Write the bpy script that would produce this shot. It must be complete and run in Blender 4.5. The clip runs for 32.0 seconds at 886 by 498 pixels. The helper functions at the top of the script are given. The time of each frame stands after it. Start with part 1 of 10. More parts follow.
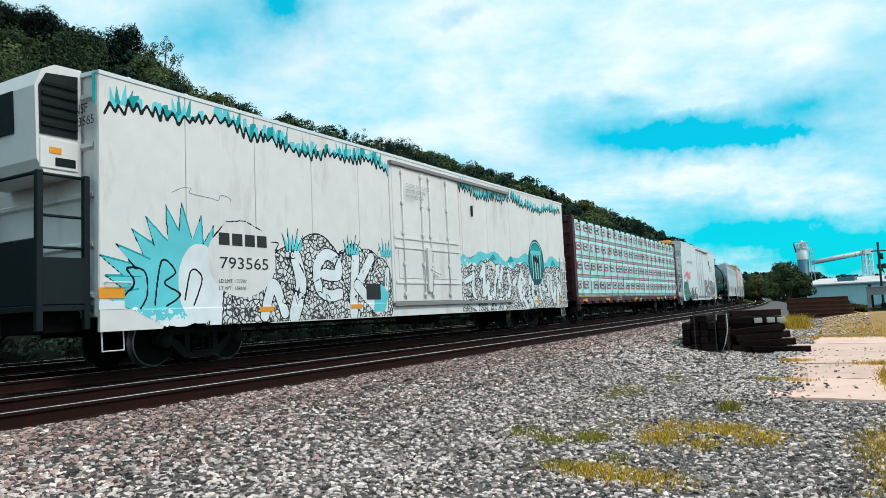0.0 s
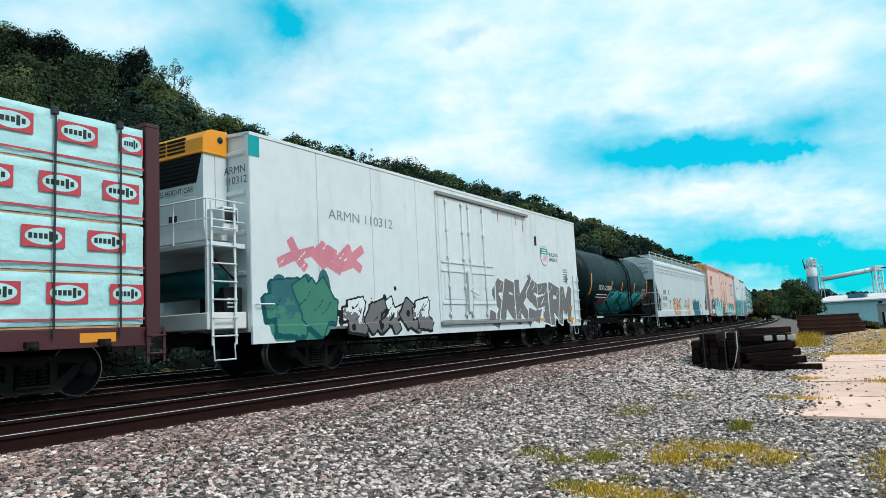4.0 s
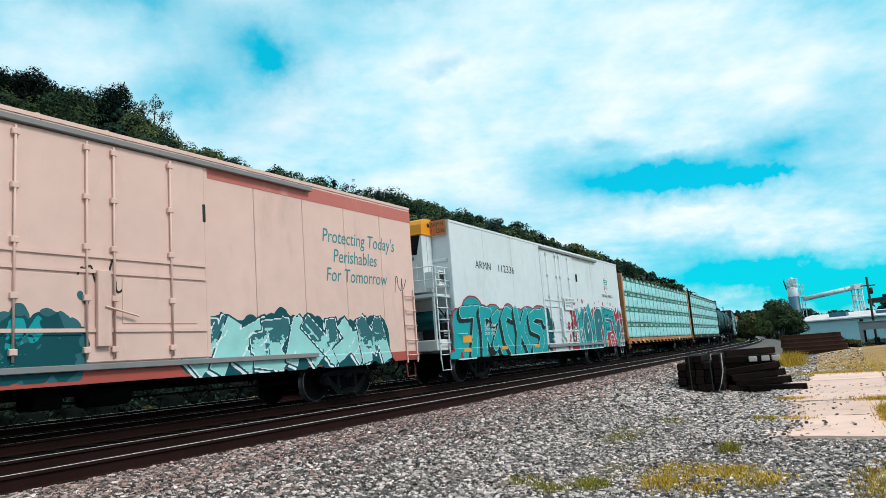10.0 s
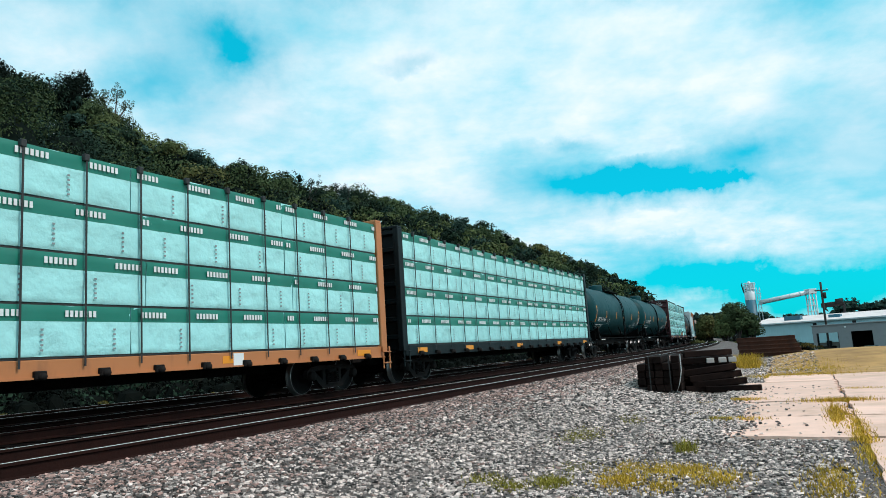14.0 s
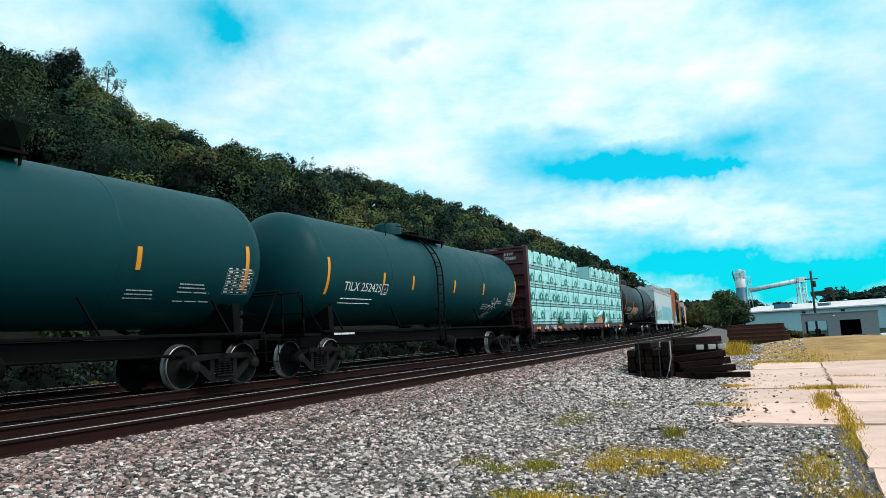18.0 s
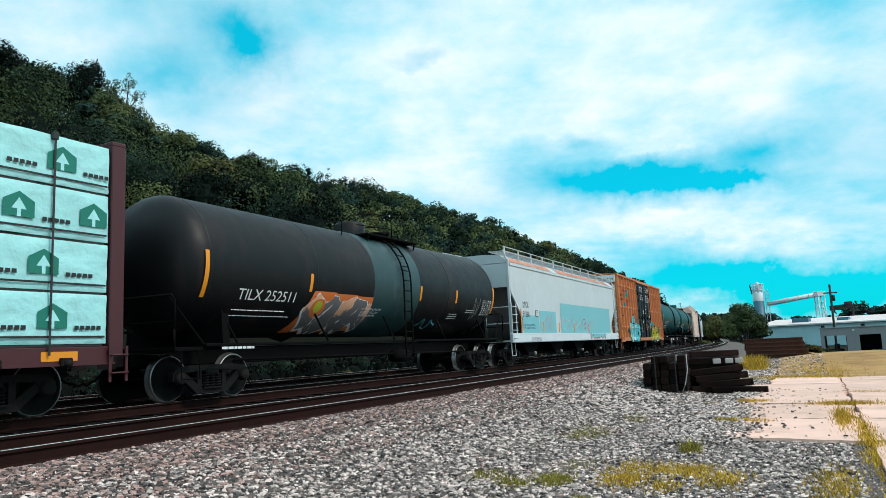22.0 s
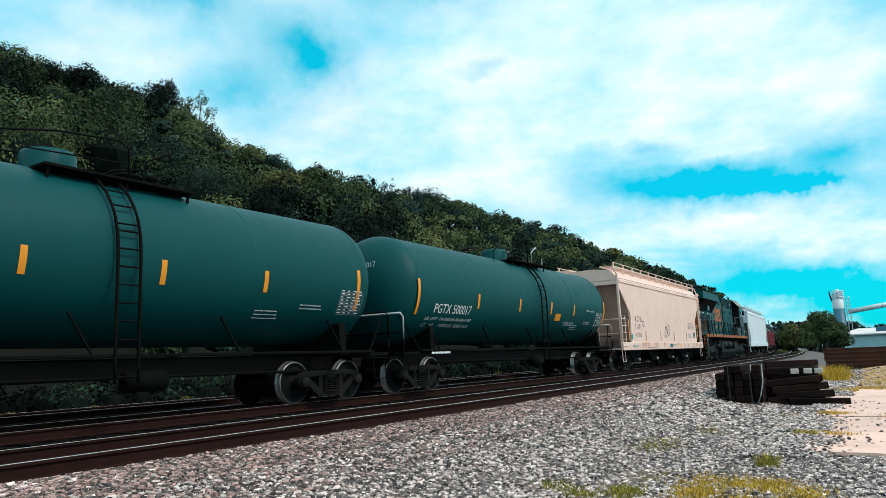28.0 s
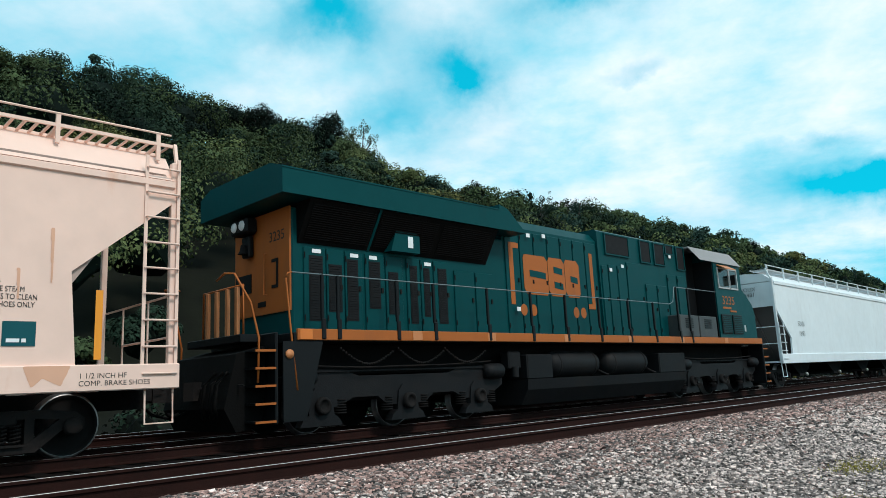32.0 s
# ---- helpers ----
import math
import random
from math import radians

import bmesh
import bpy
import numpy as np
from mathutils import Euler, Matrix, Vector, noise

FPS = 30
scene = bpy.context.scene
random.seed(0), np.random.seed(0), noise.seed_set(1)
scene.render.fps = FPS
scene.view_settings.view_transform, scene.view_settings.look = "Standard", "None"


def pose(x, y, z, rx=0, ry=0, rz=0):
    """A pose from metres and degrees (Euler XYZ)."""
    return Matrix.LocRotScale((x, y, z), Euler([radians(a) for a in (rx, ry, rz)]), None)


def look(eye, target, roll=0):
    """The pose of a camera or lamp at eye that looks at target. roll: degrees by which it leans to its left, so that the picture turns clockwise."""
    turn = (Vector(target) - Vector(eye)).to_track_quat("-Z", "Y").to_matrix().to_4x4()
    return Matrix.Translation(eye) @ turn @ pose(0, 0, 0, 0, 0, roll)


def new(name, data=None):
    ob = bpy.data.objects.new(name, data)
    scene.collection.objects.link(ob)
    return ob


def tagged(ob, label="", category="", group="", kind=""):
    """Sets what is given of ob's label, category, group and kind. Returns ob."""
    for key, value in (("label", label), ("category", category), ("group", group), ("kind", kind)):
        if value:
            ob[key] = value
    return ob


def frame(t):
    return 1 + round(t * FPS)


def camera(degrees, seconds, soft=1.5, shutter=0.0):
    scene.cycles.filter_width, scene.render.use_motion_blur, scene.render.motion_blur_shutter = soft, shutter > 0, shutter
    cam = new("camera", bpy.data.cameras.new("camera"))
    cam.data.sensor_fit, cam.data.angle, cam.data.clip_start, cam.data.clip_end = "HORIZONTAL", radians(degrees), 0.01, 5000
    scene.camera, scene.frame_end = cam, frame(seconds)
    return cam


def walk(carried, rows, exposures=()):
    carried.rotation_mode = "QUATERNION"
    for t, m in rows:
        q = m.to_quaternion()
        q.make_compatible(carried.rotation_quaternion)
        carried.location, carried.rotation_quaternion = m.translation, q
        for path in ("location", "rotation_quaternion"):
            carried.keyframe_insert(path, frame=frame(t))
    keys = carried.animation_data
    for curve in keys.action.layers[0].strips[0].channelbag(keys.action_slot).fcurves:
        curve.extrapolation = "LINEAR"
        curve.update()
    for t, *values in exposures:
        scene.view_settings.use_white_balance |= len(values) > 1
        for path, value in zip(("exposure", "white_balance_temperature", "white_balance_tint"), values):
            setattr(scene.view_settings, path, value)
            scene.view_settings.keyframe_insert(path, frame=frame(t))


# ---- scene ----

# ---- camera: a person standing beside the line, turning a little ----
cam = camera(63.16, 32.0, soft=0.6)
EYE_Z = 0.80
TURNS = [
    (0.0, 0.50, 4.86, 2.59), (0.5, 0.66, 5.06, 2.45), (1.0, 0.78, 5.30, 2.51), (1.5, 0.99, 5.55, 2.61),
    (2.0, 1.44, 5.87, 2.70), (2.5, 2.00, 6.16, 2.75), (3.0, 1.93, 6.35, 2.89), (3.5, 1.09, 6.32, 2.97),
    (5.5, 1.37, 6.82, 2.45), (6.0, 0.76, 6.77, 2.51), (6.5, 0.09, 6.72, 2.68), (7.0, -0.51, 6.87, 2.85),
    (7.5, -0.99, 7.11, 3.01), (8.0, -1.21, 7.28, 3.18), (8.5, -1.23, 7.50, 3.48), (9.0, -1.08, 7.90, 3.88),
    (9.5, -0.65, 8.33, 4.18), (10.0, 0.00, 8.60, 4.34), (10.5, 0.53, 8.73, 4.41), (11.0, 0.67, 8.83, 4.39),
    (11.5, 0.40, 8.81, 4.36), (12.0, -0.27, 8.65, 4.19), (12.5, -1.13, 8.60, 3.98), (13.0, -1.92, 8.57, 3.83),
    (13.5, -2.52, 8.47, 3.72), (14.0, -2.90, 8.25, 3.65), (14.5, -3.11, 7.99, 3.61), (16.5, -3.52, 7.55, 3.35),
    (17.0, -3.60, 7.33, 3.35), (17.5, -3.65, 7.15, 3.15), (18.0, -3.57, 6.95, 3.01), (18.5, -3.58, 6.83, 3.14),
    (19.0, -3.49, 6.87, 3.34), (19.5, -3.20, 7.12, 3.45), (20.0, -2.96, 7.33, 3.34), (20.5, -2.91, 7.52, 3.07),
    (21.0, -2.73, 7.67, 2.75), (21.5, -2.53, 7.83, 2.51), (22.0, -2.44, 7.91, 2.55), (22.5, -2.16, 7.92, 2.67),
    (23.0, -0.89, 7.85, 2.74), (23.5, 1.51, 7.92, 2.84), (24.0, 4.14, 8.20, 2.90), (24.5, 5.18, 8.47, 2.66),
    (25.0, 3.73, 8.34, 2.42), (25.5, 1.40, 7.77, 2.69), (26.0, 0.74, 7.25, 3.02), (26.5, 1.92, 7.08, 2.86),
    (28.5, 3.24, 9.51, 2.00), (29.0, 11.00, 10.25, 1.98), (29.5, 12.43, 11.06, 2.24), (30.0, 5.95, 11.28, 3.20),
    (30.5, 0.43, 10.74, 3.60), (31.0, -0.19, 9.99, 3.52), (31.5, 5.08, 10.00, 3.20), (32.0, 15.57, 10.55, 2.73),
]
walk(cam, [(t, pose(0, 0, EYE_Z, 90 + pitch, roll, yaw)) for t, yaw, pitch, roll in TURNS],
     [(0, -.08), (1, -.1), (2, -.1), (3, -.08), (6, -.05), (7, .05), (8, -.08), (9, -.1), (10, -.1), (12, -.16), (13, -.12), (14, -.12), (17, -.1), (18, 0), (19, .08), (20, 0),
      (21, -.1), (22, -.06), (23, 0), (24, -.05), (25, -.12), (26, -.08), (29, 0), (30, -.05), (31, -.12), (32, -.08)])

# ---- world and sun: bright broken cloud ----
SUN_AZ, SUN_EL = radians(118), radians(48)      # compass angle from +y towards +x


def nodes_of(tree):
    tree.nodes.clear()
    return tree.nodes, tree.links


def make_world():
    w = bpy.data.worlds.new("sky")
    scene.world = w
    w.use_nodes = True
    n, l = nodes_of(w.node_tree)
    out = n.new("ShaderNodeOutputWorld")
    bg = n.new("ShaderNodeBackground")
    sky = n.new("ShaderNodeTexSky")
    sky.sky_type, sky.sun_disc = "NISHITA", False
    sky.sun_elevation, sky.sun_rotation = SUN_EL, SUN_AZ
    sky.air_density, sky.dust_density, sky.ozone_density = 1.0, 0.6, 2.0
    tc = n.new("ShaderNodeTexCoord")
    # clear air between the clouds: strong cyan
    tint = n.new("ShaderNodeMix")
    tint.data_type, tint.blend_type = "RGBA", "MULTIPLY"
    tint.inputs[0].default_value = 1.0
    l.new(sky.outputs[0], tint.inputs[6])
    tint.inputs[7].default_value = (0.004, 1.7, 1.8, 1)
    clear = n.new("ShaderNodeMix"); clear.data_type = "RGBA"; clear.inputs[0].default_value = 0.65
    l.new(tint.outputs[2], clear.inputs[6]); clear.inputs[7].default_value = (0.05, 6.6, 8.8, 1)
    # flattened direction: clouds stretch towards the horizon
    sep = n.new("ShaderNodeSeparateXYZ")
    l.new(tc.outputs["Generated"], sep.inputs[0])
    zz = n.new("ShaderNodeMath"); zz.operation = "ADD"; zz.inputs[1].default_value = 0.22
    l.new(sep.outputs[2], zz.inputs[0])
    comb = n.new("ShaderNodeCombineXYZ")
    for k in (0, 1):
        d = n.new("ShaderNodeMath"); d.operation = "DIVIDE"
        l.new(sep.outputs[k], d.inputs[0]); l.new(zz.outputs[0], d.inputs[1])
        l.new(d.outputs[0], comb.inputs[k])
    big = n.new("ShaderNodeTexNoise"); big.inputs["Scale"].default_value = 0.9; big.inputs["Detail"].default_value = 6
    big.inputs["Roughness"].default_value = 0.55; big.inputs["Distortion"].default_value = 0.3
    off = n.new("ShaderNodeVectorMath"); off.operation = "ADD"; off.inputs[1].default_value = (3.1, 7.4, 0.0)
    l.new(comb.outputs[0], off.inputs[0]); l.new(off.outputs[0], big.inputs["Vector"])

    def blob(az, el, sx, sz, gain):
        """A soft gap (or bank) of cloud round a direction."""
        a, e = radians(az), radians(el)
        c = Vector((-math.sin(a) * math.cos(e), math.cos(a) * math.cos(e), math.sin(e)))
        side = Vector((math.cos(a), math.sin(a), 0))
        up = side.cross(-c) if side.cross(-c).z > 0 else -side.cross(-c)
        acc = None
        for axis, s in ((side, sx), (up, sz)):
            dt = n.new("ShaderNodeVectorMath"); dt.operation = "DOT_PRODUCT"
            sub = n.new("ShaderNodeVectorMath"); sub.operation = "SUBTRACT"; sub.inputs[1].default_value = c
            l.new(warp.outputs[0], sub.inputs[0]); l.new(sub.outputs[0], dt.inputs[0]); dt.inputs[1].default_value = axis
            m = n.new("ShaderNodeMath"); m.operation = "DIVIDE"; m.inputs[1].default_value = math.sin(radians(s))
            l.new(dt.outputs["Value"], m.inputs[0])
            p = n.new("ShaderNodeMath"); p.operation = "MULTIPLY"; l.new(m.outputs[0], p.inputs[0]); l.new(m.outputs[0], p.inputs[1])
            if acc is None:
                acc = p
            else:
                q = n.new("ShaderNodeMath"); q.operation = "ADD"; l.new(acc.outputs[0], q.inputs[0]); l.new(p.outputs[0], q.inputs[1]); acc = q
        g = n.new("ShaderNodeMath"); g.operation = "MULTIPLY_ADD"; g.inputs[1].default_value = 1.0; g.inputs[2].default_value = 1.0
        l.new(acc.outputs[0], g.inputs[0])
        r = n.new("ShaderNodeMath"); r.operation = "DIVIDE"; r.inputs[0].default_value = gain; l.new(g.outputs[0], r.inputs[1])
        r2 = n.new("ShaderNodeMath"); r2.operation = "DIVIDE"; l.new(r.outputs[0], r2.inputs[0]); l.new(g.outputs[0], r2.inputs[1])
        return r2

    wn = n.new("ShaderNodeTexNoise"); wn.inputs["Scale"].default_value = 6.5; wn.inputs["Detail"].default_value = 8; wn.inputs["Roughness"].default_value = 0.62
    l.new(tc.outputs["Generated"], wn.inputs["Vector"])
    ws = n.new("ShaderNodeVectorMath"); ws.operation = "MULTIPLY_ADD"
    ws.inputs[1].default_value = (0.16, 0.16, 0.13); ws.inputs[2].default_value = (-0.08, -0.08, -0.065)
    l.new(wn.outputs["Color"], ws.inputs[0])
    warp = n.new("ShaderNodeVectorMath"); warp.operation = "ADD"
    l.new(tc.outputs["Generated"], warp.inputs[0]); l.new(ws.outputs[0], warp.inputs[1])
    total = big.outputs["Fac"]
    for b in SKY_BLOBS:
        s = n.new("ShaderNodeMath"); s.operation = "ADD"
        l.new(total, s.inputs[0]); l.new(blob(*b).outputs[0], s.inputs[1]); total = s.outputs[0]
    ramp = n.new("ShaderNodeValToRGB")
    el = ramp.color_ramp.elements
    el[0].position, el[0].color = 0.10, (0, 0, 0, 1)
    el[1].position, el[1].color = 0.56, (1, 1, 1, 1)
    e = el.new(0.36); e.color = (0.55, 0.55, 0.55, 1)
    l.new(total, ramp.inputs[0])
    # cloud: white tops, thinner parts tinted
    fine = n.new("ShaderNodeTexNoise"); fine.inputs["Scale"].default_value = 2.6; fine.inputs["Detail"].default_value = 7
    fine.inputs["Roughness"].default_value = 0.6
    l.new(off.outputs[0], fine.inputs["Vector"])
    cr = n.new("ShaderNodeValToRGB")
    cr.color_ramp.elements[0].position, cr.color_ramp.elements[0].color = 0.30, (2.9, 8.4, 10.3, 1)
    cr.color_ramp.elements[1].position, cr.color_ramp.elements[1].color = 0.62, (9.7, 10.9, 11.5, 1)
    l.new(fine.outputs["Fac"], cr.inputs[0])
    mix = n.new("ShaderNodeMix"); mix.data_type = "RGBA"
    l.new(ramp.outputs[0], mix.inputs[0]); l.new(clear.outputs[2], mix.inputs[6]); l.new(cr.outputs[0], mix.inputs[7])
    bg.inputs[1].default_value = 0.10
    l.new(mix.outputs[2], bg.inputs[0]); l.new(bg.outputs[0], out.inputs[0])


# cloud gaps (minus) and banks (plus): compass turn, height, width, depth, weight
SKY_BLOBS = [(-18.5, 11.8, 8, 1.7, -0.62), (-27, 13.5, 3, 2.0, -0.25), (-25, 11.4, 4, .6, -.3), (13, 24, 5, 3, -0.45), (24, 28, 7, 3, -0.40), (20, 21, 4, 3, -0.30),
             (3, 29, 5, 2, -0.35), (-28, 4.2, 14, 2.4, -0.75), (0, 18, 9, 6, 0.35), (-14, 19, 10, 4, 0.25), (-34, 24, 6, 4, -0.3), (-20, 27, 5, 2, -.25),
             (-14, 15.0, 3, 1.2, -0.3), (-22, 8.3, 8, 0.9, 0.40), (-20, 14.2, 3, .5, .4), (-2, 22, 4, 1.6, -.28)]
make_world()
sun = new("sun", bpy.data.lights.new("sun", "SUN"))
sun.data.energy, sun.data.angle, sun.data.color = 2.4, radians(12), (1.0, 0.92, 0.85)
sun.matrix_world = look((math.sin(SUN_AZ) * math.cos(SUN_EL) * 90, math.cos(SUN_AZ) * math.cos(SUN_EL) * 90, math.sin(SUN_EL) * 90), (0, 0, 0))
scene.view_settings.exposure = 0.0


# ---- materials ----
def material(name, color, rough=0.6, metal=0.0, vary=0.12, scale=3.0, dirt=None, dirt_amount=0.0, streak=1.0,
             bump=0.0, bump_scale=30.0, island=0.0, objvar=0.0, spec=0.5, dirt_scale=1.2, dirt_low=0.5):
    """Painted or natural surface: base colour with broad and fine variation, worn or dirty areas, fine relief."""
    m = bpy.data.materials.new(name)
    m.use_nodes = True
    n, l = nodes_of(m.node_tree)
    out = n.new("ShaderNodeOutputMaterial")
    b = n.new("ShaderNodeBsdfPrincipled")
    l.new(b.outputs[0], out.inputs[0])
    tc = n.new("ShaderNodeTexCoord")
    src = tc.outputs["Object"]
    a = n.new("ShaderNodeTexNoise"); a.inputs["Scale"].default_value = scale; a.inputs["Detail"].default_value = 6
    l.new(src, a.inputs["Vector"])
    a2 = n.new("ShaderNodeTexNoise"); a2.inputs["Scale"].default_value = scale * 0.17; a2.inputs["Detail"].default_value = 3
    l.new(src, a2.inputs["Vector"])
    add = n.new("ShaderNodeMath"); add.operation = "ADD"
    l.new(a.outputs["Fac"], add.inputs[0]); l.new(a2.outputs["Fac"], add.inputs[1])
    r = n.new("ShaderNodeMapRange")
    r.inputs[1].default_value, r.inputs[2].default_value = 0.6, 1.4
    r.inputs[3].default_value, r.inputs[4].default_value = 1 - vary, 1 + vary
    l.new(add.outputs[0], r.inputs[0])
    val = r.outputs[0]
    for kind, amount in (("ShaderNodeNewGeometry", island), ("ShaderNodeObjectInfo", objvar)):
        if amount:
            g = n.new(kind)
            mr = n.new("ShaderNodeMapRange")
            mr.inputs[3].default_value, mr.inputs[4].default_value = 1 - amount, 1 + amount
            l.new(g.outputs["Random Per Island" if island and kind.endswith("Geometry") else "Random"], mr.inputs[0])
            mu = n.new("ShaderNodeMath"); mu.operation = "MULTIPLY"
            l.new(val, mu.inputs[0]); l.new(mr.outputs[0], mu.inputs[1]); val = mu.outputs[0]
    sc = n.new("ShaderNodeVectorMath"); sc.operation = "SCALE"
    sc.inputs[0].default_value = color[:3]
    l.new(val, sc.inputs["Scale"])
    col = sc.outputs[0]
    if dirt:
        mp = n.new("ShaderNodeMapping"); mp.inputs["Scale"].default_value = (1, 1, 1 / streak)
        l.new(src, mp.inputs[0])
        d = n.new("ShaderNodeTexNoise"); d.inputs["Scale"].default_value = dirt_scale; d.inputs["Detail"].default_value = 9
        d.inputs["Roughness"].default_value = 0.65
        l.new(mp.outputs[0], d.inputs["Vector"])
        dr = n.new("ShaderNodeMapRange"); dr.inputs[1].default_value, dr.inputs[2].default_value = dirt_low, dirt_low + 0.22
        dr.inputs[4].default_value = dirt_amount
        l.new(d.outputs["Fac"], dr.inputs[0])
        mx = n.new("ShaderNodeMix"); mx.data_type = "RGBA"
        l.new(dr.outputs[0], mx.inputs[0]); l.new(col, mx.inputs[6]); mx.inputs[7].default_value = (*dirt[:3], 1)
        col = mx.outputs[2]
    l.new(col, b.inputs["Base Color"])
    b.inputs["Metallic"].default_value = metal
    b.inputs["Specular IOR Level"].default_value = spec
    rr = n.new("ShaderNodeMapRange"); rr.inputs[3].default_value, rr.inputs[4].default_value = max(rough - 0.12, 0.05), min(rough + 0.12, 1)
    l.new(a.outputs["Fac"], rr.inputs[0]); l.new(rr.outputs[0], b.inputs["Roughness"])
    if bump:
        bn = n.new("ShaderNodeTexNoise"); bn.inputs["Scale"].default_value = bump_scale; bn.inputs["Detail"].default_value = 5
        l.new(src, bn.inputs["Vector"])
        bp = n.new("ShaderNodeBump"); bp.inputs["Strength"].default_value = bump; bp.inputs["Distance"].default_value = 0.02
        l.new(bn.outputs["Fac"], bp.inputs["Height"]); l.new(bp.outputs[0], b.inputs["Normal"])
    return m


# ---- mesh building ----
class Shape:
    """Collects rounded boxes, tubes and prisms into one mesh."""

    def __init__(self):
        self.v, self.f, self.mi, self.smooth = [], [], [], []

    def add(self, verts, faces, mi=0, smooth=False):
        o = len(self.v)
        self.v.extend(verts)
        self.f.extend([[i + o for i in f] for f in faces])
        self.mi.extend([mi] * len(faces)); self.smooth.extend([smooth] * len(faces))
        return self

    def box(self, x0, x1, y0, y1, z0, z1, b=0.0, mi=0, m=None):
        if b <= 0:
            vs = [(x, y, z) for x in (x0, x1) for y in (y0, y1) for z in (z0, z1)]
            fs = [(0, 1, 3, 2), (4, 6, 7, 5), (0, 4, 5, 1), (2, 3, 7, 6), (0, 2, 6, 4), (1, 5, 7, 3)]
        else:
            b = min(b, (x1 - x0) * .45, (y1 - y0) * .45, (z1 - z0) * .45)
            vs, ix = [], {}
            for i, x in enumerate((x0, x1)):
                for j, y in enumerate((y0, y1)):
                    for k, z in enumerate((z0, z1)):
                        sx, sy, sz = (b, -b)[i], (b, -b)[j], (b, -b)[k]
                        for a, p in enumerate(((x, y + sy, z + sz), (x + sx, y, z + sz), (x + sx, y + sy, z))):
                            ix[i, j, k, a] = len(vs); vs.append(p)
            I = lambda i, j, k, a: ix[i, j, k, a]
            fs = []
            for s in (0, 1):
                q = [I(s, 0, 0, 0), I(s, 0, 1, 0), I(s, 1, 1, 0), I(s, 1, 0, 0)]; fs.append(q if s == 0 else q[::-1])
                q = [I(0, s, 0, 1), I(1, s, 0, 1), I(1, s, 1, 1), I(0, s, 1, 1)]; fs.append(q if s == 0 else q[::-1])
                q = [I(0, 0, s, 2), I(0, 1, s, 2), I(1, 1, s, 2), I(1, 0, s, 2)]; fs.append(q if s == 0 else q[::-1])
            for i in (0, 1):
                for j in (0, 1):
                    q = [I(i, j, 0, 0), I(i, j, 0, 1), I(i, j, 1, 1), I(i, j, 1, 0)]; fs.append(q if (i + j) % 2 == 0 else q[::-1])
                    q = [I(i, 0, j, 0), I(i, 0, j, 2), I(i, 1, j, 2), I(i, 1, j, 0)]; fs.append(q[::-1] if (i + j) % 2 == 0 else q)
                    q = [I(0, i, j, 1), I(0, i, j, 2), I(1, i, j, 2), I(1, i, j, 1)]; fs.append(q if (i + j) % 2 == 0 else q[::-1])
                    for k in (0, 1):
                        t = [I(i, j, k, 0), I(i, j, k, 1), I(i, j, k, 2)]; fs.append(t[::-1] if (i + j + k) % 2 == 0 else t)
        if m is not None:
            vs = [tuple(m @ Vector(p)) for p in vs]
        return self.add(vs, fs, mi)

    def tube(self, pts, r, n=6, mi=0, closed=True):
        """A round bar along a chain of points."""
        pts = [Vector(p) for p in pts]
        vs, fs = [], []
        for i, p in enumerate(pts):
            d = (pts[min(i + 1, len(pts) - 1)] - pts[max(i - 1, 0)]).normalized()
            a = d.cross(Vector((0, 0, 1)) if abs(d.z) < .9 else Vector((1, 0, 0))).normalized()
            c = d.cross(a)
            vs += [tuple(p + a * math.cos(2 * math.pi * k / n) * r + c * math.sin(2 * math.pi * k / n) * r) for k in range(n)]
        for i in range(len(pts) - 1):
            for k in range(n):
                fs.append((i * n + k, i * n + (k + 1) % n, (i + 1) * n + (k + 1) % n, (i + 1) * n + k))
        if closed:
            fs += [tuple(range(n))[::-1], tuple(range((len(pts) - 1) * n, len(pts) * n))]
        return self.add(vs, fs, mi, n > 5)

    def bar(self, p0, p1, w, h, mi=0):
        """A flat bar, w across and h deep, between two points."""
        p0, p1 = Vector(p0), Vector(p1)
        d = (p1 - p0).normalized()
        a = Vector((0, 1, 0)) if abs(d.y) < .9 else Vector((1, 0, 0))
        c = d.cross(a).normalized(); a = c.cross(d).normalized()
        vs = [tuple(p + a * sx * w / 2 + c * sz * h / 2) for p in (p0, p1) for sx, sz in ((-1, -1), (1, -1), (1, 1), (-1, 1))]
        return self.add(vs, [(3, 2, 1, 0), (4, 5, 6, 7), (0, 1, 5, 4), (1, 2, 6, 5), (2, 3, 7, 6), (3, 0, 4, 7)], mi)

    def prism(self, poly, axis, a0, a1, mi=0, smooth=False):
        """A flat outline pushed along an axis: 'x' takes (y, z), 'y' takes (x, z), 'z' takes (x, y)."""
        k = "xyz".index(axis)
        def put(p, a):
            q = list(p); q.insert(k, a); return tuple(q)
        n = len(poly)
        vs = [put(p, a0) for p in poly] + [put(p, a1) for p in poly]
        fs = [tuple(range(n))[::-1], tuple(range(n, 2 * n))]
        fs += [(i, (i + 1) % n, n + (i + 1) % n, n + i) for i in range(n)]
        area = sum(poly[i][0] * poly[(i + 1) % n][1] - poly[(i + 1) % n][0] * poly[i][1] for i in range(n))
        if (area < 0) != (axis == "y"):
            fs = [f[::-1] for f in fs]
        self.add(vs, fs[:2], mi)
        o = len(self.v) - 2 * n
        self.f.extend([[i + o for i in f] for f in fs[2:]]); self.mi.extend([mi] * n); self.smooth.extend([smooth] * n)
        return self

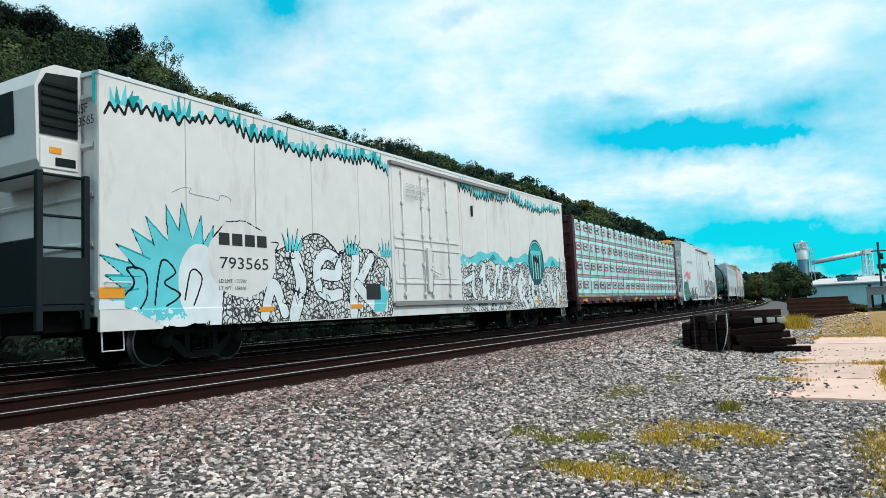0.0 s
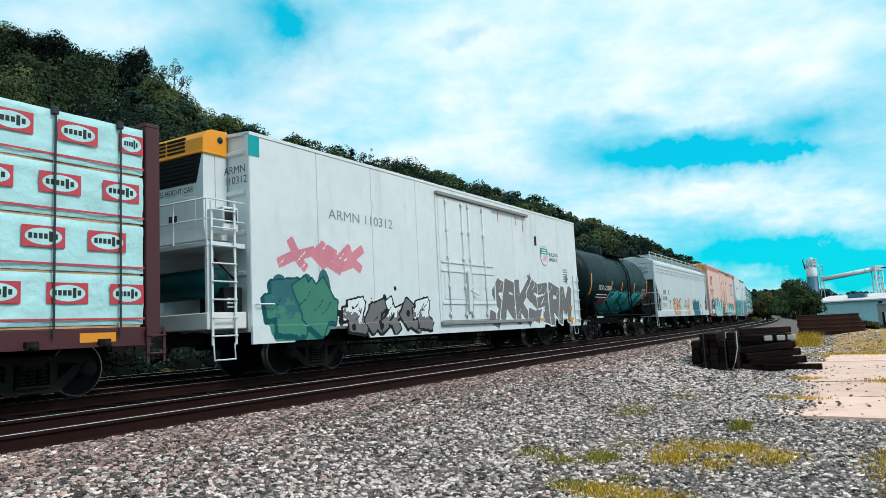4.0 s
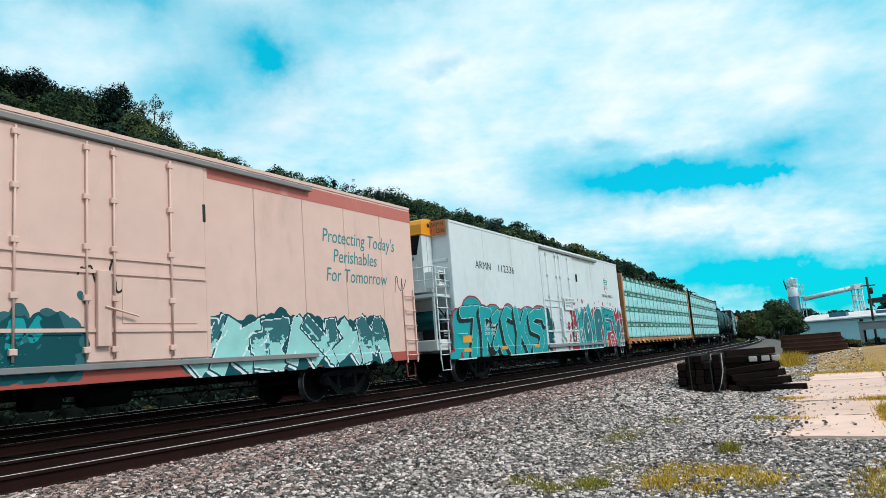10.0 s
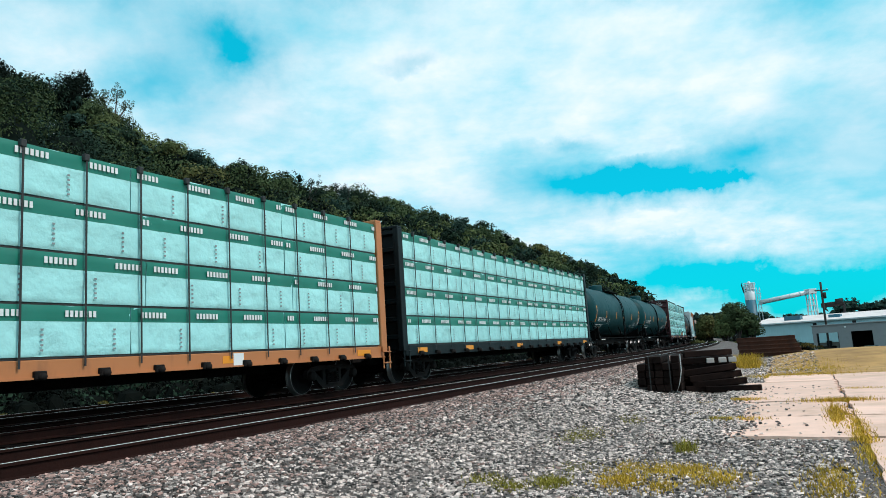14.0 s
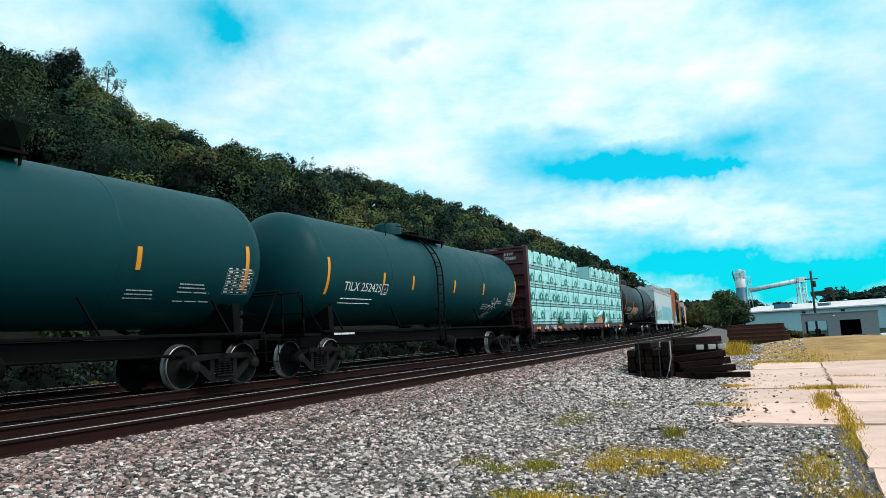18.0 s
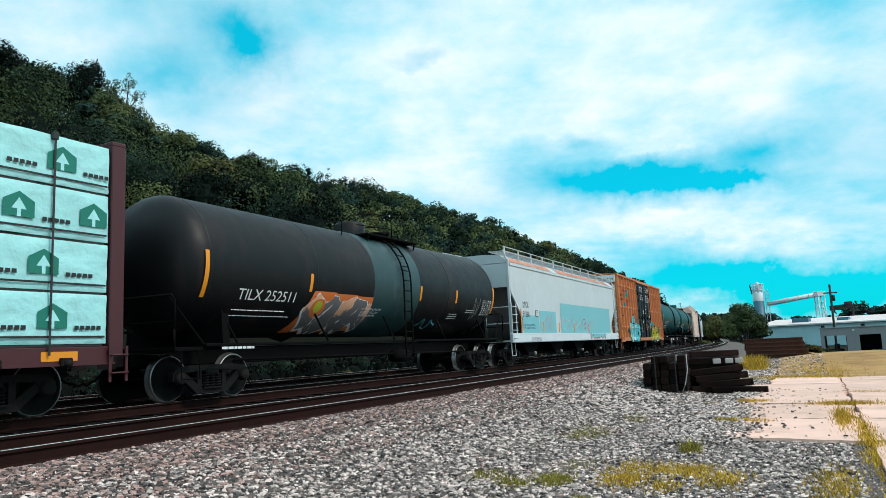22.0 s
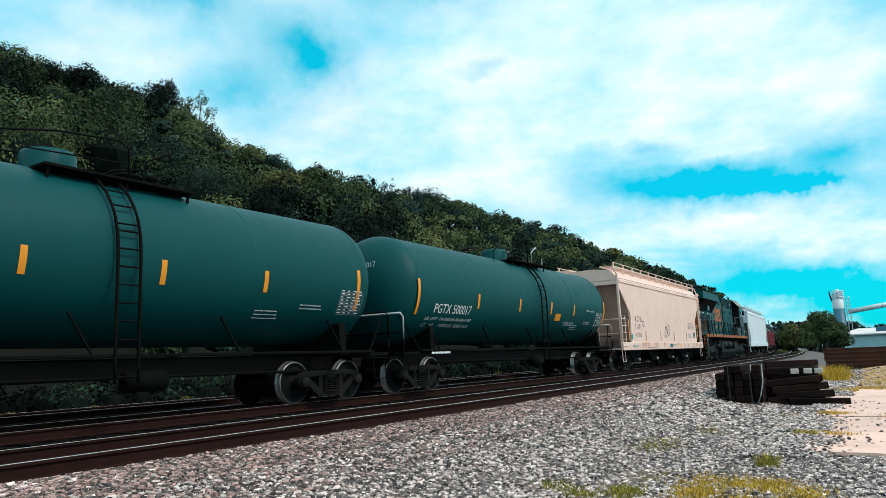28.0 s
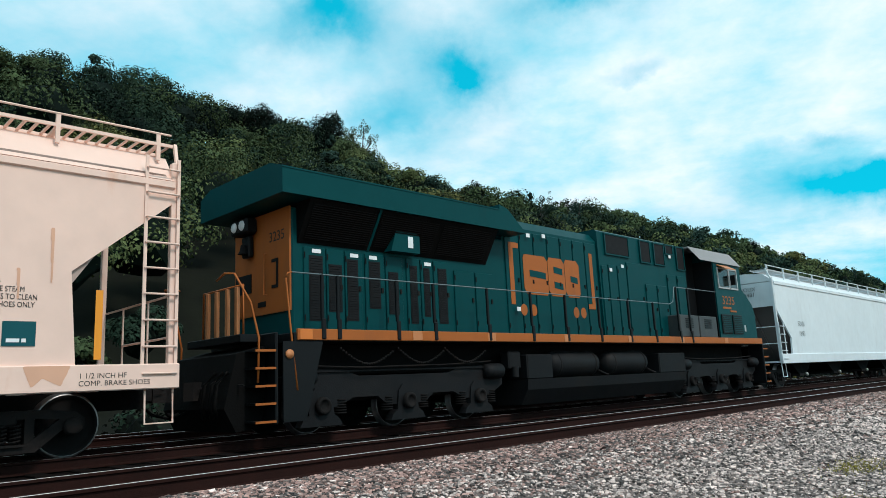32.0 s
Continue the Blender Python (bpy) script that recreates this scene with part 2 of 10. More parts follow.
    def lathe(self, prof, c, axis="y", n=24, mi=0, smooth=True):
        """Profile (radius, place along the axis) turned about an axis through c."""
        k = "xyz".index(axis); u, w = [i for i in range(3) if i != k]
        vs, fs = [], []
        for r, a in prof:
            for i in range(n):
                q = [0, 0, 0]; q[k] = a + c[k]; q[u] = c[u] + r * math.cos(2 * math.pi * i / n); q[w] = c[w] + r * math.sin(2 * math.pi * i / n)
                vs.append(tuple(q))
        for j in range(len(prof) - 1):
            for i in range(n):
                q = (j * n + i, j * n + (i + 1) % n, (j + 1) * n + (i + 1) % n, (j + 1) * n + i)
                fs.append(q if k == 1 else q[::-1])
        return self.add(vs, fs, mi, smooth)

    def mesh(self, name, mats):
        me = bpy.data.meshes.new(name)
        me.from_pydata(self.v, [], self.f)
        for m in mats:
            me.materials.append(m)
        me.polygons.foreach_set("material_index", self.mi)
        me.polygons.foreach_set("use_smooth", self.smooth)
        me.update()
        return me


def part(name, shape, mats, parent=None, label="", m=None, kind=""):
    mats = mats if isinstance(mats, (list, tuple)) else [mats]
    ob = new(name, shape.mesh(name, mats) if isinstance(shape, Shape) else shape)
    if parent is not None:
        ob.parent = parent
    if m is not None:
        ob.matrix_basis = m
    return tagged(ob, label, kind=kind)


# ---- the line of the train track: s metres along it, v metres to its right ----
def make_line():
    step = 0.5
    s = np.arange(-700, 900, step)
    k0, k1 = 0.00099, 0.0013
    kap = k0 + (k1 - k0) * np.clip((s - 35.7) / 30, 0, 1)
    kap = np.where((s < -60) | (s > 118), 0.0, kap)
    i0 = int(700 / step)
    head = np.cumsum(kap * step); head += radians(-30.85) - head[i0]
    x = np.cumsum(-np.sin(head) * step); y = np.cumsum(np.cos(head) * step)
    d = 12.41
    x += -x[i0] - math.cos(head[i0]) * d; y += -y[i0] - math.sin(head[i0]) * d
    return s, x, y, head


LINE = make_line()
TRACK_NEAR, TRACK_FAR = 4.31, -4.68


def at(s, v=0.0, z=0.0):
    h = np.interp(s, LINE[0], LINE[3])
    return Vector((np.interp(s, LINE[0], LINE[1]) + math.cos(h) * v, np.interp(s, LINE[0], LINE[2]) + math.sin(h) * v, z))


def heading(s):
    return float(np.interp(s, LINE[0], LINE[3]))


def sv_of(x, y):
    i = int(np.argmin((LINE[1] - x) ** 2 + (LINE[2] - y) ** 2))
    h = LINE[3][i]
    return LINE[0][i], (x - LINE[1][i]) * math.cos(h) + (y - LINE[2][i]) * math.sin(h)

# ---- ground: one sheet, from the wooded hill across the line to the yard ----
H0 = radians(-30.85)


def ap_of(x, y):
    """Straight plan of the hill: metres along the valley, metres to the right of the camera."""
    return -x * math.sin(H0) + y * math.cos(H0), x * math.cos(H0) + y * math.sin(H0)


def xy_of(a, p):
    return p * math.cos(H0) - a * math.sin(H0), p * math.sin(H0) + a * math.cos(H0)


def hill_z(a, p, v):
    """Height of the wooded hill on the far side of the line."""
    top = float(np.interp(a, [-700, 20, 70, 88, 120, 150, 184, 226, 279, 354, 447, 565, 900], [41, 43.5, 43, 34.2, 34.8, 38, 41, 42, 41, 37.8, 33.5, 27.5, 21]))
    f = float(np.interp(p, [-900, -240, -145, -112, -75, -45, -28, 0], [1.6, 1.3, 1.10, 1.0, .52, .15, 0, 0]))
    w = min(1, max(0, (-v - 12) / 26))
    bumps = 4.0 * noise.noise(Vector((a / 60, p / 45, 0.3))) + 1.6 * noise.noise(Vector((a / 17, p / 15, 5.3)))
    return w * (top * f + bumps * min(1, f * 3))


def ground_z(s, v):
    """Height of the ground beside the line."""
    knots = [(-900, -.75), (-12, -0.75), (-8.3, -0.7), (-6.9, -0.21), (5.05, -0.20), (5.3, -0.165), (6.25, -0.168), (6.9, -0.26), (8.2, -0.55), (9.4, -0.74), (11, -0.76), (60, -0.75), (140, -0.6), (900, 0.0)]
    z = float(np.interp(v, [k[0] for k in knots], [k[1] for k in knots]))
    if v < -12:
        q = at(s, v)
        z += hill_z(*ap_of(q.x, q.y), v)
    elif v > 6.6:
        w = min(1, (v - 6.6) / 2) * (1 if v < 10.3 else .3)
        z += w * 0.05 * noise.noise(Vector((s / 1.7, v / 1.7, 2.1)))
        d = math.hypot((s - 43) / 10, (v - 14.6) / 5.5)      # grassy mound before the yard drops away
        z += 0.50 * max(0, 1 - d * d)
        k = min(1, max(0, (s - 50) / 40)); q = min(1, max(0, (v - 11) / 10))
        z -= 3.0 * k * k * (3 - 2 * k) * q * q * (3 - 2 * q)
    else:
        z += 0.015 * noise.noise(Vector((s * 2, v * 2, 1.1)))
    return z


def make_ground():
    ss = np.unique(np.concatenate([np.arange(-690, -60, 30), np.arange(-60, 0, 6), np.arange(0, 40, 0.5), np.arange(40, 80, 1.5), np.arange(80, 300, 8), np.arange(300, 890, 20)]))
    vv = np.unique(np.concatenate([[-900, -600, -400, -300], np.arange(-240, -60, 10), np.arange(-60, -20, 4), np.arange(-20, -8, 1.0), np.arange(-8, 16, 0.35),
                                   np.arange(16, 40, 1.0), np.arange(40, 120, 8), [140, 200, 300, 500, 900]]))
    sh = Shape()
    for s in ss:
        for v in vv:
            sh.v.append(tuple(at(s, v, ground_z(s, v))))
    w = len(vv)
    for i in range(len(ss) - 1):
        for j in range(w - 1):
            s, v = ss[i], vv[j]
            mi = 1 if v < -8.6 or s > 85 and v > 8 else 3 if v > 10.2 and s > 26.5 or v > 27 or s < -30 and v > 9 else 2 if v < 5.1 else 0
            sh.f.append((i * w + j, i * w + j + 1, (i + 1) * w + j + 1, (i + 1) * w + j))
            sh.mi.append(mi); sh.smooth.append(True)
    part("ground", sh, [M_GRAVEL, M_SOIL, M_TRACKBED, M_TURF], None, "grey crushed-stone ground beside the rails", kind="structure")
    far = Shape()
    n = 48
    far.v = [(0, 0, -3.0)] + [(math.cos(2 * math.pi * k / n) * 4500, math.sin(2 * math.pi * k / n) * 4500, -3.0) for k in range(n)]
    far.f = [(0, k + 1, (k + 1) % n + 1) for k in range(n)]; far.mi = [0] * n; far.smooth = [False] * n
    part("ground_far", far, M_SOIL, None, "dark green land out to the horizon", kind="structure")


M_GRAVEL = material("gravel", (0.095, 0.072, 0.065), 0.95, vary=0.9, scale=60, dirt=(0.22, 0.165, 0.15), dirt_amount=0.6, dirt_scale=0.8, bump=1.0, bump_scale=22)
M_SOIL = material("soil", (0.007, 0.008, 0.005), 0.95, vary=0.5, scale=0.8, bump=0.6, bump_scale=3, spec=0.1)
M_TURF = material("dry_turf", (0.44, 0.25, 0.10), 0.95, vary=0.3, scale=1.2, dirt=(0.20, 0.11, 0.055), dirt_amount=0.7, dirt_scale=.5, bump=0.6, bump_scale=9, spec=0.1)
M_TRACKBED = material("dark_ballast", (0.0045, 0.0028, 0.0025), 0.95, vary=0.6, scale=22, dirt=(0.011, 0.0065, 0.006), dirt_amount=0.5, dirt_scale=3, bump=0.9, bump_scale=24, spec=0.1)
M_RAIL_SIDE = material("rail_rust", (0.019, 0.0065, 0.005), 0.85, vary=0.3, scale=9, bump=0.3, spec=0.12)
M_RAIL_TOP = material("rail_top", (0.88, 0.86, 0.85), 0.42, metal=0.55, vary=0.1, scale=9)
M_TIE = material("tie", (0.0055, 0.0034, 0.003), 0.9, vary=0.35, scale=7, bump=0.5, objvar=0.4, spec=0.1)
make_ground()


def make_track(name, v0, label, bright):
    """Two rails, each one swept along the line, on timber ties."""
    track = tagged(new(name), label, "railway track", kind="structure")
    prof = [(-0.075, -0.18), (-0.075, -0.165), (-0.012, -0.145), (-0.010, -0.045), (-0.036, -0.032), (-0.036, -0.006), (-0.028, 0.0),
            (0.028, 0.0), (0.036, -0.006), (0.036, -0.032), (0.010, -0.045), (0.012, -0.145), (0.075, -0.165), (0.075, -0.18)]
    ss = np.concatenate([np.arange(-400, -40, 10), np.arange(-40, 140, 2), np.arange(140, 520, 6)])
    for side in (-1, 1):
        sh = Shape()
        n = len(prof)
        for s in ss:
            for a, z in prof:
                sh.v.append(tuple(at(s, v0 + side * 0.7525 + a, z)))
        for i in range(len(ss) - 1):
            for k in range(n - 1):
                sh.f.append((i * n + k, (i + 1) * n + k, (i + 1) * n + k + 1, i * n + k + 1))
                sh.mi.append(1 if k == 6 else 0); sh.smooth.append(False)
        part("rail", sh, [M_RAIL_SIDE, M_RAIL_TOP if bright else M_RAIL_SIDE], track)
    tie = Shape().box(-0.115, 0.115, -1.3, 1.3, -0.36, -0.18, 0.012).mesh("tie", [M_TIE])
    rng = random.Random(int(v0 * 10) + 99)
    rest = Shape()
    k = 0
    s = -30.0
    while s < 170:
        p = at(s, v0 + rng.uniform(-.06, .06), rng.uniform(-.012, .012))
        m = Matrix.Translation(p) @ Matrix.Rotation(heading(s) + radians(90) + rng.uniform(-.02, .02), 4, "Z")
        if 0 <= s < 60:
            part("tie", tie, [], track, m=m)
        else:
            rest.box(-0.115, 0.115, -1.3, 1.3, -0.36, -0.18, 0, m=m)
        s += 0.56
    part("ties", rest, M_TIE, track, kind="stuff")
    return track


make_track("track_1", TRACK_NEAR, "empty track with rust-brown rails on timber ties", True)
make_track("track_2", 0.0, "track with worn rails that carries the train", True)
make_track("track_3", TRACK_FAR, "empty track with bright rail heads behind the train", True)

# ---- paints and metals of the train ----
def paint(name, c, dirt=(0.10, 0.07, 0.05), amount=0.35, rough=0.55, low=0.56, **k):
    k.setdefault("vary", 0.07)
    return material(name, c, rough, dirt=dirt, dirt_amount=amount, streak=4.0, dirt_scale=1.6, dirt_low=low, bump=0.04, bump_scale=14, **k)


M_WHITE = paint("white_paint", (0.70, 0.68, 0.665), (0.30, 0.24, 0.20), 0.5)
M_WHITE2 = paint("grey_white_paint", (0.64, 0.69, 0.71), (0.35, 0.30, 0.27), 0.4)
M_PINK = paint("faded_pink_paint", (0.74, 0.49, 0.42), (0.42, 0.24, 0.18), 0.4)
M_PINKEND = paint("faded_end_paint", (0.66, 0.45, 0.38), (0.30, 0.18, 0.14), 0.5)
M_REDSTRIPE = paint("faded_red_stripe", (0.52, 0.14, 0.11), (0.7, 0.5, 0.45), 0.5)
M_LOGORED = paint("red_lettering", (0.42, 0.07, 0.05), amount=0.1)
M_CREAM = paint("cream_paint", (0.80, 0.56, 0.47), (0.62, 0.24, 0.10), 0.55, low=0.57)
M_HGREY = paint("light_grey_paint", (0.52, 0.58, 0.60), (0.30, 0.29, 0.28), 0.35)
M_HWHITE = paint("hopper_white_paint", (0.62, 0.68, 0.71), (0.33, 0.30, 0.28), 0.3)
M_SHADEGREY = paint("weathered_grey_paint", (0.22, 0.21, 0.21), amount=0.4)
# dark grey with the shade of the hopper end slopes put in
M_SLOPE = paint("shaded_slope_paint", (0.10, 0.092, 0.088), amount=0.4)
M_CYANPATCH = paint("cyan_overpaint", (0.18, 0.47, 0.52), (0.4, 0.5, 0.5), 0.3)
M_ORANGE = paint("orange_paint", (0.52, 0.17, 0.050), (0.30, 0.12, 0.06), 0.45)
M_TAN = paint("tan_paint", (0.46, 0.17, 0.06), (0.16, 0.07, 0.04), 0.6)
M_MAROON = paint("maroon_paint", (0.060, 0.009, 0.013), (0.02, 0.008, 0.007), 0.5)
M_DARKBLUE = paint("blue_black_paint", (0.003, 0.008, 0.010), amount=0.08, spec=0.25)
M_TANKGREEN = paint("dark_green_paint", (0.001, 0.042, 0.049), (0.003, 0.024, 0.028), 0.5, rough=0.5, spec=0.14)
M_TANKTEAL = paint("teal_tank_paint", (0.0008, 0.058, 0.060), (0.002, 0.034, 0.036), 0.4, rough=0.5, spec=0.14)
M_TANKBLACK = paint("black_tank_paint", (0.0006, 0.0105, 0.0125), (0.006, 0.010, 0.011), 0.35, rough=0.45, spec=0.10)
M_TANKWORN = paint("worn_black_tank_paint", (0.004, 0.005, 0.006), (0.035, 0.018, 0.018), 0.6, rough=0.5, spec=0.25, low=0.5)
M_TANKWORN2 = paint("teal_worn_paint", (0.012, 0.045, 0.05), (0.16, 0.20, 0.20), 0.5, rough=0.5)
M_LOCO = paint("dark_teal_paint", (0.0005, 0.046, 0.050), (0.004, 0.024, 0.026), 0.3, rough=0.42, spec=0.09)
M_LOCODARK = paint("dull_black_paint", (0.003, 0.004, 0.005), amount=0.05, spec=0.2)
M_LOCOORANGE = paint("locomotive_orange", (0.34, 0.095, 0.018), (0.13, 0.05, 0.025), 0.45, spec=0.25)
M_LOCOORANGE2 = paint("bright_orange_paint", (0.55, 0.15, 0.02), amount=0.2)
M_RAILGREY = material("grey_handrail_paint", (0.13, 0.17, 0.18), 0.5, vary=0.2, scale=8)
M_DUSTGREY = paint("dusty_grey_paint", (0.035, 0.040, 0.042), (0.10, 0.075, 0.062), 0.5)
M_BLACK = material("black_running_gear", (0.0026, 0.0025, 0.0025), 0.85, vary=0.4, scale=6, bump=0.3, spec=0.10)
M_GEAR = material("grimy_cast_steel", (0.009, 0.008, 0.008), 0.8, vary=0.45, scale=8, dirt=(0.026, 0.018, 0.015), dirt_amount=0.5, spec=0.15, bump=0.3)
M_GREYGEAR = material("grey_tank_steel", (0.0075, 0.008, 0.0092), 0.62, vary=0.35, scale=5, bump=0.2, dirt=(0.014, 0.012, 0.011), dirt_amount=0.6, spec=0.15)
M_WHEEL = material("wheel_steel", (0.005, 0.0045, 0.0045), 0.8, vary=0.4, scale=9, spec=0.15)
M_TREAD = material("wheel_tread", (0.27, 0.265, 0.265), 0.42, metal=1.0, vary=0.15, scale=12)
M_DARKIN2 = material("matt_black_louvre", (0.006, 0.006, 0.007), 0.7, vary=0.2, scale=6, spec=0.2)
M_STEEL = material("galvanised_steel", (0.42, 0.42, 0.42), 0.5, metal=0.4, vary=0.2, scale=8)
M_GLASS = material("cab_glass", (0.02, 0.03, 0.03), 0.08, vary=0.05)
M_REFLECT = material("orange_reflector", (0.78, 0.28, 0.012), 0.4, vary=0.05)
M_YELLOWTAG = material("yellow_placard", (0.80, 0.30, 0.012), 0.5, vary=0.05)
M_INK = material("black_lettering", (0.012, 0.012, 0.012), 0.6, vary=0.2)
M_PALE = material("white_lettering", (0.72, 0.74, 0.75), 0.6, vary=0.1)
M_MUTED = material("grey_lettering", (0.22, 0.25, 0.26), 0.6, vary=0.2)
M_TEALTXT = material("teal_lettering", (0.02, 0.22, 0.24), 0.6, vary=0.1)
M_WRAP = material("white_lumber_wrap", (0.37, 0.75, 0.75), 0.42, vary=0.10, scale=1.2, dirt=(0.28, 0.55, 0.56), dirt_amount=0.5, dirt_scale=2.5, bump=1.0, bump_scale=3.2)
M_WRAP2 = material("pale_lumber_wrap", (0.44, 0.73, 0.75), 0.42, vary=0.10, scale=1.2, dirt=(0.34, 0.54, 0.57), dirt_amount=0.5, dirt_scale=2.5, bump=1.0, bump_scale=3.2)
M_WRAPGREEN = paint("green_wrap_print", (0.004, 0.17, 0.12), (0.02, 0.10, 0.09), 0.4, rough=0.42)
M_WRAPRED = paint("red_wrap_print", (0.52, 0.045, 0.065), (0.3, 0.03, 0.04), 0.3, rough=0.42)
for m in (M_WRAP, M_WRAP2):                        # loose film: deep soft creases
    next(x for x in m.node_tree.nodes if x.type == "BUMP").inputs["Distance"].default_value = 0.05
M_LUMBER = material("sawn_lumber", (0.50, 0.28, 0.15), 0.8, vary=0.3, scale=6)
M_STRAP = material("black_strap", (0.015, 0.016, 0.017), 0.6)
G = {k: paint("spray_" + k, c, amount=0.12, vary=0.14, spec=0.2) for k, c in dict(
    cyan=(0.12, 0.55, 0.62), teal=(0.004, 0.31, 0.33), deep=(0.002, 0.07, 0.085), black=(0.006, 0.006, 0.007), white=(0.70, 0.74, 0.76), grey=(0.16, 0.15, 0.155),
    lime=(0.42, 0.44, 0.04), orange=(0.62, 0.16, 0.04), red=(0.36, 0.02, 0.035), peach=(0.70, 0.38, 0.24), green=(0.05, 0.20, 0.14), pink=(0.62, 0.22, 0.28),
    mint=(0.30, 0.60, 0.58), seagreen=(0.012, 0.15, 0.165), brown=(0.10, 0.03, 0.03), dullteal=(0.03, 0.13, 0.15)).items()}


def crackle(name, c):
    """White paint covered with a net of fine black pen lines."""
    m = material(name, c, 0.6, vary=0.08)
    n, l = m.node_tree.nodes, m.node_tree.links
    b = next(x for x in n if x.type == "BSDF_PRINCIPLED")
    old = b.inputs["Base Color"].links[0].from_socket
    tc = n.new("ShaderNodeTexCoord")
    v = n.new("ShaderNodeTexVoronoi"); v.feature = "DISTANCE_TO_EDGE"; v.inputs["Scale"].default_value = 10
    nz = n.new("ShaderNodeTexNoise"); nz.inputs["Scale"].default_value = 6
    mixv = n.new("ShaderNodeMix"); mixv.data_type = "VECTOR"; mixv.inputs[0].default_value = 0.12
    l.new(tc.outputs["Object"], mixv.inputs[4]); l.new(nz.outputs["Color"], mixv.inputs[5]); l.new(tc.outputs["Object"], nz.inputs["Vector"])
    l.new(mixv.outputs[1], v.inputs["Vector"])
    r = n.new("ShaderNodeMapRange"); r.inputs[1].default_value, r.inputs[2].default_value = 0.09, 0.13
    l.new(v.outputs["Distance"], r.inputs[0])
    mx = n.new("ShaderNodeMix"); mx.data_type = "RGBA"
    mx.inputs[6].default_value = (0.03, 0.03, 0.035, 1); l.new(old, mx.inputs[7]); l.new(r.outputs[0], mx.inputs[0])
    l.new(mx.outputs[2], b.inputs["Base Color"])
    return m


M_NET = crackle("pen_net_paint", (0.66, 0.66, 0.65))

# ---- small makers ----
NEAR = -1          # the side of a car that faces the camera lies at negative y


def lettering(parent, string, x, z, h, mat, y=-1.64, face="side", width=None, bend=None, name="lettering", lean=0.0, align="LEFT", drape=None):
    cu = bpy.data.curves.new("lettering", "FONT")
    cu.body, cu.size, cu.align_x = string, h * 1.38, align
    cu.resolution_u = 3
    ob = bpy.data.objects.new("lettering", cu)
    me = bpy.data.meshes.new_from_object(ob)
    bpy.data.objects.remove(ob)
    co = np.zeros(len(me.vertices) * 3); me.vertices.foreach_get("co", co); co = co.reshape(-1, 3)
    if len(co) and width:
        co[:, 0] *= width / max(np.ptp(co[:, 0]), 1e-3)
    out = np.zeros_like(co)
    if face == "side":
        out[:, 0] = co[:, 0] + x + co[:, 1] * lean; out[:, 2] = co[:, 1] + z; out[:, 1] = y
        if drape:
            out[:, 1] = [drape(a, b) - .003 for a, b in zip(out[:, 0].tolist(), out[:, 2].tolist())]
        if bend:
            R, zc = bend
            out[:, 1] = -np.sqrt(np.maximum(R * R - (out[:, 2] - zc) ** 2, 0.01)) - 0.012
    else:
        out[:, 1] = y - co[:, 0]; out[:, 2] = co[:, 1] + z; out[:, 0] = x
    me.vertices.foreach_set("co", out.ravel())
    me.materials.append(mat); me.update()
    return part(name, me, [], parent)


def bars(parent, x, z, w, rows, mat, y=-1.64, h=0.05, gap=0.05, seed=1, bend=None, name="lettering"):
    """Small print that cannot be read: rows of short bars."""
    rng = random.Random(seed)
    sh = Shape()
    for r in range(rows):
        a = x
        zz = z - r * (h + gap)
        end = x + w * rng.uniform(.75, 1)
        while a < end:
            b = min(a + rng.uniform(.6, 2.2) * h * 1.6, end)
            yy = -math.sqrt(max(bend[0] ** 2 - (zz - bend[1]) ** 2, .01)) - 0.012 if bend else y
            sh.box(a, b, yy - .001, yy + .003, zz, zz + h)
            a = b + h * .5
    return part(name, sh, mat, parent)


def plate(parent, name, x0, x1, z0, z1, mat, y=-1.635, t=0.006, label="", bend=None):
    sh = Shape()
    if bend:
        n = max(2, int((z1 - z0) / .06))
        R, zc = bend
        for i in range(n):
            a, b = z0 + (z1 - z0) * i / n, z0 + (z1 - z0) * (i + 1) / n
            ya, yb = (-math.sqrt(R * R - (q - zc) ** 2) - .008 for q in (a, b))
            sh.add([(x0, ya, a), (x1, ya, a), (x1, yb, b), (x0, yb, b)], [(0, 1, 2, 3)])
    else:
        sh.box(x0, x1, y - t, y, z0, z1)
    return part(name, sh, mat, parent, label)


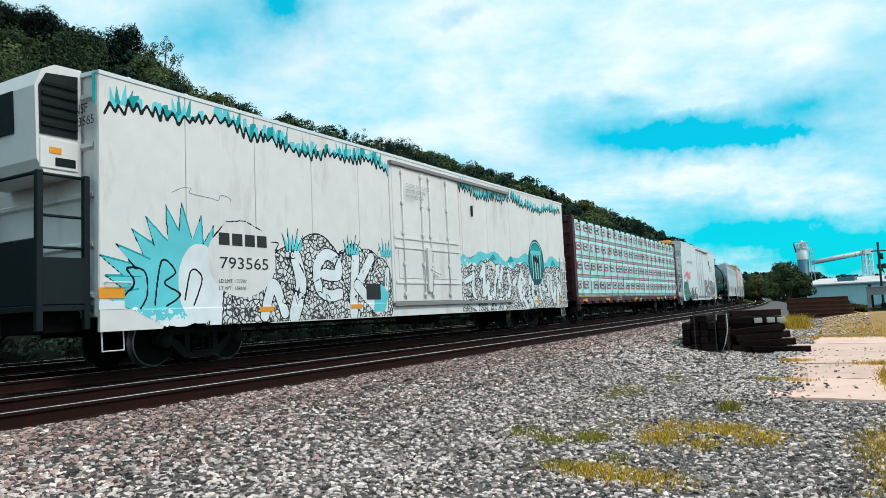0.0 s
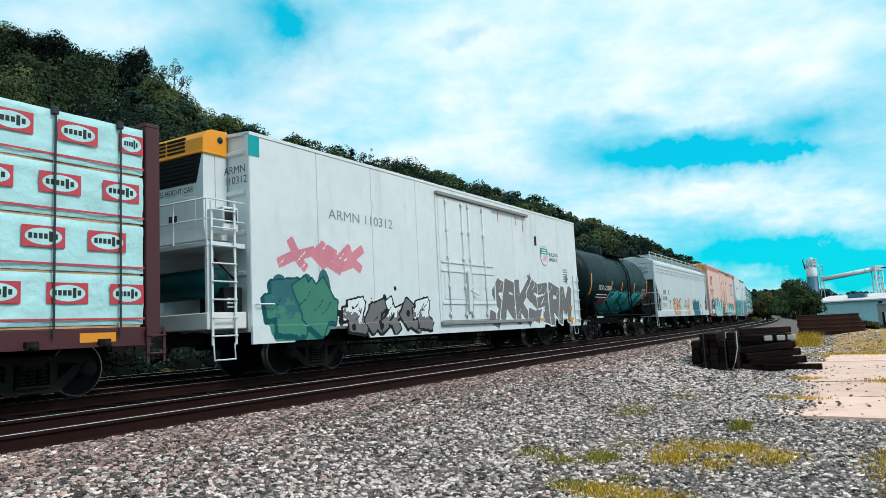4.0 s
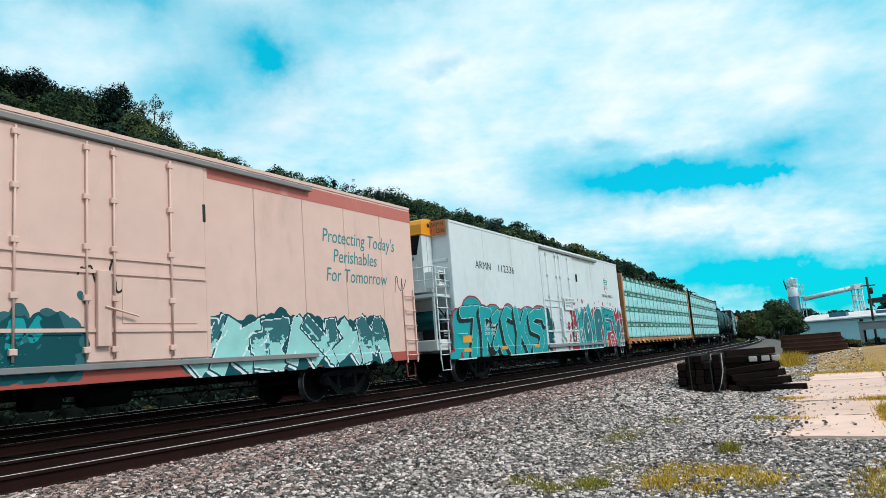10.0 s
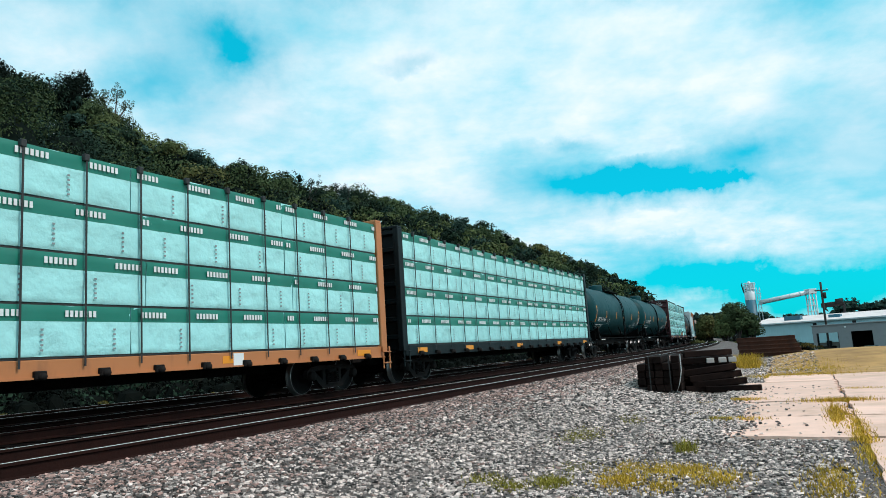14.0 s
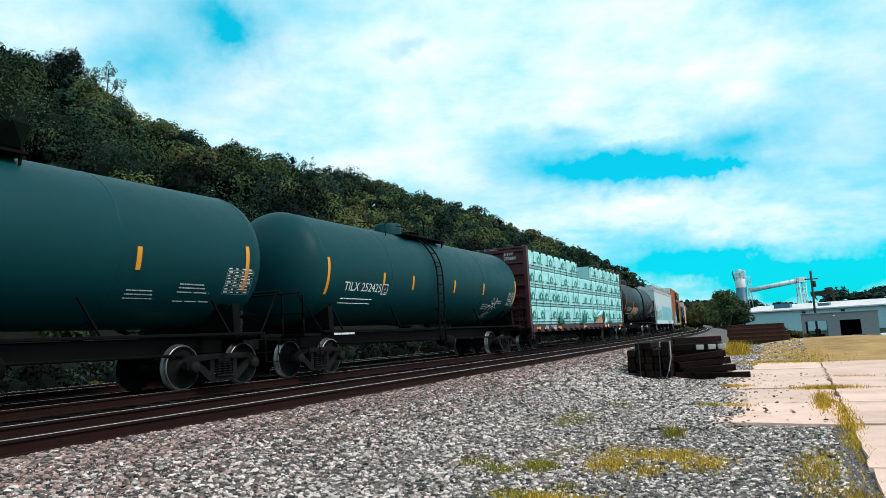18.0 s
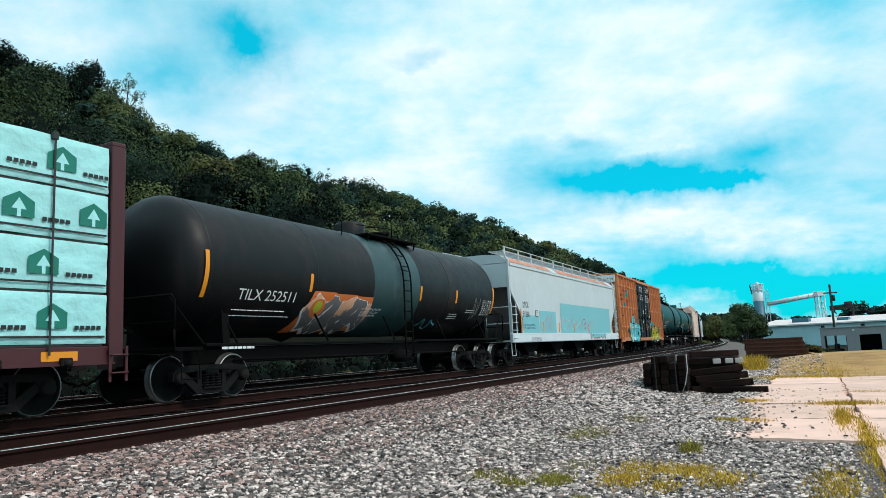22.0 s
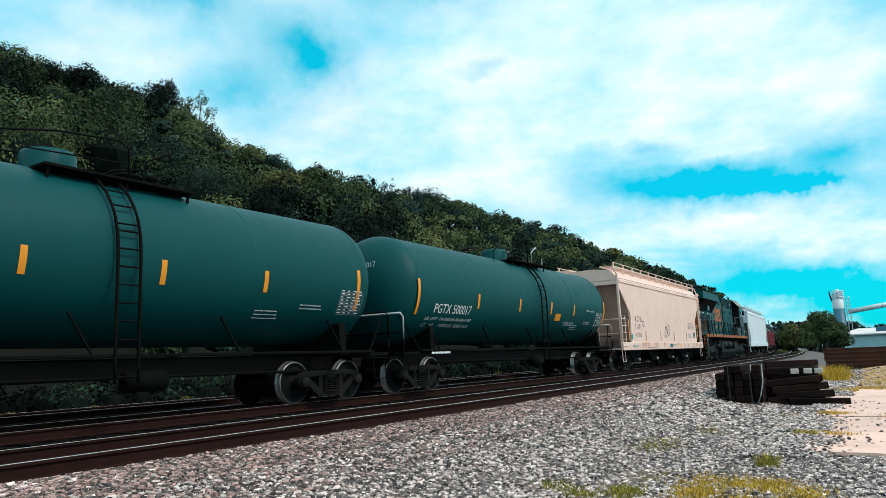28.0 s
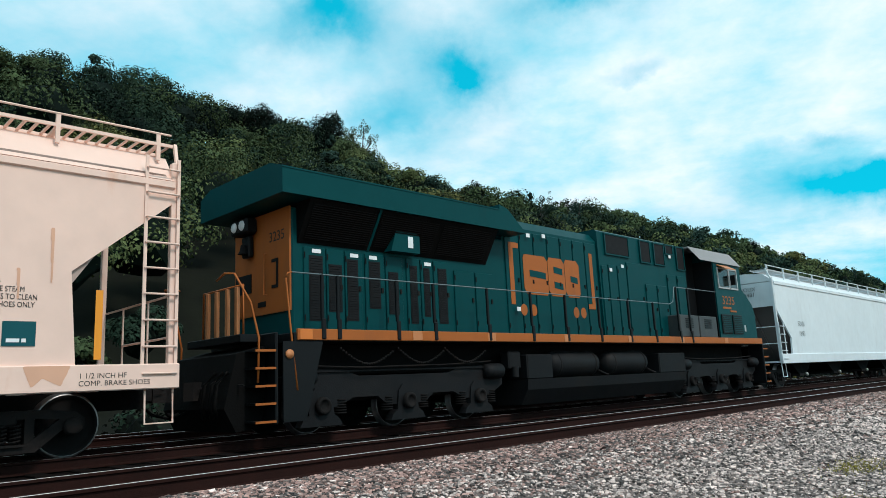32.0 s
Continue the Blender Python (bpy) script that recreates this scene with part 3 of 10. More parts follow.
STROKES = {                                   # the one legible piece, then free hooks, loops, wedges and zigzags
    "a": [[(0, 0), (.5, 1), (1, 0)], [(.25, .38), (.75, .38)]], "e": [[(1, 1), (0, 1), (0, 0), (1, 0)], [(0, .5), (.8, .5)]],
    "s": [[(1, .9), (.4, 1), (.05, .75), (.9, .35), (.6, 0), (0, .1)]], "k": [[(0, 0), (0, 1)], [(1, 1), (.1, .5), (1, 0)]],
    "r": [[(0, 0), (0, 1), (.9, .85), (.8, .5), (.1, .5), (1, 0)]], "t": [[(0, 1), (1, 1)], [(.5, 1), (.5, 0)]],
    "m": [[(0, 0), (.1, 1), (.5, .35), (.9, 1), (1, 0)]], "o": [[(.5, 1), (.05, .7), (.05, .3), (.5, 0), (.95, .3), (.95, .7), (.5, 1)]], "v": [[(0, 1), (.5, 0), (1, 1)]], "i": [[(.5, 0), (.5, .75)], [(.5, .95), (.5, 1)]],
    "f": [[(0, 0), (0, 1), (1, 1)], [(0, .5), (.7, .5)]], "c": [[(1, .85), (.6, 1), (.1, .75), (.05, .3), (.55, 0), (1, .15)]],
    "1": [[(.1, .9), (.7, 1), (.55, .4), (.9, .0), (.2, .1)], [(-.15, .55), (.4, .62)]], "2": [[(-.1, .2), (.45, .95), (.6, .45), (1.1, 1.0)], [(.2, .0), (.75, .25), (1.05, -.02)]],
    "3": [[(0, .75), (.35, 1.0), (.3, .3), (.75, .6), (.7, .0), (1.1, .3)]], "4": [[(.9, .7), (.5, .98), (.1, .6), (.4, .2), (.85, .4), (.55, .65), (.35, .5)], [(.7, .2), (1.1, -.02)]],
    "5": [[(-.1, .1), (.5, .5), (.2, 1.0)], [(.5, .5), (1.1, .7)], [(.45, .45), (.8, .0)]], "6": [[(0, .35), (.15, .95), (.6, .9), (.45, .5), (.85, .15), (1.1, .55)]],
    "7": [[(.0, 1.0), (.25, .3), (.6, .02)], [(.35, .95), (.65, .45), (1.1, .4)], [(.8, 1.0), (.9, .75)]], "8": [[(.95, 1.0), (.3, .8), (.05, .35), (.4, .02)], [(.6, .7), (.5, .35), (.9, .05), (1.1, .4)]],
    "9": [[(0, .0), (.2, .6), (.05, 1.0)], [(.2, .6), (.6, .35), (.5, .95)], [(.6, .35), (1.05, .1)]]}


class Canvas:
    """Spray paint on a car's side: laid down stroke over stroke on a fine grid, then made into ONE thin skin that follows the side."""

    def __init__(self, x0, x1, z0, z1, cell=.025):
        self.x0, self.z0, self.c = x0, z0, cell
        self.nx, self.nz = max(2, int((x1 - x0) / cell)), max(2, int((z1 - z0) / cell))
        self.a = np.full((self.nz, self.nx), -1, np.int16)
        self.mats = []

    def ink(self, mat):
        mat = G[mat] if isinstance(mat, str) else mat
        if mat not in self.mats:
            self.mats.append(mat)
        return self.mats.index(mat)

    def window(self, xa, xb, za, zb):
        i0, i1 = max(0, int((xa - self.x0) / self.c) - 1), min(self.nx, int((xb - self.x0) / self.c) + 2)
        k0, k1 = max(0, int((za - self.z0) / self.c) - 1), min(self.nz, int((zb - self.z0) / self.c) + 2)
        if i1 <= i0 or k1 <= k0:
            return None
        X, Z = np.meshgrid(self.x0 + (np.arange(i0, i1) + .5) * self.c, self.z0 + (np.arange(k0, k1) + .5) * self.c)
        return self.a[k0:k1, i0:i1], X, Z

    def stroke(self, pts, w, mat, flat=False):
        """A band of paint; flat: cut square at its ends like a broad marker."""
        m, r = self.ink(mat), w / 2
        for (ax, az), (bx, bz) in zip(pts[:-1], pts[1:]):
            q = self.window(min(ax, bx) - w, max(ax, bx) + w, min(az, bz) - w, max(az, bz) + w)
            if q is None:
                continue
            A, X, Z = q
            d = math.hypot(bx - ax, bz - az) + 1e-6
            t, u = ((X - ax) * (bx - ax) + (Z - az) * (bz - az)) / d, np.abs((Z - az) * (bx - ax) - (X - ax) * (bz - az)) / d
            if flat:
                A[(t > -r * .8) & (t < d + r * .8) & (u < r)] = m
            else:
                A[np.hypot(np.maximum(np.maximum(-t, t - d), 0), u) < r] = m
        return self

    def blob(self, x, z, rx, rz, mat):
        q = self.window(x - rx, x + rx, z - rz, z + rz)
        if q is not None:
            A, X, Z = q
            A[((X - x) / rx) ** 2 + ((Z - z) / rz) ** 2 < 1] = self.ink(mat)
        return self

    def poly(self, pts, mat):
        q = self.window(min(p[0] for p in pts), max(p[0] for p in pts), min(p[1] for p in pts), max(p[1] for p in pts))
        if q is not None:
            A, X, Z = q
            inside = np.zeros(X.shape, bool)
            for (ax, az), (bx, bz) in zip(pts, pts[1:] + pts[:1]):
                if az != bz:
                    inside ^= ((az > Z) != (bz > Z)) & (X < (bx - ax) * (Z - az) / (bz - az) + ax)
            A[inside] = self.ink(mat)
        return self

    def fade(self, old, mat, z0, z1, seed):
        """Lets one colour drift into another with height, in speckled cloud."""
        o, m = self.ink(old), self.ink(mat)
        r = np.random.default_rng(seed)
        g = r.random((self.nz // 6 + 3, self.nx // 6 + 3))
        g = np.kron(g, np.ones((6, 6)))[:self.nz, :self.nx] * .6 + r.random((self.nz, self.nx)) * .4
        h = (self.z0 + np.arange(self.nz) * self.c - z0) / (z1 - z0)
        self.a[(self.a == o) & (g > h[:, None])] = m

    def done(self, parent, skin, label="", name="graffiti"):
        """The painted cells as one mesh, their edges smoothed, laid on the side: skin(x, z) gives y."""
        a, nx = self.a, self.nx + 1
        ks, js = np.nonzero(a >= 0)
        if not len(ks):
            return None
        pad = np.full((self.nz + 2, nx + 1), -1, np.int16); pad[1:-1, 1:-1] = a
        V = np.stack(np.meshgrid(np.arange(nx), np.arange(self.nz + 1)), -1).astype(float)
        up, right = pad[1:, :-1] != pad[1:, 1:], pad[:-1, 1:] != pad[1:, 1:]     # grid edges between unlike colours
        acc, n = np.zeros_like(V), np.zeros(V.shape[:2])
        for _ in range(3):
            acc[:], n[:] = 0, 0
            acc[:-1] += V[1:] * up[:-1, :, None]; n[:-1] += up[:-1]; acc[1:] += V[:-1] * up[:-1, :, None]; n[1:] += up[:-1]
            acc[:, :-1] += V[:, 1:] * right[:, :-1, None]; n[:, :-1] += right[:, :-1]; acc[:, 1:] += V[:, :-1] * right[:, :-1, None]; n[:, 1:] += right[:, :-1]
            q = n == 2
            V[q] = V[q] * .45 + acc[q] / 2 * .55
        f = np.stack([ks * nx + js, ks * nx + js + 1, (ks + 1) * nx + js + 1, (ks + 1) * nx + js], 1)
        used, f = np.unique(f, return_inverse=True)
        v = V.reshape(-1, 2)[used] * self.c + (self.x0, self.z0)
        me = bpy.data.meshes.new(name)
        me.from_pydata([(x, skin(x, z), z) for x, z in v.tolist()], [], f.reshape(-1, 4).tolist())
        for m in self.mats:
            me.materials.append(m)
        me.polygons.foreach_set("material_index", a[ks, js].astype(np.int32)); me.update()
        return part(name, me, [], parent, label)


def disc(sh, x, z, rx, rz, y, mi, n=16):
    """A thin printed oval on a side."""
    sh.add([(x + math.cos(2 * math.pi * i / n) * rx, y, z + math.sin(2 * math.pi * i / n) * rz) for i in range(n)], [tuple(range(n))], mi)


def flat_skin(y):
    return lambda x, z: y


def graffiti(parent, word, x0, x1, z0, z1, fills, outline, back=None, seed=1, skin=None, weight=0.24, tilt=0.08, drips=0, shine=None, label="", halo=None, edge=.09, flat=True, depth=.07, cell=.025, over=(), rim=None, outer=None, blend=True):
    """A sprayed piece: cloud, fat outlined letters with a cast block edge, faded fills, highlights."""
    rng = random.Random(seed)
    c = Canvas(x0 - .45, x1 + .45, z0 - .02, z1 + .5, cell)
    wt = weight * min((x1 - x0) / len(word), z1 - z0) * 1.25
    g = wt / 2 + .05
    xa, xb, za, zb = x0 + g, x1 - g, z0 + g * .8, z1 - g
    n = len(word); w = (xb - xa) / n
    if back:
        cloud = [(xa + (xb - xa) * (i + .5) / (3 * n), za + (zb - za) * rng.uniform(.3, .68), w * rng.uniform(.3, .5), (zb - za) * rng.uniform(.40, .56) + g) for i in range(3 * n)]
        if rim:
            for x, z, rx, rz in cloud:
                c.blob(x, z, rx + .07, rz + .07, rim)
        for x, z, rx, rz in cloud:
            c.blob(x, z, rx, rz, back)
    letters = []
    for i, ch in enumerate(word):
        cx, lw = xa + w * (i + .06), w * .92
        hz = (zb - za) * rng.uniform(.84, 1.0); bz = za + (zb - za - hz) * rng.random()
        sl = rng.uniform(-tilt, tilt) * 2
        for st in STROKES[ch]:
            letters.append(([(cx + px * lw + (pz - .5) * sl * lw + rng.uniform(-.04, .04) * w, bz + pz * hz + rng.uniform(-.03, .03) * hz) for px, pz in st], fills[i % len(fills)], i))
    if halo:
        for pts, f, _ in letters:
            c.stroke(pts, wt + .30, halo)
    if depth:
        for q in range(4):
            for pts, f, _ in letters:
                c.stroke([(x - depth * q / 3, z - depth * q / 3) for x, z in pts], wt + edge, outline, flat)
    for gi in range(n):
        for width, kind in (((wt + edge + .07, 2),) if outer else ()) + ((wt + edge, 0), (wt, 1)):
            for pts, f, g2 in letters:
                if g2 == gi:
                    c.stroke(pts, width, (outline, f, outer)[kind], flat)
    if len(fills) > 1 and blend:
        c.fade(fills[0], fills[1], za, zb, seed)
    for pts, f, _ in letters:
        a, b = pts[0], pts[1]
        for k in range(rng.randint(0, 2)):                        # inner cuts
            t = rng.random()
            p, q = pts[min(k, len(pts) - 2)], pts[min(k + 1, len(pts) - 1)]
            x, z = p[0] + (q[0] - p[0]) * t, p[1] + (q[1] - p[1]) * t
            c.stroke([(x - wt * .4, z - wt * .3), (x + wt * .1, z), (x + wt * .35, z + wt * .35)], .028, outline)
        if shine:
            c.stroke([(a[0] - wt * .22, a[1] + wt * .05), (a[0] * .55 + b[0] * .45 - wt * .22, a[1] * .55 + b[1] * .45)], wt * .13, shine)
    for _ in range(drips):
        r = rng.uniform(.025, .09)
        c.blob(rng.uniform(x0 - .3, x1 + .3), rng.uniform(za, z1 + .4), r, r * rng.uniform(1, 1.3), back or outline)
    for x, z, rx, rz, mat in over:
        c.blob(x, z, rx, rz, mat)
    return c.done(parent, skin or WALL, label)


def tag(parent, x, z, w, h, mat, seed, skin=None, n=9, line=0.025):
    """A quick one-line scribble."""
    rng = random.Random(seed)
    pts = [(x + w * i / n + rng.uniform(-.1, .1) * w, z + h * (rng.random() if i % 2 else rng.random() * .4 + (.6 if i % 4 else 0))) for i in range(n + 1)]
    return Canvas(x - .3 * w, x + 1.3 * w, z - .1, z + h + .1, max(.008, line * .45)).stroke(curl(pts), line, mat).done(parent, skin or WALL)


def curl(pts, k=5):
    """The same chain as a rounded line."""
    out = []
    for i in range(len(pts) - 1):
        p, a, b, q = pts[max(i - 1, 0)], pts[i], pts[i + 1], pts[min(i + 2, len(pts) - 1)]
        for j in range(k):
            t = j / k
            out.append(tuple(.5 * (2 * a[d] + (b[d] - p[d]) * t + (2 * p[d] - 5 * a[d] + 4 * b[d] - q[d]) * t * t + (3 * a[d] - p[d] - 3 * b[d] + q[d]) * t ** 3) for d in (0, 1)))
    return out + [pts[-1]]


def scribble(parent, pts, line, mat, skin, label=""):
    """One free line of paint through given points."""
    xs, zs = [p[0] for p in pts], [p[1] for p in pts]
    return Canvas(min(xs) - .1, max(xs) + .1, min(zs) - .1, max(zs) + .1, max(.008, line * .4)).stroke(curl(pts), line, mat).done(parent, skin, label)


def end_tag(parent, x_end, y, z, w, h, mat, seed, line=.03):
    """A scribble on the end wall of a car."""
    rng = random.Random(seed)
    pts = [(rng.random() * w, z + rng.random() * h) for _ in range(9)]
    ob = Canvas(-.1, w + .1, z - .1, z + h + .1, line * .45).stroke(curl(pts), line, mat).done(parent, flat_skin(0))
    co = np.zeros(len(ob.data.vertices) * 3); ob.data.vertices.foreach_get("co", co); co = co.reshape(-1, 3)
    ob.data.vertices.foreach_set("co", np.stack([np.full(len(co), x_end), y - co[:, 0], co[:, 2]], 1).ravel()); ob.data.update()
    return ob


def WALL(x, z):
    """Smooth side of a refrigerator car: sheets, and the sill below them."""
    return -1.6135 if z < 1.06 else -1.5985


def door_wall(x0, x1, z1=4.8):
    """The same with a plug door standing proud of the sheets."""
    w = x1 - x0
    return lambda x, z: -1.6135 if z < 1.06 else -1.6645 if 1.6 < z < 2.52 and (.04 < (x - x0) / w < .39 or .55 < (x - x0) / w < .95) else -1.649 if x0 < x < x1 and z < z1 else -1.5985


def hopper_skin(x, z):
    return -1.6335 if z < 1.295 else -1.5835


def ladder(parent, x0, x1, y, z0, z1, n, mat, r=0.018, name="ladder"):
    sh = Shape()
    for x in (x0, x1):
        sh.box(x - .025, x + .025, y - .012, y + .012, z0, z1)
    for i in range(n):
        z = z0 + (z1 - z0) * (i + .5) / n
        sh.tube([(x0, y - .05, z), (x1, y - .05, z)], r, 6)
        for x in (x0, x1):
            sh.tube([(x, y, z), (x, y - .05, z)], r * .8, 4)
    return part(name, sh, mat, parent)


# ---- running gear ----
WHEEL_R = 0.457
SPINNING = []


def wheelset_mesh():
    sh = Shape()
    for s in (-1, 1):
        a = s * 0.70
        prof = [(0.10, 0.10), (0.10, 0.075), (0.19, 0.06), (0.33, 0.045), (0.385, 0.05), (0.395, 0.075), (0.432, 0.075)]
        prof2 = [(0.432, 0.075), (0.45, 0.075), (0.457, 0.06), (0.46, -0.03), (0.485, -0.045), (0.485, -0.06)]
        prof3 = [(0.485, -0.06), (0.40, -0.06), (0.38, -0.03), (0.20, -0.02), (0.10, -0.05), (0.08, -0.07)]
        for p, mi in ((prof, 0), (prof2, 1), (prof3, 0)):
            sh.lathe([(r, a + s * q) for r, q in p], (0, 0, 0), "y", 28, mi)
    sh.tube([(0, -1.08, 0), (0, 1.08, 0)], 0.085, 10)
    return sh.mesh("wheelset", [M_WHEEL, M_TREAD])


def sideframe_mesh(y):
    """Cast truck side: arched top, dropped belly, two windows round the springs."""
    sh = Shape()
    w = 0.13
    def pr(poly, a=-w / 2, b=w / 2):
        sh.prism(poly, "y", y + a, y + b)
    pr([(-1.05, .40), (-1.05, .56), (-.92, .66), (-.55, .70), (.55, .70), (.92, .66), (1.05, .56), (1.05, .40), (.80, .44), (.72, .56), (.35, .585), (-.35, .585), (-.72, .56), (-.80, .44)])
    pr([(-.80, .44), (-.72, .56), (-.30, .24), (.30, .24), (.72, .56), (.80, .44), (.42, .13), (-.42, .13)], -w / 2 + .012, w / 2 - .012)
    for s in (-1, 1):
        pr([(s * .28, .20), (s * .40, .20), (s * .40, .62), (s * .28, .62)][::s], -w / 2 + .02, w / 2 - .02)
        sh.lathe([(0.0, 0.16), (.10, .155), (.125, .13), (.13, 0.0)][::-1] if y < 0 else [(0.13, 0.0), (.125, .13), (.10, .155), (0, .16)], (s * .889, y, .457), "y", 14)
        sh.v[-14 * 4:] = [(a, y + (b - y) * (-1 if y < 0 else 1), c) for a, b, c in sh.v[-14 * 4:]]
    return sh


def spring_mesh(y):
    sh = Shape()
    for x in (-.17, 0, .17):
        pts = [(x + .065 * math.cos(a), y - .02 + .065 * math.sin(a), .25 + .26 * a / (2 * math.pi * 5)) for a in np.linspace(0, 2 * math.pi * 5, 46)]
        sh.tube(pts, .016, 4)
    sh.box(-.27, .27, y - .10, y + .06, .22, .25)
    return sh


TRUCK_MESH = {}


def truck(car, xc, name="truck"):
    if not TRUCK_MESH:
        b = Shape().box(-.18, .18, -1.08, 1.08, .50, .66, .03)
        b.box(-.30, .30, -.95, -.86, .52, .60).box(-.30, .30, .86, .95, .52, .60).lathe([(.0, .8), (.2, .8), (.2, .6)], (0, 0, 0), "z", 14)
        TRUCK_MESH["bolster"] = b.mesh("truck", [M_GEAR])
        for s in (-1, 1):
            TRUCK_MESH["sideframe", s] = sideframe_mesh(s * 1.0).mesh("sideframe", [M_GEAR])
            TRUCK_MESH["spring", s] = spring_mesh(s * 1.0).mesh("spring_nest", [M_GEAR])
        TRUCK_MESH["wheelset"] = wheelset_mesh()
        TRUCK_MESH["beam"] = Shape().box(-.05, .05, -.8, .8, .33, .41, .01).box(-.09, .09, -.82, -.70, .28, .46).box(-.09, .09, .70, .82, .28, .46).mesh("brake_beam", [M_GEAR])
    t = part(name, TRUCK_MESH["bolster"], [], car, "cast-steel two-axle truck", Matrix.Translation((xc, 0, 0)))
    for s in (-1, 1):
        part("sideframe", TRUCK_MESH["sideframe", s], [], t)
        part("spring_nest", TRUCK_MESH["spring", s], [], t)
        part("brake_beam", TRUCK_MESH["beam"], [], t, m=Matrix.Translation((s * .36, 0, 0)))
        ws = part("wheelset", TRUCK_MESH["wheelset"], [], t, "steel wheels with bright treads", Matrix.Translation((s * .889, 0, WHEEL_R)))
        SPINNING.append((ws, car, s * .889, xc))
    return t


def coupler(car, x, s, mat=None):
    """Knuckle coupler and draft gear at one end; s is the way it points along the car."""
    sh = Shape().box(min(x - s * .6, x + s * .25), max(x - s * .6, x + s * .25), -.10, .10, .72, .98, .02)
    sh.prism([(x + s * .20, -.13), (x + s * .42, -.16), (x + s * .55, -.05), (x + s * .50, .02), (x + s * .42, -.03), (x + s * .40, .14), (x + s * .22, .13)][::s], "z", .70, 1.02)
    part("coupler", sh, M_GEAR, car)
    sh = Shape().tube([(x + s * .12, -1.35, .92), (x + s * .12, -.3, .98), (x + s * .35, -.22, .90)], .014, 5)
    part("uncoupling_lever", sh, M_GEAR, car)
    sh = Shape().tube([(x + s * .1, .25, .72), (x + s * .35, .27, .50), (x + s * .6, .2, .42), (x + s * .75, .1, .5)], .028, 6)
    part("brake_hose", sh, M_BLACK, car)


def under(car, L, mat=None, z=.95, rods=True):
    """Centre sill, cross bearers and brake rigging under a car."""
    part("center_sill", Shape().box(-L / 2 + .1, L / 2 - .1, -.22, .22, .62, z, .01), M_BLACK, car)
    if rods:
        for x in np.linspace(-L / 2 + 4.4, L / 2 - 4.4, 5):
            part("cross_bearer", Shape().box(x - .06, x + .06, -1.4, 1.4, z - .22, z), M_BLACK, car)
        part("brake_rod", Shape().tube([(-L / 2 + 3, -.6, .55), (L / 2 - 3, -.6, .5)], .02, 5), M_BLACK, car)
        sh = Shape().lathe([(0, -.45), (.2, -.43), (.21, 0), (.2, .43), (0, .45)], (0.9, -.75, .62), "x", 14)
        sh.box(-.5, .0, -1.0, -.5, .45, .8, .03)
        part("air_reservoir", sh, M_BLACK, car)


def car_root(name, f, b, label, category="freight car"):
    ob = tagged(new(name), label, category, "cars of the passing train")
    MOVING.append((ob, (f + b) / 2, (b - f) / 2 - 2.1))
    return ob, b - f


MOVING = []
SPEED = 10.822

# ---- insulated box cars and the ribbed box car ----
def box_shell(car, L, H, mat, roofmat, endmat, z0=0.95, hw=1.55, name="body"):
    part(name, Shape().prism([(-hw, z0), (hw, z0), (hw, H - .12), (0, H - .02), (-hw, H - .12)], "x", -L / 2 + .06, L / 2 - .06), mat, car)
    r = Shape().prism([(-hw - .06, H - .17), (-hw - .06, H - .10), (0, H), (hw + .06, H - .10), (hw + .06, H - .17), (0, H - .07)], "x", -L / 2, L / 2)
    for x in np.arange(-L / 2 + .6, L / 2 - .3, 1.22):
        r.prism([(-hw - .03, H - .115), (0, H - .015), (hw + .03, H - .115), (hw + .03, H - .075), (0, H + .025), (-hw - .03, H - .075)], "x", x - .03, x + .03)
    part("roof", r, roofmat, car)
    for s in (-1, 1):
        sh = Shape()
        for j in range(5):
            z = z0 + .35 + (H - z0 - .6) * j / 4.3
            a = s * (L / 2 - .06)
            sh.prism([(a, z - .07), (a + s * .07, z - .03), (a + s * .07, z + .03), (a, z + .07)][::-s], "y", -hw + .12, hw - .12)
        sh.box(min(s * (L / 2 - .06), s * L / 2), max(s * (L / 2 - .06), s * L / 2), -hw - .02, -hw + .08, z0, H - .12)
        sh.box(min(s * (L / 2 - .06), s * L / 2), max(s * (L / 2 - .06), s * L / 2), hw - .08, hw + .02, z0, H - .12)
        part("end_wall", sh, endmat, car)


def side_panels(car, xs, z0, z1, mat, y=-1.55, t=0.045):
    """Smooth side sheets, one by one, with narrow joints between them."""
    for s in (-1, 1):
        for a, b in zip(xs[:-1], xs[1:]):
            part("side_panel", Shape().box(a + .006, b - .006, min(s * 1.55, s * (1.55 + t)), max(s * 1.55, s * (1.55 + t)), z0, z1, .008), mat, car)


def side_sill(car, L, mat, z0, z1, cut=True, tx=None, y=1.60, cutz=None):
    tx = tx or L / 2 - 2.3
    cz = cutz or z1 - .05
    for s in (-1, 1):
        a, b = (y - .05, y + .01) if s > 0 else (-y - .01, -y + .05)
        xs = [-L / 2, -tx - 1.35, -tx - 1.15, -tx + 1.15, -tx + 1.35, tx - 1.35, tx - 1.15, tx + 1.15, tx + 1.35, L / 2]
        lo = [z0, z0, cz, cz, z0, z0, cz, cz, z0, z0] if cut else [z0] * 10
        part("side_sill", Shape().prism(list(zip(xs, lo)) + [(L / 2, z1), (-L / 2, z1)], "y", a, b), mat, car)


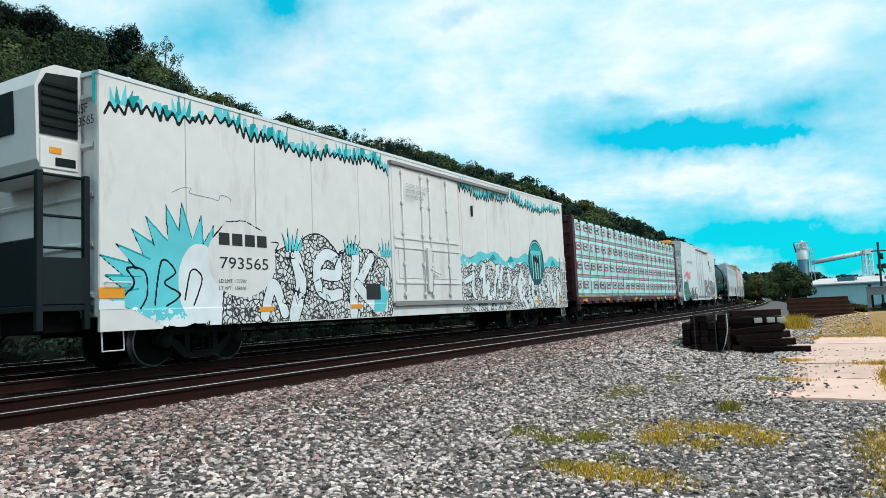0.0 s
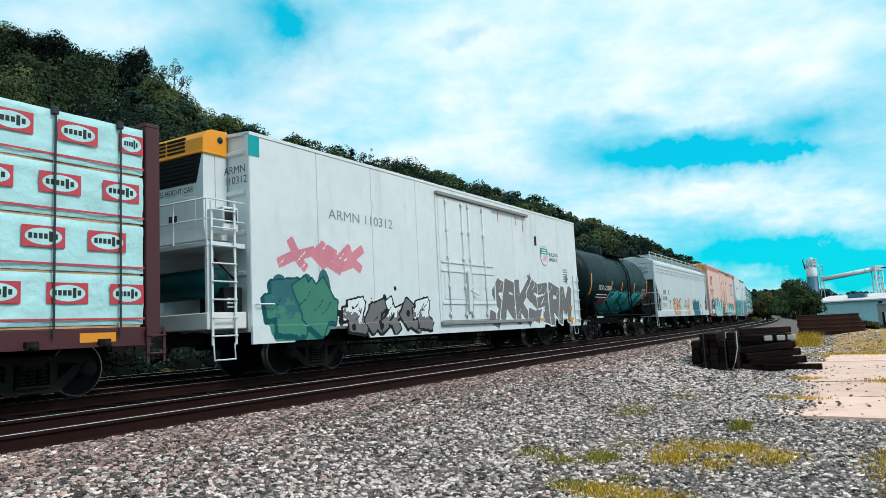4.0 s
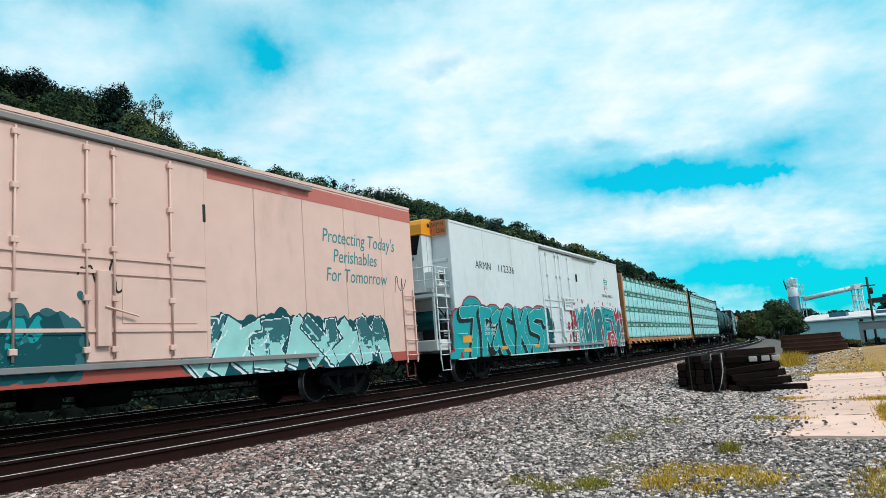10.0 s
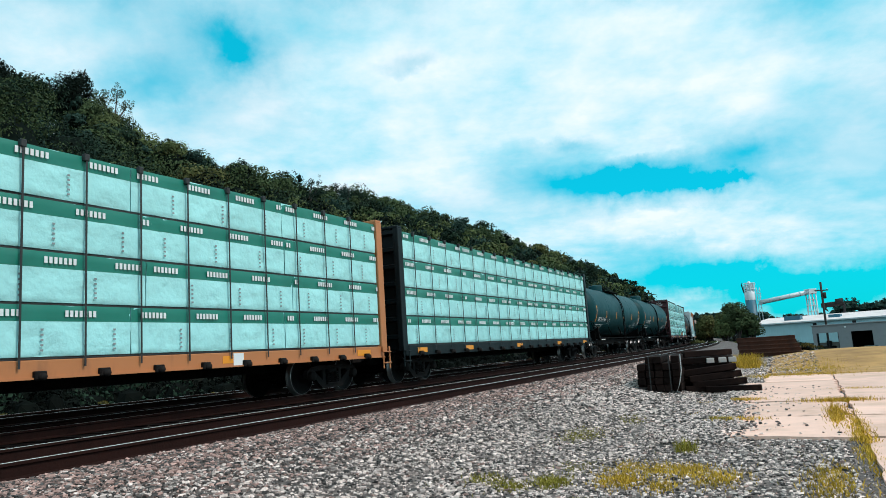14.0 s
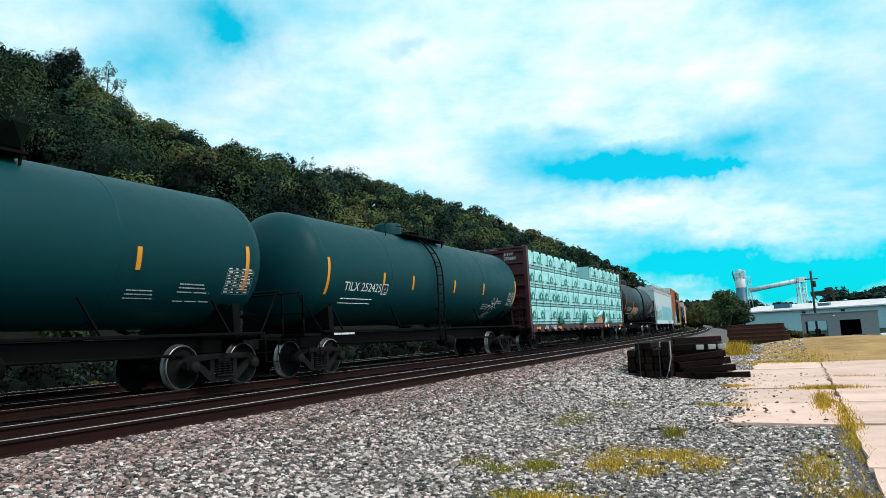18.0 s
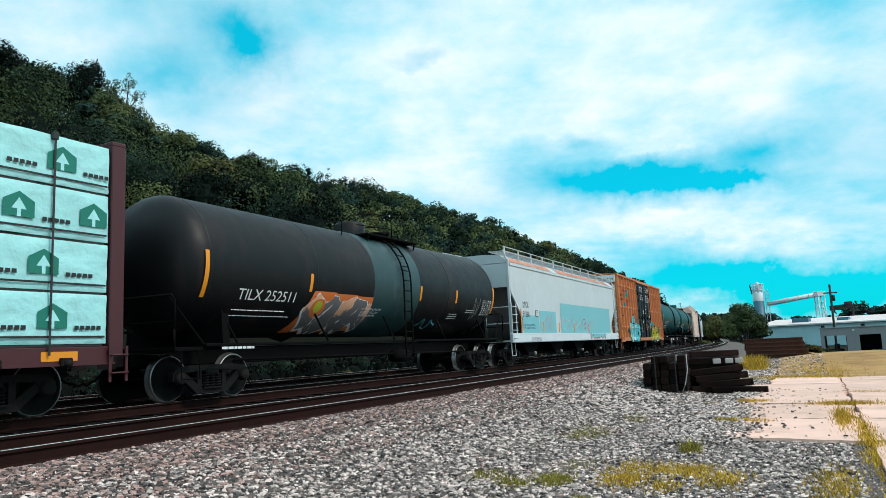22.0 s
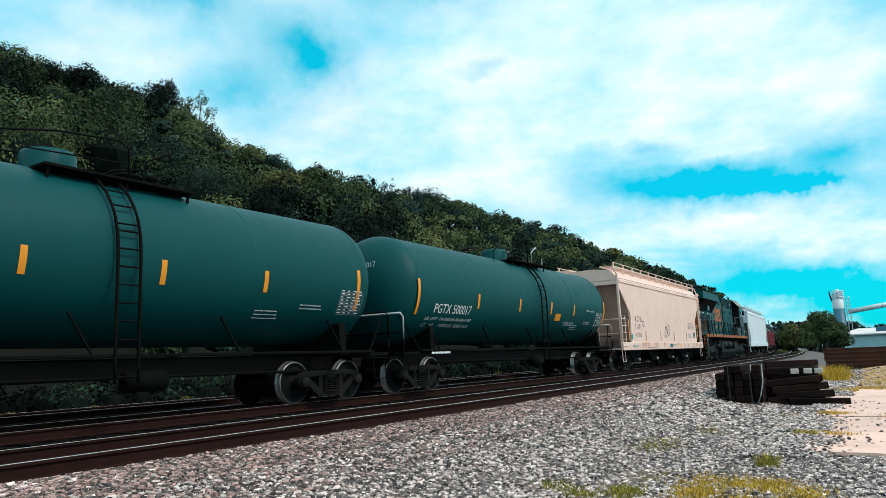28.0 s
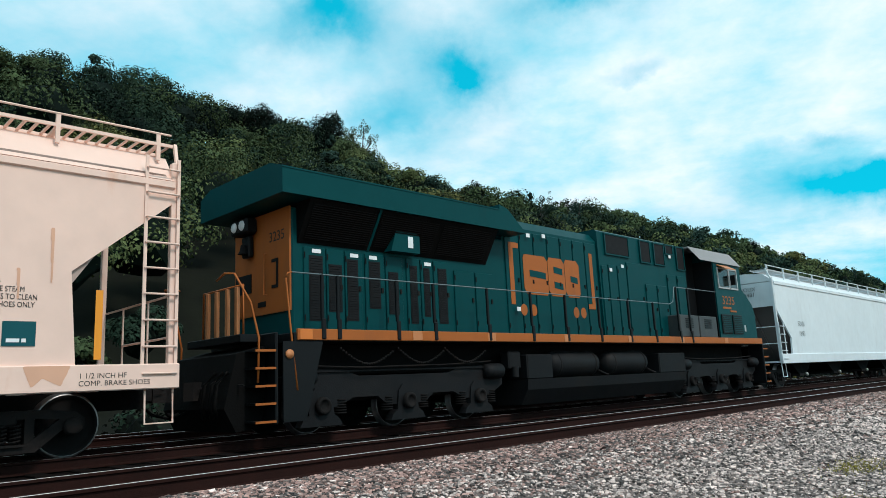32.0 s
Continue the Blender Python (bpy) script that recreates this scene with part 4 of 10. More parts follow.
def plug_door(car, x0, x1, z0, z1, mat, barmat, trackto, split=True):
    y = -1.60
    d = part("door", Shape().box(x0, x1, y - .045, y + .02, z0, z1, .015), mat, car, "closed sliding plug door with lock bars")
    w = x1 - x0
    for f in ((.12, .40, .52, .80) if split else (.2, .5, .8)):
        x = x0 + w * f
        sh = Shape().tube([(x, y - .085, z0 + .05), (x, y - .085, z1 - .05)], .02, 6)
        for z in np.linspace(z0 + .2, z1 - .15, 5):
            sh.box(x - .06, x + .06, y - .11, y - .045, z - .05, z + .05, .01)
        part("lock_bar", sh, barmat, d)
    sh = Shape()
    for f in (.14, .40, .47):
        z = z0 + (z1 - z0) * f
        sh.box(x0 + .02, x1 - .02, y - .075, y - .045, z - .03, z + .03)
    part("door_rail", sh, barmat, d)
    for a, b, za, zb in ((.05, .38, .17, .38), (.56, .94, .17, .38)):
        part("door_plate", Shape().box(x0 + w * a, x0 + w * b, y - .06, y - .045, z0 + (z1 - z0) * za, z0 + (z1 - z0) * zb, .006), mat, d)
    part("door_handle", Shape().box(x0 + w * .44, x0 + w * .50, y - .13, y - .05, z0 + .25, z0 + 1.5, .01).tube([(x0 + w * .47, y - .14, z0 + .9), (x0 + w * .62, y - .14, z0 + .75)], .02, 5), barmat, d)
    part("door_track", Shape().box(x0 - .1, trackto, y - .12, y + .02, z1 + .01, z1 + .11, .01), M_SHADEGREY, car)
    part("door_track", Shape().box(x0 - .1, trackto, y - .10, y + .02, z0 - .12, z0 - .02, .01), M_SHADEGREY, car)
    for x in (x0 - .05, x1 + .05):
        part("door_post", Shape().box(x - .05, x + .05, y - .03, y + .02, z0, z1, .01), mat, car)


def cooling_unit(car, L, H, mat, dark):
    """Refrigeration unit hung on the front end above a railed platform."""
    x = -L / 2
    prof = [(x + .02, 3.30), (x - .62, 3.30), (x - .74, 3.50), (x - .78, H - .45), (x - .66, H - .16), (x - .45, H - .04), (x + .02, H - .02)]
    u = part("cooling_unit", Shape().prism(prof, "y", -1.10, 1.10), mat, car, "white refrigeration unit with dark louvres")
    part("grille", Shape().prism([(x - .06, 3.92), (x - .70, 3.92), (x - .72, H - .45), (x - .60, H - .22), (x - .06, H - .16)], "y", -1.125, -1.09).box(x - .80, x - .76, -.5, .85, 4.0, H - .45), dark, u)
    for z in np.linspace(4.05, H - .42, 5):
        part("slat", Shape().prism([(-1.16, z), (-1.12, z + .02), (-1.12, z + .07), (-1.16, z + .05)][::-1], "x", x - .68, x - .08), M_GREYGEAR, u)
    part("service_door", Shape().box(x - .70, x - .05, -1.125, -1.095, 3.36, 3.86, .02), mat, u)
    part("latch", Shape().box(x - .45, x - .10, -1.14, -1.12, 3.42, 3.56, .01), dark, u)
    part("placard", Shape().box(x - .55, x - .35, -1.135, -1.125, 3.62, 3.72), M_YELLOWTAG, u)
    part("fuel_box", Shape().box(x - .70, x - .05, -1.2, 1.2, .70, 1.05, .03), M_BLACK, car)
    part("end_platform", Shape().box(x - .95, x, -1.45, 1.45, 1.05, 1.15, .01), M_DARKBLUE, car)
    for yy in (-1.42, 1.42):
        sh = Shape()
        for xx in (x - .90, x - .12):
            sh.box(xx - .05, xx + .05, yy - .05, yy + .05, .75, 3.25, .01)
        for z in (1.55, 2.05, 2.55, 3.2):
            sh.tube([(x - .9, yy, z), (x - .12, yy, z)], .025, 6)
        part("end_cage", sh, M_DARKBLUE if mat is M_WHITE else mat, car)
    part("cage_rail", Shape().tube([(x - .9, -1.42, 3.22), (x - .9, 1.42, 3.22)], .03, 6).tube([(x - .9, -1.42, 2.1), (x - .9, 1.42, 2.1)], .03, 6), M_DARKBLUE if mat is M_WHITE else mat, car)
    part("guard_panel", Shape().box(x - .93, x - .88, -1.36, 1.36, 1.15, 2.2, .02).box(x - .88, x - .14, -1.46, -1.42, 1.15, 1.9, .02), M_DARKBLUE, car)
    for k in range(2):
        end_tag(car, x - .955, .35, 1.75 - .28 * k, .6, .25, M_MUTED, 90 + k)


def nose_unit(car, L, H, mat):
    """Refrigeration unit under an orange cap, over a railed platform with a fuel cylinder."""
    x = -L / 2
    u = part("cooling_unit", Shape().prism([(x + .02, 2.85), (x - .54, 2.85), (x - .60, 3.1), (x - .60, H - .53), (x + .02, H - .53)], "y", -.92, .92), mat, car, "white refrigeration unit with black front grille")
    cap = part("cap", Shape().prism([(x + .02, H - .53), (x - .63, H - .53), (x - .62, H - .22), (x - .55, H - .09), (x - .40, H - .03), (x + .02, H - .01)], "y", -.95, .95), M_YELLOWTAG, u, "orange top cap with slots")
    part("cap_lip", Shape().box(x - .655, x + .0, -.965, .965, H - .55, H - .50, .012), M_YELLOWTAG, cap)
    for k in range(4):
        z = H - .46 + k * .085
        for a, b in ((-.42, .12), (.18, .72)):
            part("slot", Shape().box(x - .637, x - .60, a, b, z, z + .045), M_DARKIN2, cap)
    part("vent", Shape().lathe([(0, -.012), (.07, -.010), (.07, 0)], (x - .18, -.955, H - .22), "y", 14), M_TANKGREEN, cap)
    part("grille", Shape().prism([(-.72, 4.02), (.72, 4.02), (.88, H - .56), (-.88, H - .56)], "x", x - .615, x - .595), M_DARKIN2, u, "black front grille")
    for z in np.linspace(4.08, H - .64, 6):
        part("slat", Shape().box(x - .628, x - .615, -.70, .70, z, z + .03), M_GREYGEAR, u)
    lettering(u, "EXCESS HEIGHT CAR", x - .606, 3.84, .12, M_INK, .78, face="end", width=1.4)
    part("front_panel", Shape().box(x - .612, x - .60, -.70, .70, 3.1, 3.74, .01), mat, u)
    part("side_seam", Shape().box(x - .30, x - .29, -.926, -.92, 3.0, H - .56), M_MUTED, u)
    part("hatch", Shape().box(x - .63, x - .612, -.15, .1, 3.25, 3.4, .005), M_INK, u)
    part("control_box", Shape().box(x - .55, x - .15, -1.42, -.92, 2.95, 3.45, .02), mat, car); part("control_panel", Shape().box(x - .52, x - .2, -1.435, -1.42, 3.12, 3.4, .005), M_INK, car)
    part("end_platform", Shape().box(x - 1.0, x, -1.45, 1.45, 2.62, 2.72, .01), mat, car)
    part("lower_platform", Shape().box(x - 1.0, x, -1.45, 1.45, 1.02, 1.35, .02), M_WHITE, car)
    part("fuel_cylinder", Shape().lathe([(0, -1.3), (.22, -1.27), (.30, -1.15), (.30, 1.15), (.22, 1.27), (0, 1.3)], (x - .5, 0, 1.95), "y", 22), M_TANKGREEN, car, "dark fuel cylinder across the end")
    part("battery_box", Shape().box(x - .55, x - .08, -1.42, -.7, 1.36, 1.85, .02), M_DARKIN2, car); bars(car, x - .48, 1.6, .3, 3, M_PALE, -1.422, .03, .05)
    rail = Shape()
    for z in (3.15, 3.55):
        rail.tube([(x - .02, -1.45, z), (x - 1.0, -1.45, z), (x - 1.0, 1.45, z)], .018, 6)
    for xx, yy in ((x - 1.0, -1.45), (x - 1.0, -.5), (x - 1.0, .5), (x - 1.0, 1.45)):
        rail.tube([(xx, yy, 2.7), (xx, yy, 3.55)], .018, 5)
    part("platform_railing", rail, mat, car)
    for a in (-1.40, 1.40):
        part("corner_leg", Shape().box(x - .98, x - .90, a - .04, a + .04, 1.3, 2.65, .01), mat, car)
    ladder(car, x - .92, x - .34, -1.50, .72, 3.5, 8, mat)
    part("ladder_step", Shape().tube([(x - .90, -1.5, .74), (x - .90, -1.52, .44), (x - .38, -1.52, .44), (x - .38, -1.5, .74)], .018, 5), mat, car)
    part("cable", Shape().tube([(x - .1, -1.3, 2.2), (x - .3, -1.42, 2.0), (x - .6, -1.40, 2.25), (x - .8, -1.3, 2.5)], .018, 5), M_BLACK, car)


def reefer(name, f, b, H, label, mat, roof, end, sill, seams, door, trackto, unit=None, tx=2.55, lad=True, z0=1.05, sillz=0.70):
    car, L = car_root(name, f, b, label)
    box_shell(car, L, H, mat, roof, end, .95)
    xs = [-L / 2] + [s for s in np.linspace(-L / 2, L / 2, seams + 1)[1:-1]] + [L / 2]
    side_panels(car, xs, z0, H - .17, mat)
    side_sill(car, L, sill, sillz, z0, tx=L / 2 - tx)
    plug_door(car, *door, mat, mat, trackto)
    if lad:
        ladder(car, L / 2 - .62, L / 2 - .12, -1.63, .75, 2.75, 5, mat)
        part("end_ladder", Shape().tube([(L / 2 + .06, -1.5, 1.0), (L / 2 + .06, -1.5, 3.6)], .02, 5).tube([(L / 2 + .06, -1.1, 1.0), (L / 2 + .06, -1.1, 3.6)], .02, 5), mat, car)
        part("grab_iron", Shape().tube([(-L / 2 + .1, -1.60, 1.5), (-L / 2 + .1, -1.68, 1.5), (-L / 2 + .55, -1.68, 1.5), (-L / 2 + .55, -1.60, 1.5)], .016, 5), mat, car)
    if unit:
        (cooling_unit(car, L, H, unit, M_DARKBLUE) if unit is M_WHITE else nose_unit(car, L, H, unit))
    under(car, L)
    for s in (-1, 1):
        truck(car, s * (L / 2 - tx))
        coupler(car, s * (L / 2 + (.35 if unit and s < 0 else 0)), s)
        if unit and unit is not M_WHITE and s < 0:
            continue
        part("step", Shape().tube([(s * (L / 2 - .1), -1.5, .75), (s * (L / 2 - .1), -1.52, .38), (s * (L / 2 - .5), -1.52, .38), (s * (L / 2 - .5), -1.5, .75)], .016, 5), sill, car)
    part("vent_box", Shape().box(2.4 if trackto > 5 else 5.0, 2.47 if trackto > 5 else 5.07, -1.66, -1.6, 3.75, 4.1, .01), M_INK, car)
    return car, L


def zigzag(car, x0, x1, z, seed):
    """Sprayed icicle border: cyan flames over a dark jagged lower edge."""
    rng = random.Random(seed)
    c = Canvas(x0 - .1, x1 + .1, z - .6, z + .7, .02)
    x, up, pts = x0, False, []
    while x < x1:
        pts.append((x, z + (rng.uniform(.0, .10) if up else rng.uniform(-.20, -.08)) + .09 * math.sin(x * 1.4) + .05 * math.sin(x * 3.7)))
        x += rng.uniform(.05, .14); up = not up
    for (a, za), (b, zb) in zip(pts[:-1], pts[1:]):
        if rng.random() < .8:
            top = max(za, zb) + rng.choice((.05, .10, .14, .2))
            c.poly([(a - .05, za), (b + .05, zb), (b + .03, top), (a, top - .04)], rng.choice(("cyan", "cyan", "teal")))
    x = x0 + .3
    while x < x1 - .3:                                            # tall tufts
        zz = z + .09 * math.sin(x * 1.4)
        for k in range(4):
            dx = (k - 1.5) * .10
            c.poly([(x + dx - .06, zz), (x + dx + .06, zz), (x + dx * 1.7 + rng.uniform(-.05, .05), zz + rng.uniform(.22, .48))], ("cyan", "teal")[k % 2])
        x += rng.uniform(.7, 1.5)
    c.stroke(pts, .045, "black")
    c.done(car, WALL, "icicle border sprayed in cyan and black")


M_RUSTRUN = paint("rust_run", (0.66, 0.36, 0.24), (0.76, 0.52, 0.43), 0.7)


def car_a():
    car, L = reefer("refrigerator_car", 7.07, 28.28, 5.15, "white refrigerator car covered with cyan and pen-net graffiti", M_WHITE, M_WHITE2, M_WHITE, M_WHITE, 12, (-2.1, 1.45, 1.08, 4.74), 5.15, M_WHITE)
    zigzag(car, -10.5, -2.2, 4.62, 3); zigzag(car, 1.6, 10.4, 4.58, 4)
    # fields of fine pen lines with bare white letters in them, a spiky cyan blaze at the front
    rng = random.Random(5)
    c = Canvas(-10.62, -2.15, .72, 3.2, .02)
    for x, z, r, q in ((-7.9, 1.35, .75, .85), (-7.0, 1.25, .75, .75), (-6.1, 1.35, .8, .95), (-5.1, 1.55, .9, 1.0), (-4.2, 1.4, .8, .85), (-3.3, 1.45, .8, .95), (-2.7, 1.3, .5, .9), (-3.8, 1.9, .5, .6), (-5.2, 2.2, .6, .45)):
        c.blob(x, z, r + .03, q + .03, "black").blob(x, z, r, q, M_NET)
    white = G["white"]
    for pts, w in (([(-4.95, 1.75), (-4.45, 1.75), (-4.5, 2.1), (-4.9, 2.2), (-5.2, 1.9), (-5.15, 1.45), (-4.8, 1.25), (-4.4, 1.3)], .26), ([(-6.0, .85), (-5.75, 1.5), (-5.9, 2.1)], .34), ([(-3.9, .85), (-3.75, 2.2)], .30), ([(-3.7, 1.5), (-3.1, 2.2)], .26), ([(-3.7, 1.5), (-2.9, .9)], .28), ([(-6.9, .85), (-6.6, 1.5), (-6.3, .9)], .24), ([(-8.2, .8), (-8.1, 1.7)], .3), ([(-2.55, .9), (-2.4, 1.9)], .18)):
        c.stroke(curl(pts), w + .05, "black"); c.stroke(curl(pts), w, white)
    for i in range(40):                                           # loose pen strokes
        x, z = rng.uniform(-8.3, -2.3), rng.uniform(.85, 2.3)
        c.stroke(curl([(x, z), (x + rng.uniform(-.3, .3), z + rng.uniform(0, .3)), (x + rng.uniform(-.4, .4), z + rng.uniform(-.2, .4))]), .022, "black")
    for tx2, tz2, wq in ((-10.6, 1.95, .34), (-10.5, 1.62, .4), (-10.0, 2.42, .4), (-9.72, 2.66, .34), (-9.3, 2.9, .34), (-8.95, 2.98, .3), (-8.5, 2.78, .3), (-10.58, 1.3, .4), (-10.3, 2.15, .34), (-8.2, 2.62, .26)):
        bx, bz = -8.95 + (tx2 + 9.5) * .25, 1.35 + (tz2 - 2.0) * .35
        dl = math.hypot(tx2 - bx, tz2 - bz); px, pz = -(tz2 - bz) / dl * wq, (tx2 - bx) / dl * wq
        c.poly([(bx - px, bz - pz), (bx + px, bz + pz), (tx2, tz2)], "cyan")
        c.stroke([(tx2, tz2), (tx2 * .5 + (bx - px) * .5, tz2 * .5 + (bz - pz) * .5)], .03, "teal"); c.stroke([(tx2, tz2), (tx2 * .6 + (bx + px) * .4, tz2 * .6 + (bz + pz) * .4)], .02, "black")
    c.blob(-9.15, 1.4, .62, .66, "cyan").blob(-9.0, 1.0, .5, .28, "cyan").blob(-8.55, 1.5, .5, .75, white)
    c.fade("cyan", white, .6, 1.15, 4)
    for pts in ([(-10.2, 1.25), (-9.95, 1.5), (-10.1, 1.75), (-9.75, 1.7), (-9.7, 1.3), (-9.85, 1.05)], [(-9.55, 1.1), (-9.4, 1.9), (-9.1, 1.7), (-9.35, 1.5), (-9.0, 1.3), (-9.3, 1.1)], [(-8.9, 1.2), (-8.75, 1.75), (-8.5, 1.6), (-8.7, 1.1)]):
        c.stroke(curl(pts), .035, "black")
    for x in (-6.2, -4.1, -2.65):                                 # small crowns
        for k in range(5):
            c.poly([(x + k * .08, 2.25), (x + k * .08 + .14, 2.25), (x + (k - 1.6) * .17 + .15, 2.62 + .12 * (k % 2))], "cyan")
            c.stroke([(x + k * .08, 2.25), (x + (k - 1.6) * .17 + .15, 2.62 + .12 * (k % 2))], .022, "black")
    c.blob(-7.45, 2.0, .92, .76, M_WHITE).stroke([(-8.3, 2.3), (-7.9, 2.72), (-7.4, 2.78), (-6.9, 2.6)], .022, "black")
    c.poly([(-3.1, .85), (-2.6, .85), (-2.35, 1.3), (-2.7, 1.55), (-3.0, 1.2)], "cyan")
    c.done(car, door_wall(-2.15, 1.5), "cyan blaze and white letters in a field of fine pen lines")
    c = Canvas(1.55, 10.5, .72, 3.1, .02)
    x = 1.7
    while x < 10.4:
        c.blob(x, 1.35, .6, rng.uniform(.75, 1.1), M_NET); x += .42
    for k in range(9):                                            # rows of broken letters
        x = 1.95 + k * .95
        w, h = rng.uniform(.16, .26), rng.uniform(1.2, 1.55)
        for pts in STROKES["132548769"[k]][:2]:
            q = [(x + px * .7, .82 + pz * h) for px, pz in pts]
            c.stroke(q, w + .05, "black", True); c.stroke(q, w, white, True)
    for i in range(90):
        x, z = rng.uniform(1.8, 10.2), rng.uniform(.8, 2.3)
        c.stroke(curl([(x, z), (x + rng.uniform(-.25, .25), z + rng.uniform(0, .25)), (x + rng.uniform(-.3, .3), z + rng.uniform(-.2, .3))]), .024, "black")
    for x in np.arange(1.8, 10.2, .2):
        c.blob(x, 2.42 + .12 * math.sin(x * 2.2), .2, .15 + .08 * math.sin(x * 5), "cyan")
    c.fade("cyan", white, 1.9, 2.45, 6)
    c.stroke([(x, 2.25 + .12 * math.sin(x * 2.2) + .06 * math.sin(x * 9)) for x in np.arange(1.8, 10.2, .1)], .025, "black")
    for x in (3.6, 5.0, 9.0):
        c.poly([(x, 2.35), (x + .5, 2.42), (x + .3, 2.62), (x + .08, 2.5)], "teal")
    c.done(car, WALL, "field of fine black pen lines under cyan haze")
    # round dark emblem
    c = Canvas(6.7, 8.4, 1.5, 3.4, .015).blob(7.55, 2.45, .74, .86, "deep").blob(7.55, 2.45, .60, .70, "teal").blob(7.55, 2.2, .5, .55, "deep")
    for x in (7.2, 7.45, 7.65, 7.9):
        c.stroke([(x, 2.75), (x + .03, 1.85)], .09, "mint", True)
    c.stroke([(7.1, 2.82), (8.0, 2.82)], .14, "cyan").stroke([(7.35, 2.6), (7.75, 2.5)], .2, "black").stroke(curl([(7.0, 2.9), (7.3, 3.18), (7.8, 3.18), (8.1, 2.9)]), .05, "mint")
    c.done(car, flat_skin(-1.6005), "round dark teal emblem with pale figure", "emblem")
    # owner's mark as plain blocks, number
    sh = Shape()
    for i in range(4):
        x = -8.08 + i * .34
        sh.box(x, x + .27, -1.6047, -1.6044, 2.26, 2.50)
    part("owner_mark", sh, M_INK, car, "black block mark")
    lettering(car, "793565", -8.08, 1.80, .24, M_INK, -1.6046, width=1.30)
    lettering(car, "LD LMT  177700", -8.1, 1.52, .075, M_INK, -1.6046); lettering(car, "LT WT   108100", -8.1, 1.38, .075, M_INK, -1.6046)
    plate(car, "placard", -10.62, -10.15, 1.24, 1.42, M_YELLOWTAG, -1.6008); plate(car, "placard", -10.62, -10.15, 1.06, 1.20, M_PALE, -1.6008)
    bars(car, -10.6, 1.14, .42, 2, M_INK, -1.6013, .03, .03)
    for x in (-7.05, -4.0, -1.6, -.2, 3.9, 7.2, 9.6):
        plate(car, "reflector", x, x + .42, .94, 1.04, M_REFLECT, -1.6145)
    plate(car, "hatch", -3.35, -2.75, 1.15, 1.55, M_INK, -1.6015, label="small dark louvred hatch")
    lettering(car, "CLOSE AND LOCK\nDOOR BEFORE\nMOVING CAR", -1.55, 4.2, .11, M_MUTED, -1.725)
    lettering(car, "NSF\n93565", -L / 2 - .08, 4.35, .16, M_INK, -1.05, face="end")
    plate(car, "corner_patch", -10.66, -10.6, 4.5, 5.0, G["teal"], -1.5)
    rng = random.Random(33)
    for x, h in ((1.52, 3.2), (1.60, 2.4), (1.48, 1.6), (.9, 1.0), (-1.2, 1.3), (-2.15, 2.2), (2.6, .7), (4.2, .5), (6.9, .6)):
        c = Canvas(x - .15, x + .15, 4.6 - h, 4.72, .012)
        c.poly([(x - .04, 4.70), (x + .04, 4.70), (x + rng.uniform(.0, .03), 4.7 - h)], M_RUSTRUN)
        c.done(car, flat_skin(-1.6014 if -2.1 < x < 1.45 else -1.5995), "", "rust_streak")
    tag(car, -9.2, 3.1, 1.6, .18, M_MUTED, 5, n=8, line=.014)
    tag(car, -1.2, 2.6, .9, .6, "pink", 8, flat_skin(-1.6015), line=.014)


def shield(car, x, z, w, h, y):
    """Railway's shield drawn as plain shapes: dark head, pale field with red stripes."""
    def outline(g):
        return [(x - w / 2 - g, z + h * .42), (x - w * .30, z + h * .5 + g), (x, z + h * .44 + g), (x + w * .30, z + h * .5 + g), (x + w / 2 + g, z + h * .42), (x + w / 2 + g, z - h * .2), (x + w * .3, z - h * .42 - g), (x, z - h / 2 - g), (x - w * .3, z - h * .42 - g), (x - w / 2 - g, z - h * .2)]
    sh = Shape().prism(outline(.02), "y", y - .004, y, 0).prism(outline(0), "y", y - .006, y - .0045, 1)
    sh.box(x - w / 2, x + w / 2, y - .009, y - .0065, z + .08 * h, z + .40 * h, mi=2)
    for i in range(5):
        a = x - w / 2 + w * (i + .5) / 5.5
        sh.box(a, a + w * .07, y - .0085, y - .0065, z - h * .30, z + .05 * h, mi=3)
    sh.box(x - w * .33, x + w * .33, y - .0105, y - .0095, z + .27 * h, z + .33 * h, mi=1).box(x - w * .36, x + w * .36, y - .0105, y - .0095, z + .14 * h, z + .20 * h, mi=1)
    part("shield_emblem", sh, [M_INK, M_PALE, G["teal"], G["pink"]], car, "shield emblem with red stripes")


